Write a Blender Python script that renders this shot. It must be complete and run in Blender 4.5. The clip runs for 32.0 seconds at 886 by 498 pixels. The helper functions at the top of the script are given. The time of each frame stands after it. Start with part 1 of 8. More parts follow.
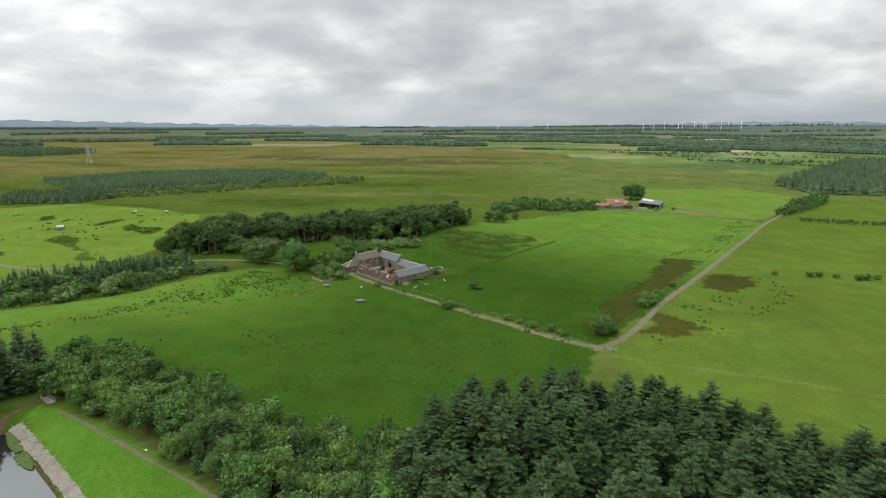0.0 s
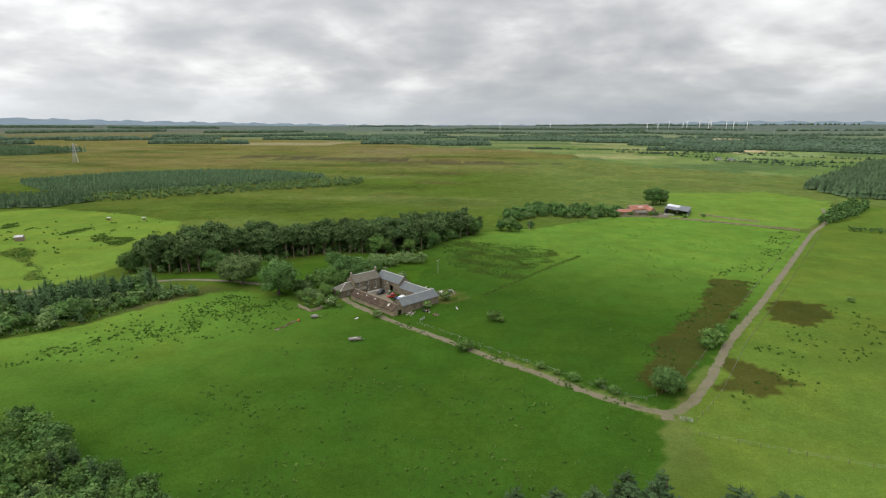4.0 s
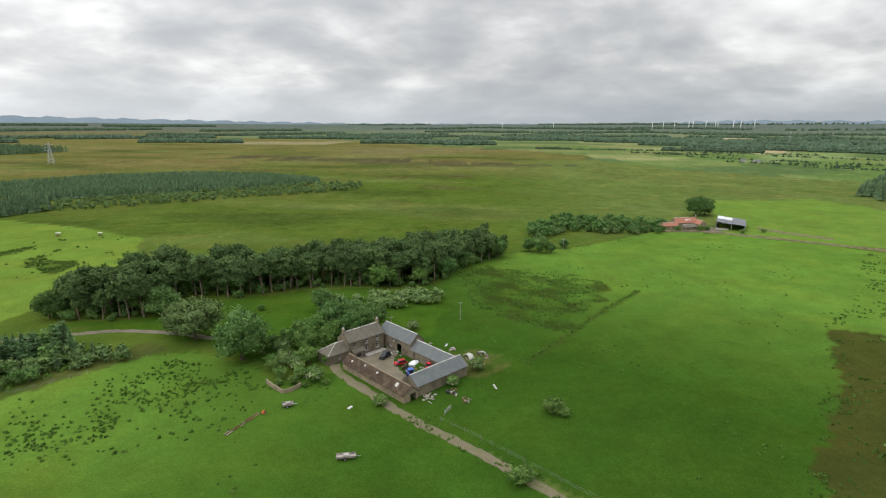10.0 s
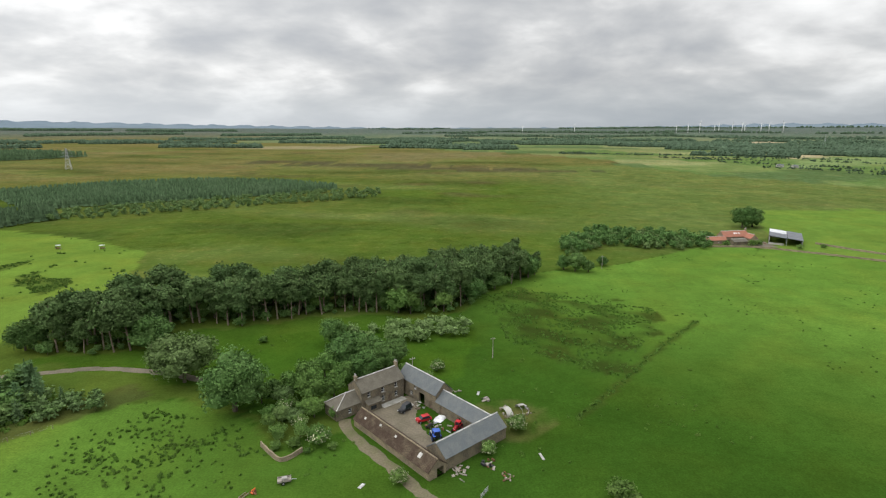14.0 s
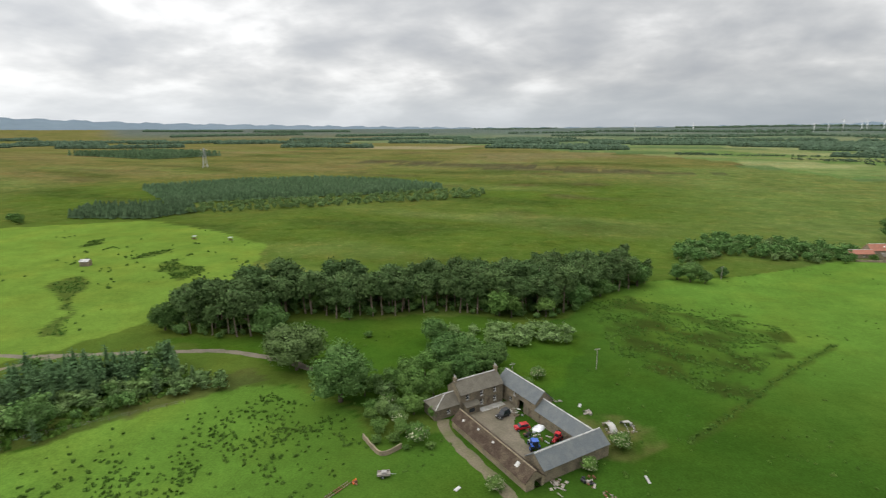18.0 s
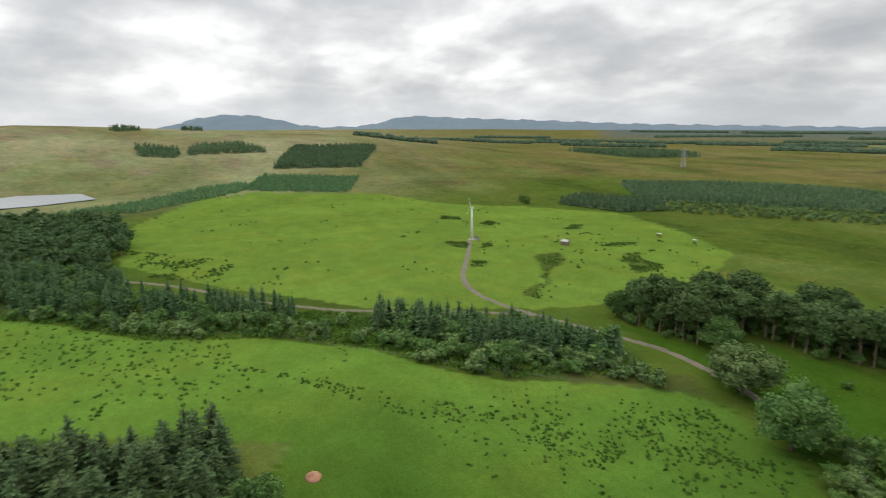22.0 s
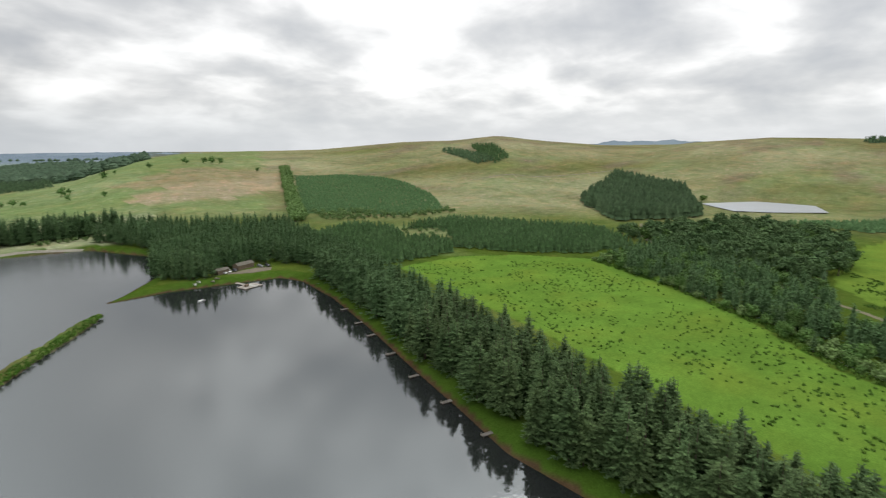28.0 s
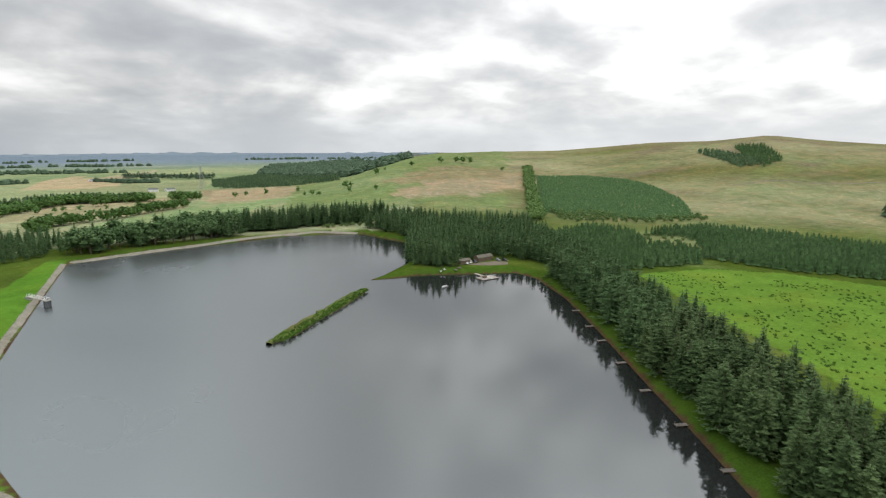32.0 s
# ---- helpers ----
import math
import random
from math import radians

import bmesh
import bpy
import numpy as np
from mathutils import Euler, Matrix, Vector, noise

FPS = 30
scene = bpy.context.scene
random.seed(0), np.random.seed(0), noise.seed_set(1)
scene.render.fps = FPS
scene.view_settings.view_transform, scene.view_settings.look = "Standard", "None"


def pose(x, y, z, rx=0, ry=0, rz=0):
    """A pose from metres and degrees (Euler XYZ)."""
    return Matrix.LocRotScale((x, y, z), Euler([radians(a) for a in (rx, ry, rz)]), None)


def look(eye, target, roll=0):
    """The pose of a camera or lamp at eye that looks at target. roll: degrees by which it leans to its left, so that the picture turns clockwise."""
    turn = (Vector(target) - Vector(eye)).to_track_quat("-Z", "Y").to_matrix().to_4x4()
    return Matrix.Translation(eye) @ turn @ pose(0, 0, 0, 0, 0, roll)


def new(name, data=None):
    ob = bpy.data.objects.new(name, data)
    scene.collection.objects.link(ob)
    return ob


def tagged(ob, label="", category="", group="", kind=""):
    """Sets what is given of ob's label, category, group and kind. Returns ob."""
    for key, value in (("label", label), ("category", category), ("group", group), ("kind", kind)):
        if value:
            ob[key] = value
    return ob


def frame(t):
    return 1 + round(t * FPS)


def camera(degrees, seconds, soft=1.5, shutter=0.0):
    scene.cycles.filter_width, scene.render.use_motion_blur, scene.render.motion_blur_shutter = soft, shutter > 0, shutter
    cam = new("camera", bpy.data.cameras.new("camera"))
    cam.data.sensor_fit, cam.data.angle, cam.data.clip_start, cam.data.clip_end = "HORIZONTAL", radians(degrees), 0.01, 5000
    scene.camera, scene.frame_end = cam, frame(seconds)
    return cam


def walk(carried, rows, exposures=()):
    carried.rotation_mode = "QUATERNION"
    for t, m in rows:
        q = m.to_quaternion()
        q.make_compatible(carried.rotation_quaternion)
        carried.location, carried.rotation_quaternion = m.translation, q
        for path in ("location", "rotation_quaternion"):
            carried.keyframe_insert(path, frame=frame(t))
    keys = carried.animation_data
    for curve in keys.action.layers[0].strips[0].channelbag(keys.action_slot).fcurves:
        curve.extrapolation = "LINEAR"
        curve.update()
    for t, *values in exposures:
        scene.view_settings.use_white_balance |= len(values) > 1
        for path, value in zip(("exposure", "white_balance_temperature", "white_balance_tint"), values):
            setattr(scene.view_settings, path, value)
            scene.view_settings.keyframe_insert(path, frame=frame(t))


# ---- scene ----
cam = camera(78.8, 32.0, soft=1.2, shutter=0.5)
METRES, EYE, TILT, LEAN, TURN = 140.0, 64.5, -12.8, 0.0, 0.0
PATH = [
    (0, (-0.413, -5.946, 68.162), (-0.441, -3.997, 67.714), 0.0),
    (0.5, (-0.854, -1.102, 68.125), (-0.882, 0.847, 67.675), 0.1),
    (1, (-1.29, 3.835, 68.086), (-1.321, 5.784, 67.636), 0.1),
    (1.5, (-1.803, 8.914, 68.037), (-1.835, 10.863, 67.587), 0.0),
    (2, (-2.436, 14.145, 67.964), (-2.468, 16.094, 67.513), 0.2),
    (2.5, (-3.152, 19.485, 67.866), (-3.185, 21.433, 67.414), 0.1),
    (3, (-3.896, 24.895, 67.764), (-3.928, 26.843, 67.312), 0.1),
    (3.5, (-4.675, 30.333, 67.657), (-4.706, 32.281, 67.205), 0.1),
    (5.5, (-8.02, 52.191, 66.808), (-8.046, 54.14, 66.357), 0.1),
    (6, (-8.893, 57.672, 66.76), (-8.919, 59.62, 66.309), 0.1),
    (6.5, (-9.781, 63.085, 66.728), (-9.805, 65.033, 66.277), 0.1),
    (7, (-10.62, 68.436, 66.725), (-10.644, 70.385, 66.274), 0.2),
    (7.5, (-11.431, 73.743, 66.751), (-11.458, 75.691, 66.298), 0.2),
    (8, (-12.275, 79.085, 66.78), (-12.301, 81.033, 66.327), 0.3),
    (8.5, (-13.047, 84.293, 66.816), (-13.073, 86.24, 66.362), 0.3),
    (9, (-13.728, 89.324, 66.862), (-13.754, 91.271, 66.407), 0.2),
    (9.5, (-14.379, 94.286, 66.906), (-14.404, 96.233, 66.45), 0.3),
    (10, (-14.945, 99.245, 66.92), (-14.973, 101.192, 66.464), 0.2),
    (10.5, (-15.49, 104.104, 66.893), (-15.519, 106.051, 66.436), 0.3),
    (11, (-16.06, 108.857, 66.849), (-16.085, 110.804, 66.392), 0.2),
    (11.5, (-16.628, 113.436, 66.794), (-16.653, 115.383, 66.335), 0.1),
    (12, (-17.238, 117.752, 66.783), (-17.265, 119.7, 66.329), 0.1),
    (12.5, (-17.833, 121.518, 66.872), (-17.879, 123.466, 66.42), 0.2),
    (13, (-18.292, 124.398, 66.991), (-18.374, 126.346, 66.546), 0.2),
    (13.5, (-18.58, 126.095, 67.138), (-18.674, 128.043, 66.695), 0.1),
    (15.5, (-19.143, 127.217, 67.571), (-19.269, 129.164, 67.132), -0.1),
    (16, (-19.152, 127.392, 67.648), (-19.317, 129.336, 67.209), -0.2),
    (16.5, (-19.063, 127.569, 67.713), (-19.272, 129.509, 67.273), -0.3),
    (17, (-19.069, 127.748, 67.79), (-19.339, 129.68, 67.35), -0.4),
    (17.5, (-19.233, 127.825, 67.856), (-19.589, 129.743, 67.415), -0.5),
    (18, (-19.596, 127.812, 67.895), (-20.063, 129.706, 67.453), -0.3),
    (18.5, (-19.9, 127.77, 67.909), (-20.537, 129.614, 67.469), -0.3),
    (19, (-20.113, 127.757, 67.911), (-20.969, 129.51, 67.472), -0.3),
    (19.5, (-20.245, 127.71, 67.888), (-21.278, 129.366, 67.45), -0.2),
    (20, (-20.373, 127.7, 67.846), (-21.583, 129.231, 67.407), -0.1),
    (20.5, (-20.327, 127.718, 67.74), (-21.685, 129.12, 67.302), -0.2),
    (21, (-20.336, 127.797, 67.616), (-21.834, 129.049, 67.178), -0.1),
    (21.5, (-20.335, 127.906, 67.425), (-21.942, 129.013, 66.991), -0.4),
    (22, (-20.41, 127.969, 67.23), (-22.12, 128.911, 66.796), -0.1),
    (22.5, (-20.626, 127.951, 67.199), (-22.411, 128.743, 66.771), -0.5),
    (23, (-21.062, 127.925, 67.158), (-22.907, 128.566, 66.728), -0.2),
    (23.5, (-21.503, 127.891, 67.103), (-23.397, 128.374, 66.682), -0.5),
    (24, (-21.915, 127.861, 67.058), (-23.856, 128.105, 66.639), -0.2),
    (24.5, (-22.222, 127.839, 67.024), (-24.18, 127.841, 66.615), -0.6),
    (25, (-22.284, 127.834, 67.017), (-24.231, 127.612, 66.616), -0.5),
    (25.5, (-22.216, 127.839, 67.025), (-24.128, 127.412, 66.625), -0.7),
    (26, (-22.116, 127.846, 67.035), (-23.971, 127.209, 66.643), -0.3),
    (26.5, (-22.028, 127.853, 67.045), (-23.812, 127.038, 66.653), -0.6),
    (28.5, (-21.347, 127.949, 67.112), (-22.752, 126.578, 66.727), -0.0),
    (29, (-21.207, 127.761, 66.983), (-22.509, 126.292, 66.598), -0.0),
    (29.5, (-21.19, 127.626, 66.878), (-22.392, 126.074, 66.494), 0.0),
    (30, (-21.152, 127.549, 66.763), (-22.251, 125.921, 66.38), -0.0),
    (30.5, (-21.126, 127.567, 66.686), (-22.119, 125.873, 66.304), -0.1),
    (31, (-21.014, 127.649, 66.588), (-21.914, 125.904, 66.208), -0.1),
    (31.5, (-20.865, 127.69, 66.539), (-21.757, 125.94, 66.16), -0.3),
    (32, (-20.629, 127.744, 66.463), (-21.468, 125.968, 66.084), -0.2),
]
walk(cam, [(t, look(eye, target, roll)) for t, eye, target, roll in PATH],
     exposures=((0, 0.0), (18, 0.0), (20.5, -0.18), (26.5, -0.2), (29.5, -0.1), (32, -0.08)))

# ---- light ----
EXPOSURE = 0.0
world = bpy.data.worlds.new("overcast_sky")
scene.world = world
world.use_nodes = True
SUN_EL, SUN_AZ = 48.0, 118.0   # degrees; azimuth measured to the left of +y


def build_world():
    nt = world.node_tree
    nt.nodes.clear()
    def n(kind, **kw):
        node = nt.nodes.new(kind)
        for k, v in kw.items():
            node.inputs[k].default_value = v
        return node
    ln = nt.links.new
    out = n("ShaderNodeOutputWorld")
    bg = n("ShaderNodeBackground")
    sky = n("ShaderNodeTexSky")
    sky.sky_type, sky.sun_disc = "NISHITA", False
    sky.sun_elevation, sky.sun_rotation = radians(SUN_EL), radians(-SUN_AZ)
    tc = n("ShaderNodeTexCoord")
    sep = n("ShaderNodeSeparateXYZ")
    ln(tc.outputs["Generated"], sep.inputs[0])
    # the cloud layer is a plane: it flattens towards the horizon
    up = n("ShaderNodeMath"); up.operation = "MAXIMUM"; up.inputs[1].default_value = 0.0
    ln(sep.outputs["Z"], up.inputs[0])
    def projected(rise):
        lift = n("ShaderNodeMath"); lift.operation = "ADD"; lift.inputs[1].default_value = rise
        ln(up.outputs[0], lift.inputs[0])
        div = n("ShaderNodeVectorMath"); div.operation = "DIVIDE"
        comb = n("ShaderNodeCombineXYZ")
        for k in range(3):
            ln(lift.outputs[0], comb.inputs[k])
        ln(tc.outputs["Generated"], div.inputs[0]); ln(comb.outputs[0], div.inputs[1])
        far = n("ShaderNodeVectorMath"); far.operation = "ADD"; far.inputs[1].default_value = (4.3, -2.6, 1.7)
        ln(div.outputs[0], far.inputs[0])
        return far.outputs[0]
    low_sheet, high_sheet = projected(0.26), projected(0.42)
    big = n("ShaderNodeTexNoise", Scale=2.0, Detail=8.0, Roughness=0.48, Distortion=0.4)
    small = n("ShaderNodeTexNoise", Scale=3.4, Detail=8.0, Roughness=0.50, Distortion=0.2)
    ln(high_sheet, big.inputs["Vector"]); ln(low_sheet, small.inputs["Vector"])
    mixn = n("ShaderNodeMix"); mixn.inputs[0].default_value = 0.32
    ln(big.outputs["Fac"], mixn.inputs[2]); ln(small.outputs["Fac"], mixn.inputs[3])
    # thinner, brighter cloud on the sun's side
    dot = n("ShaderNodeVectorMath"); dot.operation = "DOT_PRODUCT"
    a, e = radians(SUN_AZ - 20), radians(20)
    dot.inputs[1].default_value = (-math.sin(a) * math.cos(e), math.cos(a) * math.cos(e), math.sin(e))
    ln(tc.outputs["Generated"], dot.inputs[0])
    glow = n("ShaderNodeMapRange"); glow.inputs[1].default_value = 0.05; glow.inputs[2].default_value = 0.95
    glow.inputs[3].default_value = 0.006; glow.inputs[4].default_value = 0.068
    ln(dot.outputs["Value"], glow.inputs[0])
    east = n("ShaderNodeVectorMath"); east.operation = "DOT_PRODUCT"
    east.inputs[1].default_value = (math.cos(radians(35)) * 0.98, math.sin(radians(35)) * 0.98, 0.2)
    ln(tc.outputs["Generated"], east.inputs[0])
    thin = n("ShaderNodeMapRange"); thin.interpolation_type = "SMOOTHSTEP"
    thin.inputs[1].default_value = 0.62; thin.inputs[2].default_value = 1.0; thin.inputs[4].default_value = 0.10
    ln(east.outputs["Value"], thin.inputs[0])
    both = n("ShaderNodeMath"); both.operation = "ADD"
    ln(glow.outputs[0], both.inputs[0]); ln(thin.outputs[0], both.inputs[1])
    add = n("ShaderNodeMath"); add.operation = "ADD"
    ln(mixn.outputs[0], add.inputs[0]); ln(both.outputs[0], add.inputs[1])
    ramp = n("ShaderNodeValToRGB")
    cr = ramp.color_ramp
    cr.interpolation = "B_SPLINE"
    cr.elements[0].position, cr.elements[0].color = 0.36, (0.35, 0.365, 0.39, 1)
    cr.elements[1].position, cr.elements[1].color = 0.68, (0.90, 0.90, 0.893, 1)
    for at, c in ((0.44, (0.41, 0.421, 0.437)), (0.51, (0.49, 0.497, 0.503)), (0.58, (0.62, 0.62, 0.618))):
        mid = cr.elements.new(at); mid.color = (*c, 1)
    ln(add.outputs[0], ramp.inputs[0])
    lit = n("ShaderNodeVectorMath"); lit.operation = "SCALE"; lit.inputs[3].default_value = 1.36
    bright = n("ShaderNodeMapRange"); bright.interpolation_type = "SMOOTHSTEP"
    bright.inputs[1].default_value = -0.3; bright.inputs[2].default_value = 0.95
    bright.inputs[3].default_value = 1.24; bright.inputs[4].default_value = 1.66
    ln(dot.outputs["Value"], bright.inputs[0]); ln(bright.outputs[0], lit.inputs[3])
    ln(ramp.outputs[0], lit.inputs[0])
    # grey-blue band low over the horizon, deeper away from the sun
    low = n("ShaderNodeMapRange"); low.interpolation_type = "SMOOTHSTEP"
    low.inputs[1].default_value = 0.0; low.inputs[2].default_value = 0.095
    low.inputs[3].default_value = 0.80; low.inputs[4].default_value = 0.0
    ln(up.outputs[0], low.inputs[0])
    tone = n("ShaderNodeMix"); tone.data_type = "RGBA"
    tone.inputs[6].default_value = (0.37, 0.42, 0.47, 1); tone.inputs[7].default_value = (0.78, 0.82, 0.86, 1)
    away = n("ShaderNodeMapRange"); away.inputs[1].default_value = -0.5; away.inputs[2].default_value = 0.75
    ln(dot.outputs["Value"], away.inputs[0]); ln(away.outputs[0], tone.inputs[0])
    band = n("ShaderNodeMix"); band.data_type = "RGBA"
    ln(tone.outputs[2], band.inputs[7])
    ln(low.outputs[0], band.inputs[0]); ln(lit.outputs[0], band.inputs[6])
    skys = n("ShaderNodeVectorMath"); skys.operation = "SCALE"; skys.inputs[3].default_value = 0.1
    ln(sky.outputs[0], skys.inputs[0])
    cover = n("ShaderNodeMix"); cover.data_type = "RGBA"; cover.inputs[0].default_value = 0.94
    ln(skys.outputs[0], cover.inputs[6]); ln(band.outputs[2], cover.inputs[7])
    ln(cover.outputs[2], bg.inputs[0])
    # an overcast sky is brightest overhead
    zen = n("ShaderNodeMapRange"); zen.interpolation_type = "SMOOTHSTEP"
    zen.inputs[1].default_value = 0.22; zen.inputs[2].default_value = 0.75
    zen.inputs[3].default_value = 1.0; zen.inputs[4].default_value = 2.75
    ln(up.outputs[0], zen.inputs[0]); ln(zen.outputs[0], bg.inputs[1])
    ln(bg.outputs[0], out.inputs[0])


build_world()
sun = new("sun", bpy.data.lights.new("sun", "SUN"))
sun.data.energy, sun.data.angle, sun.data.color = 0.5, radians(25), (1.0, 0.97, 0.92)
_a, _e = radians(SUN_AZ), radians(SUN_EL)
sun.matrix_world = look((0, 0, 300), (math.sin(_a) * math.cos(_e), -math.cos(_a) * math.cos(_e), 300 - math.sin(_e)))
scene.view_settings.exposure = EXPOSURE


# ---- materials ----
def material(name, colour, rough=0.8, metal=0.0, vary=0.25, scale=1.0, bump=0.0, second=None, attr="", spec=0.3, random_by=""):
    """A surface with grain at two scales; attr: a colour attribute for the base; random_by: object or island."""
    m = bpy.data.materials.new(name)
    m.use_nodes = True
    nt = m.node_tree
    p = nt.nodes["Principled BSDF"]
    ln = nt.links.new
    geo = nt.nodes.new("ShaderNodeNewGeometry")
    tc = nt.nodes.new("ShaderNodeTexCoord")
    where = geo.outputs["Position"]
    if random_by == "object":
        where = tc.outputs["Object"]
    fine = nt.nodes.new("ShaderNodeTexNoise"); fine.inputs["Scale"].default_value = 3.0 * scale
    fine.inputs["Detail"].default_value = 4.0
    wide = nt.nodes.new("ShaderNodeTexNoise"); wide.inputs["Scale"].default_value = 0.35 * scale
    wide.inputs["Detail"].default_value = 3.0
    ln(where, fine.inputs["Vector"]); ln(where, wide.inputs["Vector"])
    base = nt.nodes.new("ShaderNodeMix"); base.data_type = "RGBA"
    base.inputs[6].default_value = (*colour, 1)
    base.inputs[7].default_value = (*(second or [c * 0.6 for c in colour]), 1)
    if attr:
        at = nt.nodes.new("ShaderNodeAttribute"); at.attribute_name = attr
        ln(at.outputs["Color"], base.inputs[6])
    step = nt.nodes.new("ShaderNodeMapRange"); step.inputs[1].default_value = 0.42; step.inputs[2].default_value = 0.66
    ln(wide.outputs["Fac"], step.inputs[0])
    k = nt.nodes.new("ShaderNodeMath"); k.operation = "MULTIPLY"; k.inputs[1].default_value = 0.0 if attr and not second else 1.0
    ln(step.outputs[0], k.inputs[0])
    ln(k.outputs[0], base.inputs[0])
    val = nt.nodes.new("ShaderNodeMapRange"); val.inputs[1].default_value = 0.25; val.inputs[2].default_value = 0.75
    val.inputs[3].default_value = 1 - vary; val.inputs[4].default_value = 1 + vary
    ln(fine.outputs["Fac"], val.inputs[0])
    last = val.outputs[0]
    if random_by:
        info = nt.nodes.new("ShaderNodeObjectInfo")
        src = info.outputs["Random"] if random_by == "object" else geo.outputs["Random Per Island"]
        rr = nt.nodes.new("ShaderNodeMapRange"); rr.inputs[3].default_value = 0.80; rr.inputs[4].default_value = 1.22
        ln(src, rr.inputs[0])
        mul = nt.nodes.new("ShaderNodeMath"); mul.operation = "MULTIPLY"
        ln(last, mul.inputs[0]); ln(rr.outputs[0], mul.inputs[1])
        last = mul.outputs[0]
        if random_by == "island":
            tree = nt.nodes.new("ShaderNodeMapRange"); tree.inputs[3].default_value = 0.84; tree.inputs[4].default_value = 1.18
            ln(info.outputs["Random"], tree.inputs[0])
            mul2 = nt.nodes.new("ShaderNodeMath"); mul2.operation = "MULTIPLY"
            ln(last, mul2.inputs[0]); ln(tree.outputs[0], mul2.inputs[1])
            last = mul2.outputs[0]
            # yellower and bluer trees
            hue = nt.nodes.new("ShaderNodeHueSaturation")
            span = nt.nodes.new("ShaderNodeMath"); span.operation = "MULTIPLY_ADD"
            span.inputs[1].default_value, span.inputs[2].default_value = 0.014, 0.494
            frac = nt.nodes.new("ShaderNodeMath"); frac.operation = "PINGPONG"; frac.inputs[1].default_value = 0.23
            ln(info.outputs["Random"], frac.inputs[0])
            full = nt.nodes.new("ShaderNodeMath"); full.operation = "MULTIPLY"; full.inputs[1].default_value = 4.35
            ln(frac.outputs[0], full.inputs[0]); ln(full.outputs[0], span.inputs[0])
            ln(span.outputs[0], hue.inputs["Hue"]); ln(base.outputs[2], hue.inputs["Color"])
            base = hue
    sc = nt.nodes.new("ShaderNodeVectorMath"); sc.operation = "SCALE"
    ln(base.outputs[0 if base.bl_idname == "ShaderNodeHueSaturation" else 2], sc.inputs[0]); ln(last, sc.inputs[3])
    ln(sc.outputs[0], p.inputs["Base Color"])
    p.inputs["Roughness"].default_value, p.inputs["Metallic"].default_value = rough, metal
    p.inputs["Specular IOR Level"].default_value = spec
    if bump:
        b = nt.nodes.new("ShaderNodeBump"); b.inputs["Strength"].default_value = bump; b.inputs["Distance"].default_value = 0.1
        ln(fine.outputs["Fac"], b.inputs["Height"]); ln(b.outputs[0], p.inputs["Normal"])
    return m


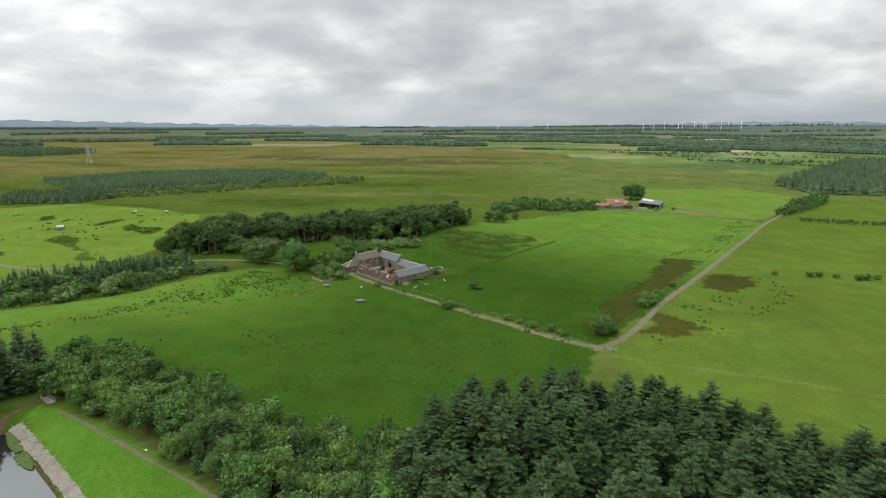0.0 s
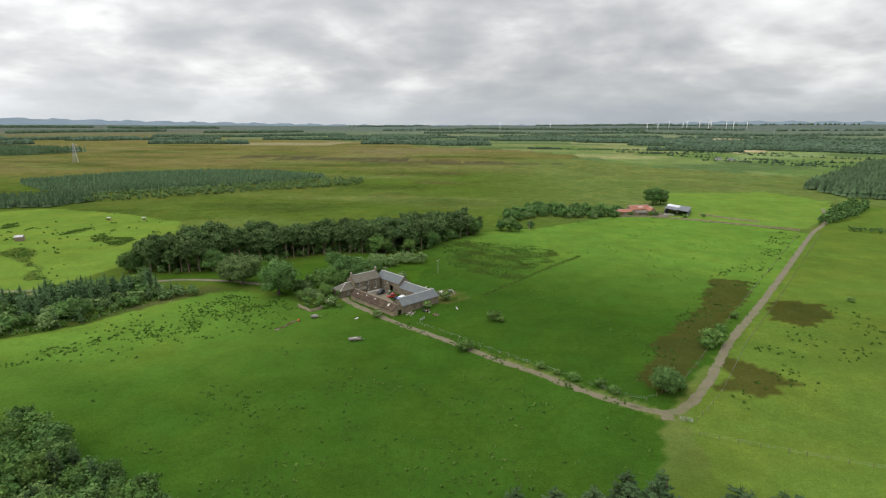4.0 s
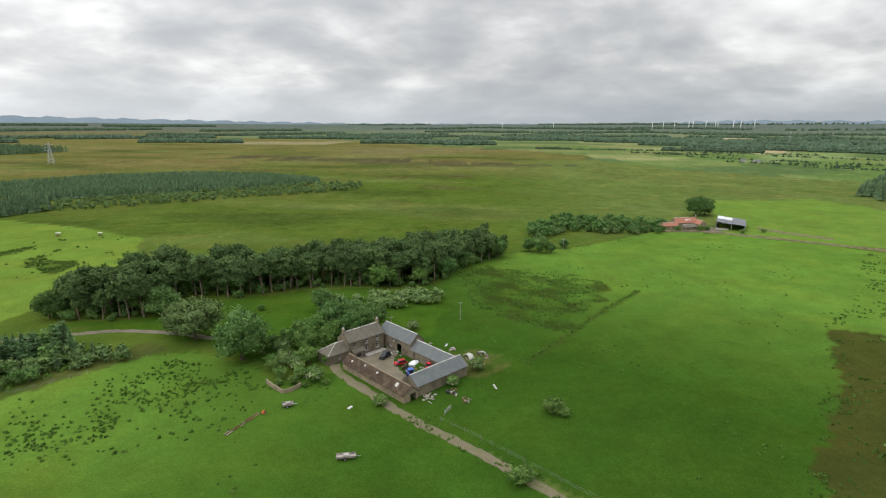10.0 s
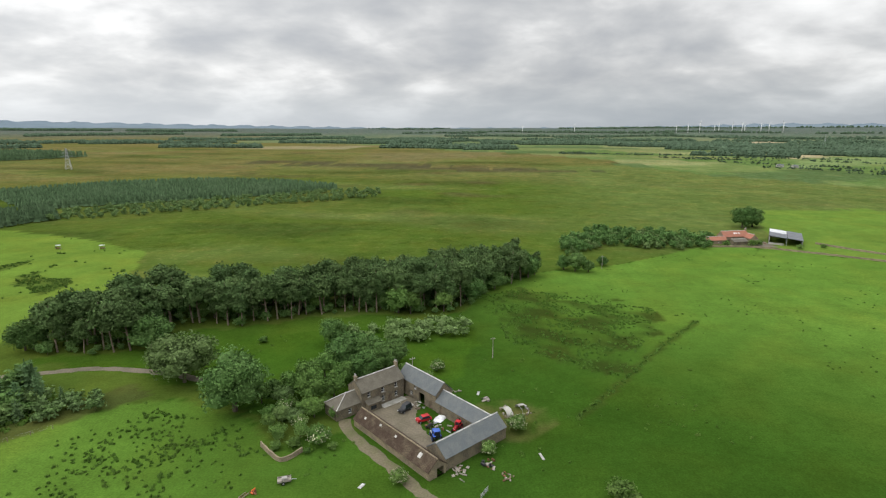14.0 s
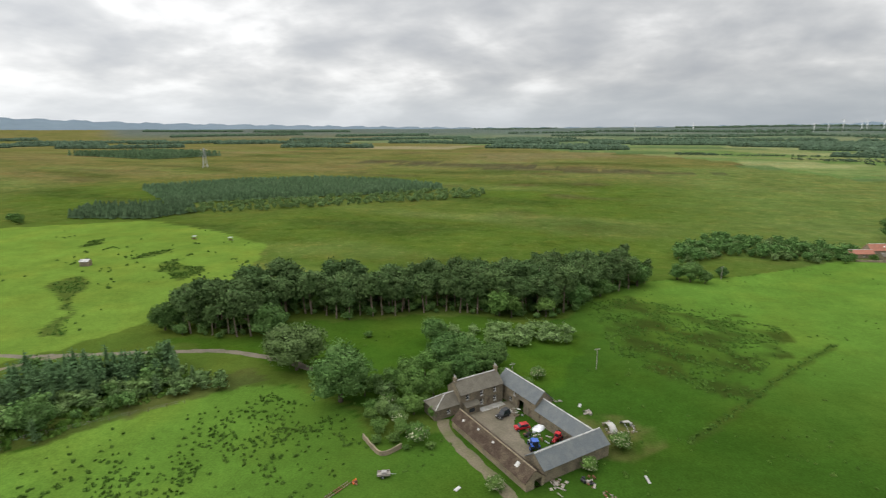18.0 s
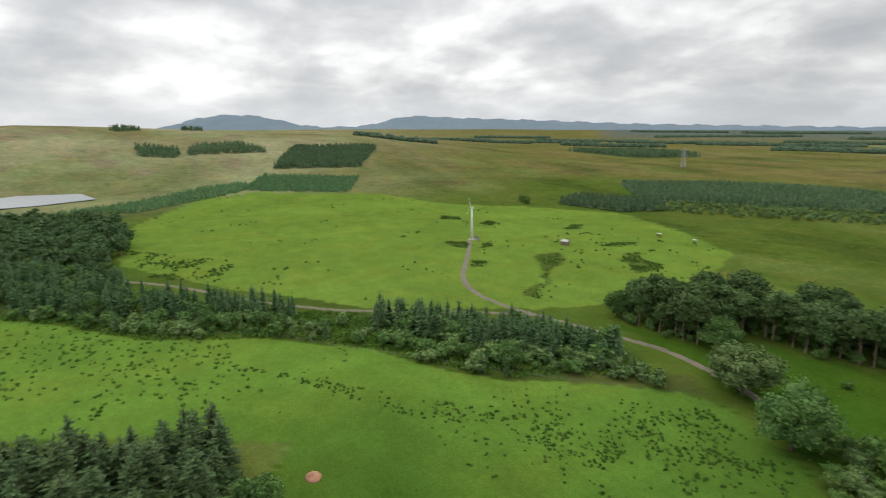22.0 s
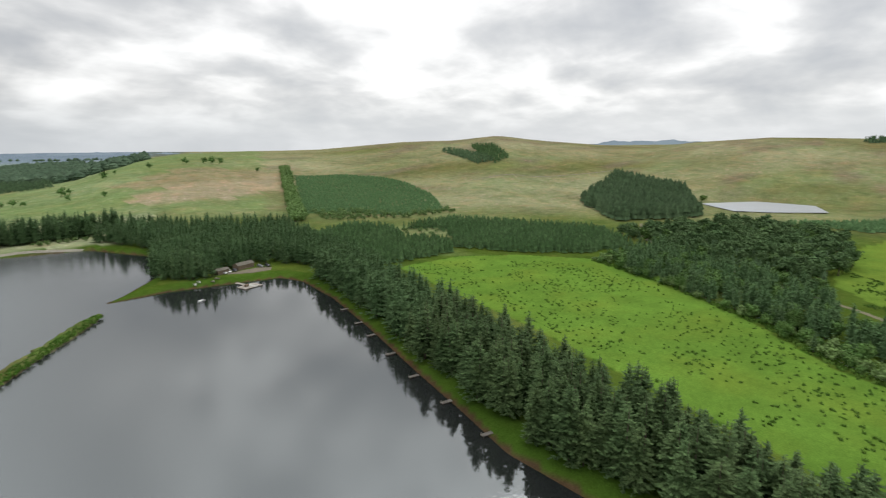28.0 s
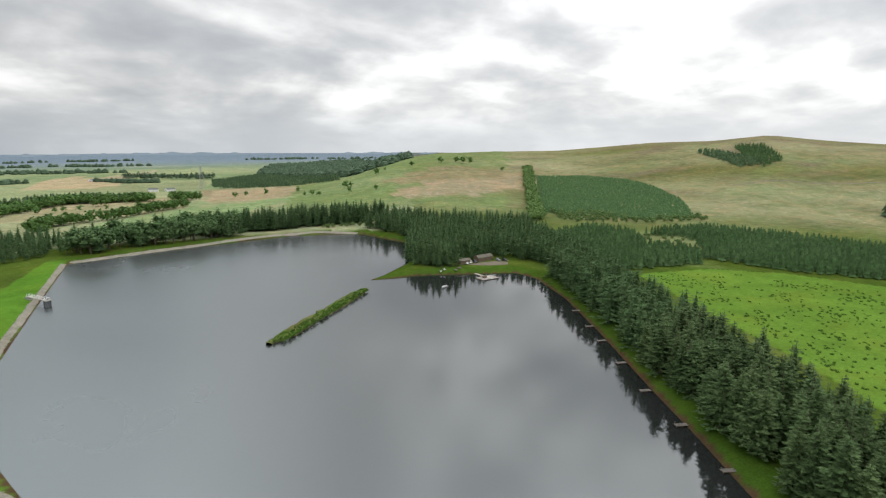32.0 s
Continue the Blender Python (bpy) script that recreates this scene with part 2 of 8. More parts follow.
def ground_material():
    """Grass and heath: the plant cover comes from the land-use attribute, the grain from three scales of noise."""
    m = bpy.data.materials.new("grassland")
    m.use_nodes = True
    nt = m.node_tree
    p = nt.nodes["Principled BSDF"]
    ln = nt.links.new
    at = nt.nodes.new("ShaderNodeAttribute"); at.attribute_name = "cover"
    geo = nt.nodes.new("ShaderNodeNewGeometry")
    value = None
    for scale, detail, lo, hi in ((2.2, 4, 0.82, 1.18), (0.55, 4, 0.90, 1.10), (0.10, 5, 0.87, 1.13), (0.018, 5, 0.86, 1.14)):
        nz = nt.nodes.new("ShaderNodeTexNoise"); nz.inputs["Scale"].default_value = scale
        nz.inputs["Detail"].default_value = detail; nz.inputs["Roughness"].default_value = 0.62
        ln(geo.outputs["Position"], nz.inputs["Vector"])
        mr = nt.nodes.new("ShaderNodeMapRange"); mr.inputs[1].default_value = 0.3; mr.inputs[2].default_value = 0.7
        mr.inputs[3].default_value = lo; mr.inputs[4].default_value = hi
        ln(nz.outputs["Fac"], mr.inputs[0])
        if value is None:
            value = mr.outputs[0]
            fine = nz
        else:
            mu = nt.nodes.new("ShaderNodeMath"); mu.operation = "MULTIPLY"
            ln(value, mu.inputs[0]); ln(mr.outputs[0], mu.inputs[1]); value = mu.outputs[0]
    sc = nt.nodes.new("ShaderNodeVectorMath"); sc.operation = "SCALE"
    ln(at.outputs["Color"], sc.inputs[0]); ln(value, sc.inputs[3])
    # yellower tips of grass in drifts
    nz = nt.nodes.new("ShaderNodeTexNoise"); nz.inputs["Scale"].default_value = 0.045; nz.inputs["Detail"].default_value = 6
    ln(geo.outputs["Position"], nz.inputs["Vector"])
    mr = nt.nodes.new("ShaderNodeMapRange"); mr.inputs[1].default_value = 0.45; mr.inputs[2].default_value = 0.72
    mr.inputs[4].default_value = 0.45
    ln(nz.outputs["Fac"], mr.inputs[0])
    mix = nt.nodes.new("ShaderNodeMix"); mix.data_type = "RGBA"; mix.blend_type = "MULTIPLY"
    mix.inputs[7].default_value = (1.45, 1.05, 1.0, 1)
    ln(mr.outputs[0], mix.inputs[0]); ln(sc.outputs[0], mix.inputs[6])
    # tussocks and bleached drifts where the ground is unimproved (the alpha of the cover)
    last = mix
    for scale, lo, hi, tint in ((0.22, 0.52, 0.70, (1.55, 1.32, 1.9, 1)), (0.06, 0.50, 0.68, (0.62, 0.72, 0.62, 1)), (0.11, 0.55, 0.72, (1.32, 1.05, 1.15, 1))):
        tn = nt.nodes.new("ShaderNodeTexNoise"); tn.inputs["Scale"].default_value = scale
        tn.inputs["Detail"].default_value = 6; tn.inputs["Roughness"].default_value = 0.66
        ln(geo.outputs["Position"], tn.inputs["Vector"])
        tm = nt.nodes.new("ShaderNodeMapRange"); tm.inputs[1].default_value = lo; tm.inputs[2].default_value = hi; tm.inputs[4].default_value = 0.75
        ln(tn.outputs["Fac"], tm.inputs[0])
        tw = nt.nodes.new("ShaderNodeMath"); tw.operation = "MULTIPLY"
        ln(tm.outputs[0], tw.inputs[0]); ln(at.outputs["Alpha"], tw.inputs[1])
        nx = nt.nodes.new("ShaderNodeMix"); nx.data_type = "RGBA"; nx.blend_type = "MULTIPLY"; nx.inputs[7].default_value = tint
        ln(tw.outputs[0], nx.inputs[0]); ln(last.outputs[2], nx.inputs[6])
        last = nx
    ln(last.outputs[2], p.inputs["Base Color"])
    p.inputs["Roughness"].default_value = 0.9
    p.inputs["Specular IOR Level"].default_value = 0.0
    b = nt.nodes.new("ShaderNodeBump"); b.inputs["Strength"].default_value = 0.6; b.inputs["Distance"].default_value = 0.15
    ln(fine.outputs["Fac"], b.inputs["Height"]); ln(b.outputs[0], p.inputs["Normal"])
    return m


def water_material(name, colour, ripple=0.006, rough=0.05):
    m = bpy.data.materials.new(name)
    m.use_nodes = True
    nt = m.node_tree
    p = nt.nodes["Principled BSDF"]
    ln = nt.links.new
    p.inputs["Base Color"].default_value = (*colour, 1)
    p.inputs["Roughness"].default_value = rough
    p.inputs["IOR"].default_value = 2.25
    geo = nt.nodes.new("ShaderNodeNewGeometry")
    nz = nt.nodes.new("ShaderNodeTexNoise"); nz.inputs["Scale"].default_value = 1.1; nz.inputs["Detail"].default_value = 3
    ln(geo.outputs["Position"], nz.inputs["Vector"])
    b = nt.nodes.new("ShaderNodeBump"); b.inputs["Strength"].default_value = 0.25; b.inputs["Distance"].default_value = ripple * 6
    ln(nz.outputs["Fac"], b.inputs["Height"]); ln(b.outputs[0], p.inputs["Normal"])
    # cat's-paws of wind: some water calm, some ruffled
    paw = nt.nodes.new("ShaderNodeTexNoise"); paw.inputs["Scale"].default_value = 0.016; paw.inputs["Detail"].default_value = 4
    ln(geo.outputs["Position"], paw.inputs["Vector"])
    mr = nt.nodes.new("ShaderNodeMapRange"); mr.interpolation_type = "SMOOTHSTEP"; mr.inputs[1].default_value = 0.3; mr.inputs[2].default_value = 0.7
    mr.inputs[3].default_value = rough; mr.inputs[4].default_value = rough + 0.06
    ln(paw.outputs["Fac"], mr.inputs[0])
    sep = nt.nodes.new("ShaderNodeSeparateXYZ"); ln(geo.outputs["Position"], sep.inputs[0])
    lee = nt.nodes.new("ShaderNodeMath"); lee.operation = "MULTIPLY_ADD"
    lee.inputs[1].default_value = -0.28; ln(sep.outputs["Y"], lee.inputs[0]); ln(sep.outputs["X"], lee.inputs[2])
    open_water = nt.nodes.new("ShaderNodeMapRange"); open_water.interpolation_type = "SMOOTHSTEP"
    open_water.inputs[1].default_value, open_water.inputs[2].default_value = -108.0, -25.0
    open_water.inputs[4].default_value = 1.0
    ln(lee.outputs[0], open_water.inputs[0])
    ruffled = nt.nodes.new("ShaderNodeMath"); ruffled.operation = "MULTIPLY"; ruffled.inputs[1].default_value = 0.2
    ln(open_water.outputs[0], ruffled.inputs[0])
    # steeper ripples on the open water throw back more of the sky
    sheen = nt.nodes.new("ShaderNodeMath"); sheen.operation = "MULTIPLY_ADD"; sheen.inputs[1].default_value, sheen.inputs[2].default_value = 1.5, 1.8
    fetch = nt.nodes.new("ShaderNodeMapRange"); fetch.interpolation_type = "SMOOTHSTEP"
    fetch.inputs[1].default_value, fetch.inputs[2].default_value = -70.0, 40.0
    ln(lee.outputs[0], fetch.inputs[0]); ln(fetch.outputs[0], sheen.inputs[0]); ln(sheen.outputs[0], p.inputs["IOR"])
    sumr = nt.nodes.new("ShaderNodeMath"); sumr.operation = "ADD"
    ln(mr.outputs[0], sumr.inputs[0]); ln(ruffled.outputs[0], sumr.inputs[1]); ln(sumr.outputs[0], p.inputs["Roughness"])
    p.inputs["Specular Tint"].default_value = (0.90, 1.0, 1.03, 1)
    return m


M_GROUND = ground_material()
M_WATER = water_material("peaty_water", (0.015, 0.017, 0.016), rough=0.02)
# far loch: part of the reflected sky is put into the pale base colour
M_RIPPLED = water_material("wind_rippled_water", (0.14, 0.15, 0.16), 0.05, 0.3)
M_TRACK = material("gravel_track", (0.124, 0.106, 0.066), 0.95, vary=0.25, scale=0.8, bump=0.4, second=(0.096, 0.096, 0.044))
M_YARD = material("yard_gravel", (0.140, 0.118, 0.084), 0.95, vary=0.2, scale=0.7, bump=0.4, second=(0.104, 0.092, 0.062))
M_PATH = material("worn_earth_path", (0.125, 0.105, 0.060), 0.95, vary=0.25, scale=0.9, bump=0.3, second=(0.085, 0.100, 0.030))
M_PITCH = material("stone_pitching", (0.205, 0.188, 0.150), 0.9, vary=0.4, scale=0.9, bump=0.8, second=(0.150, 0.142, 0.110))
M_SPRUCE = material("spruce_needles", (0.036, 0.063, 0.024), 0.75, vary=0.35, scale=0.8, second=(0.050, 0.082, 0.031), random_by="island", spec=0.03)
# spruce needles again, lightened: the brighter light on the belt put into the colour
M_LITSPRUCE = material("lit_spruce_needles", (0.057, 0.093, 0.036), 0.75, vary=0.35, scale=0.8, second=(0.080, 0.121, 0.048), random_by="island", spec=0.03)
# distance haze is mixed into these three needle and leaf colours
M_FARSPRUCE = material("hazed_spruce_needles", (0.060, 0.106, 0.042), 0.8, vary=0.25, scale=0.2, second=(0.078, 0.126, 0.052), random_by="island", spec=0.03)
M_FARLEAF = material("hazed_hedge_leaves", (0.054, 0.086, 0.052), 0.8, vary=0.25, scale=0.1, second=(0.068, 0.102, 0.062), random_by="island", spec=0.03)
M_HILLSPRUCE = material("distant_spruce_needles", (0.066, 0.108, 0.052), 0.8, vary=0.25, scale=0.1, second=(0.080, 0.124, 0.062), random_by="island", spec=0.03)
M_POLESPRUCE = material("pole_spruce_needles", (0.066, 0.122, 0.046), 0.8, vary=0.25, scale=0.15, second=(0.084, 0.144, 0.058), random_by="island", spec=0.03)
M_LARCH = material("young_conifer_needles", (0.076, 0.143, 0.057), 0.75, vary=0.3, scale=0.4, second=(0.086, 0.158, 0.066), random_by="island", spec=0.03)
M_PINE = material("pine_needles", (0.064, 0.108, 0.036), 0.75, vary=0.3, scale=0.8, second=(0.080, 0.124, 0.044), random_by="island", spec=0.03)
M_LEAF = material("broad_leaves", (0.078, 0.142, 0.033), 0.6, vary=0.3, scale=0.8, second=(0.108, 0.178, 0.045), random_by="island", spec=0.03)
M_DARKLEAF = material("dark_broad_leaves", (0.066, 0.126, 0.034), 0.6, vary=0.3, scale=0.8, second=(0.088, 0.152, 0.044), random_by="island", spec=0.03)
M_ROWLEAF = material("pale_round_leaves", (0.104, 0.172, 0.052), 0.6, vary=0.25, scale=0.8, second=(0.130, 0.200, 0.066), random_by="island", spec=0.03)
M_WILLOW = material("grey_willow_leaves", (0.094, 0.150, 0.046), 0.6, vary=0.3, scale=0.8, second=(0.120, 0.176, 0.066), random_by="island", spec=0.03)
M_BARK = material("bark", (0.10, 0.080, 0.060), 0.95, vary=0.3, scale=2.0, bump=0.5)
M_PINEBARK = material("grey_pink_pine_bark", (0.20, 0.155, 0.115), 0.95, vary=0.3, scale=2.0, bump=0.5)
M_PEAT = material("rust_red_peaty_bed", (0.085, 0.040, 0.020), 0.6, vary=0.35, scale=1.5, bump=0.4, second=(0.050, 0.032, 0.018))
M_WEED = material("green_water_weed", (0.058, 0.094, 0.026), 0.9, vary=0.4, scale=1.2, bump=0.5, second=(0.080, 0.110, 0.036), spec=0.03)
M_RUSH = material("rushes", (0.044, 0.090, 0.014), 0.8, vary=0.3, scale=0.3, second=(0.062, 0.108, 0.020), random_by="island", spec=0.03)
M_BLOSSOM = material("creamy_blossom", (0.46, 0.47, 0.29), 0.7, vary=0.15, scale=2.0)
M_STONE = material("rubble_stone", (0.168, 0.140, 0.094), 0.92, vary=0.45, scale=1.6, bump=0.8, second=(0.108, 0.092, 0.066))
M_STONE2 = material("sandstone_rubble", (0.236, 0.190, 0.124), 0.92, vary=0.4, scale=1.6, bump=0.8, second=(0.158, 0.132, 0.092))
M_SLATE = material("grey_slate", (0.086, 0.097, 0.100), 0.6, vary=0.22, scale=1.8, bump=0.35, second=(0.108, 0.116, 0.114))
M_HOUSESLATE = material("old_brown_grey_slate", (0.092, 0.082, 0.062), 0.75, vary=0.25, scale=1.8, bump=0.4, second=(0.116, 0.104, 0.078))
M_TILE = material("mossy_dark_red_tile", (0.052, 0.036, 0.026), 0.9, vary=0.5, scale=1.6, bump=0.6, second=(0.088, 0.068, 0.046), spec=0.1)
M_RIDGE = material("pale_ridge_stone", (0.46, 0.45, 0.42), 0.85, vary=0.2, scale=2.0)
M_WHITE = material("white_paint", (0.78, 0.78, 0.76), 0.5, vary=0.08, scale=3.0)
M_DOOR = material("weathered_wood", (0.17, 0.13, 0.09), 0.85, vary=0.3, scale=4.0, bump=0.3)
M_TIMBER = material("grey_timber", (0.30, 0.27, 0.23), 0.9, vary=0.3, scale=3.0, bump=0.3)
M_RED = material("red_enamel", (0.42, 0.014, 0.020), 0.4, vary=0.12, scale=2.0)
M_BLUE = material("blue_enamel", (0.035, 0.10, 0.42), 0.4, vary=0.12, scale=2.0)
M_ORANGE = material("orange_enamel", (0.60, 0.13, 0.03), 0.5, vary=0.2, scale=2.0)
M_BLACK = material("black_paint", (0.022, 0.023, 0.025), 0.4, vary=0.2, scale=2.0)
M_RUBBER = material("black_rubber", (0.018, 0.018, 0.018), 0.85, vary=0.2, scale=4.0)
M_STEEL = material("galvanised_steel", (0.42, 0.43, 0.44), 0.45, 0.6, vary=0.15, scale=3.0)
M_RUST = material("rusty_steel", (0.16, 0.075, 0.04), 0.85, vary=0.35, scale=3.0, bump=0.3)
M_PANTILE = material("red_pantile", (0.30, 0.125, 0.080), 0.85, vary=0.25, scale=1.5, bump=0.4, second=(0.25, 0.11, 0.075))
M_SHEETPALE = material("pale_roof_sheet", (0.55, 0.56, 0.57), 0.5, vary=0.08, scale=1.0)
M_SHEETDARK = material("dark_roof_sheet", (0.10, 0.11, 0.125), 0.55, vary=0.12, scale=1.0)
M_CONCRETE = material("old_concrete", (0.36, 0.35, 0.32), 0.9, vary=0.2, scale=1.2, bump=0.3, second=(0.26, 0.25, 0.21))
M_EARTH = material("bare_red_earth", (0.30, 0.16, 0.09), 0.95, vary=0.25, scale=1.5, bump=0.5)
M_LOAD = material("grey_brown_sheeting", (0.36, 0.34, 0.31), 0.7, vary=0.2, scale=2.0)
M_JETTY = material("wet_dark_timber", (0.150, 0.135, 0.115), 0.8, vary=0.3, scale=3.0, bump=0.3)
M_TARP = material("white_sheeting", (0.78, 0.79, 0.80), 0.45, vary=0.1, scale=2.0)


def glass_material():
    m = bpy.data.materials.new("window_glass")
    m.use_nodes = True
    p = m.node_tree.nodes["Principled BSDF"]
    p.inputs["Base Color"].default_value = (0.02, 0.025, 0.03, 1)
    p.inputs["Roughness"].default_value = 0.05
    p.inputs["IOR"].default_value = 1.5
    return m


M_GLASS = glass_material()
# blue of the distance haze put into the hills' base colour
M_FARHILL = material("distant_hazed_hill", (0.115, 0.155, 0.185), 0.95, vary=0.08, scale=0.004, second=(0.095, 0.135, 0.165))


# ---- land ----
CX, CY = -21.0, 128.0
CREST = ((-180, -10), (-150, -5), (-60, 10), (20, 11), (40, 13), (55, 24), (65, 40), (70, 54), (80, 62), (92, 72), (99, 76), (105, 67), (109, 56),
         (114, 61), (119, 71), (124, 85), (129, 73), (134, 70), (143, 49), (149, 45), (156, 27), (164, -4), (180, -10))
RING = ((-180, 2), (-150, 6), (-100, 30), (-60, 60), (-39, 70), (-25, 66), (-10, 56), (9, 52), (25, 52), (42, 60), (66, 70), (90, 60), (116, 45),
        (135, 30), (150, -4), (180, 0))
SHOULDER = ((-180, 0), (140, 0), (148, 8), (152, 18), (155, 24), (158, 26), (161, 26), (162.5, 22), (165, 15), (168, 9), (170.5, 4), (175, 0), (180, 0))
WATER_Z = -2.0
LAKE = ((-112, 92), (-116, 68), (-125, 48), (-135, 24), (-154, -19), (-171, -61), (-181, -98), (-178, -114), (-163, -119), (-128, -131), (-101, -132),
        (-112, -140), (-140, -168), (-158, -226), (-141, -277), (-92, -293), (-17, -272), (47, -248), (42, -137), (39, -83), (31, -28), (14, 6),
        (-71, 79.5), (-104, 106))
POND = ((-618, -21), (-572, 20), (-580, 45), (-607, 85), (-660, 70), (-670, 20))
POND_Z = 5.0


def ramp01(a, b, v):
    v = np.clip((v - a) / (b - a), 0, 1)
    return v * v * v * (v * (6 * v - 15) + 10)


def inside(poly, x, y):
    """Which of the points lie in the polygon."""
    x, y = np.asarray(x, float), np.asarray(y, float)
    res = np.zeros(x.shape, bool)
    for (x0, y0), (x1, y1) in zip(poly, poly[1:] + poly[:1]):
        if y0 != y1:
            res ^= ((y0 > y) != (y1 > y)) & (x < (x1 - x0) * (y - y0) / (y1 - y0) + x0)
    return res


def edge_distance(line, x, y, closed=True):
    """The distance to a line of points."""
    x, y = np.asarray(x, float), np.asarray(y, float)
    best = np.full(x.shape, 1e9)
    for (x0, y0), (x1, y1) in zip(line, line[1:] + (line[:1] if closed else ())):
        dx, dy = x1 - x0, y1 - y0
        k = np.clip(((x - x0) * dx + (y - y0) * dy) / (dx * dx + dy * dy + 1e-9), 0, 1)
        best = np.minimum(best, np.hypot(x - x0 - k * dx, y - y0 - k * dy))
    return best


def wave(x, y, scale, seed=0.0):
    """A cheap, smooth, uneven field between -1 and 1."""
    a = np.sin(x / scale * 1.7 + seed * 3.1 + 1.3 * np.sin(y / scale * 1.1 + seed))
    b = np.sin(y / scale * 1.9 - seed * 1.7 + 1.6 * np.sin(x / scale * 0.9 + 2.0 * seed))
    c = np.sin((x + y) / scale * 3.3 + seed * 5.0 + 1.2 * np.sin((x - y) / scale * 2.1))
    return (a + b + 0.7 * c) / 2.7


def height(x, y):
    """The height of the land."""
    x, y = np.asarray(x, float), np.asarray(y, float)
    r = np.hypot(x - CX, y - CY)
    az = np.degrees(np.arctan2(-(x - CX), y - CY))
    c = np.interp(az, [p[0] for p in CREST], [p[1] for p in CREST])
    g = np.interp(az, [p[0] for p in RING], [p[1] for p in RING])
    h = c * ramp01(380, 1350, r) * (1 - 0.55 * ramp01(1450, 2600, r))
    h = h + np.interp(az, [p[0] for p in SHOULDER], [p[1] for p in SHOULDER]) * ramp01(430, 900, r) * (1 - ramp01(950, 1700, r))
    h = h + (g - 0.45 * c) * ramp01(2300, 4650, r)
    h = h + wave(x, y, 60, 1.0) * 0.3 * ramp01(30, 200, np.hypot(x + 25, y - 235)) + wave(x, y, 260, 2.0) * 2.5 * ramp01(500, 1500, r)
    d = edge_distance(POND, x, y)
    h = np.where(inside(POND, x, y), POND_Z - 1.0, np.where(d < 60, POND_Z - 0.6 + (h - POND_Z + 0.6) * np.clip(d / 60, 0, 1), h))
    d = edge_distance(LAKE, x, y)
    wet = inside(LAKE, x, y)
    h = np.where(wet, WATER_Z - np.minimum(3.0, d * 0.35), np.where(d < 12, np.minimum(h, WATER_Z + d * 0.34), h))
    return h


def h1(x, y):
    return float(height(x, y))


# ---- mesh helpers ----
def mesh_object(name, verts, faces, mats, parent=None, slots=None, smooth=False):
    """One mesh object from arrays of corners and faces."""
    me = bpy.data.meshes.new(name)
    verts, faces = np.asarray(verts, np.float32), np.asarray(faces, np.int32)
    n, k = faces.shape
    me.vertices.add(len(verts)); me.vertices.foreach_set("co", verts.ravel())
    me.loops.add(n * k); me.loops.foreach_set("vertex_index", faces.ravel())
    me.polygons.add(n)
    me.polygons.foreach_set("loop_start", np.arange(0, n * k, k, dtype=np.int32))
    me.polygons.foreach_set("loop_total", np.full(n, k, np.int32))
    for m in mats:
        me.materials.append(m)
    if slots is not None:
        me.polygons.foreach_set("material_index", np.asarray(slots, np.int32))
    me.polygons.foreach_set("use_smooth", np.full(n, smooth, bool))
    me.update(calc_edges=True)
    ob = new(name, me)
    if parent is not None:
        ob.parent = parent
    return ob


def part(name, bm, mat, parent=None, label="", smooth=False):
    """Links a bmesh as one mesh object under a thing or a part."""
    me = bpy.data.meshes.new(name)
    bm.normal_update()
    if smooth:
        for f in bm.faces:
            f.smooth = True
    bm.to_mesh(me); bm.free()
    me.materials.append(mat)
    ob = new(name, me)
    if parent is not None:
        ob.parent = parent
    if label:
        ob["label"] = label
    return ob


def thing(name, label, category, m=Matrix(), group="", kind=""):
    ob = new(name)
    ob.empty_display_size = 0.2
    ob.matrix_basis = m
    return tagged(ob, label, category, group, kind)


def box(bm, x0, y0, z0, x1, y1, z1, bevel=0.0):
    """Adds a box to bm, its edges softened."""
    r = bmesh.ops.create_cube(bm, size=1.0)
    vs = r["verts"]
    bmesh.ops.scale(bm, vec=(x1 - x0, y1 - y0, z1 - z0), verts=vs)
    bmesh.ops.translate(bm, vec=((x0 + x1) / 2, (y0 + y1) / 2, (z0 + z1) / 2), verts=vs)
    if bevel:
        es = list({e for v in vs for e in v.link_edges})
        bmesh.ops.bevel(bm, geom=es, offset=bevel, segments=1, affect="EDGES")
    return vs


def cyl(bm, r0, r1, p0, p1, seg=10):
    """Adds a tapered rod from p0 to p1."""
    a, b = Vector(p0), Vector(p1)
    r = bmesh.ops.create_cone(bm, cap_ends=True, segments=seg, radius1=r0, radius2=r1, depth=(b - a).length)
    q = (b - a).to_track_quat("Z", "Y").to_matrix().to_4x4()
    bmesh.ops.transform(bm, matrix=Matrix.Translation((a + b) / 2) @ q, verts=r["verts"])
    return r["verts"]


def smooth_line(points, step=2.0):
    """Points at even steps along a soft curve through the given ones."""
    p = [np.array(q, float) for q in points]
    p = [2 * p[0] - p[1]] + p + [2 * p[-1] - p[-2]]
    out = []
    for i in range(1, len(p) - 2):
        n = max(2, int(np.linalg.norm(p[i + 1] - p[i]) / step))
        for k in range(n):
            t = k / n
            out.append(0.5 * (2 * p[i] + (p[i + 1] - p[i - 1]) * t + (2 * p[i - 1] - 5 * p[i] + 4 * p[i + 1] - p[i + 2]) * t * t
                              + (3 * p[i] - p[i - 1] - 3 * p[i + 1] + p[i + 2]) * t ** 3))
    out.append(p[-2])
    return np.array(out)


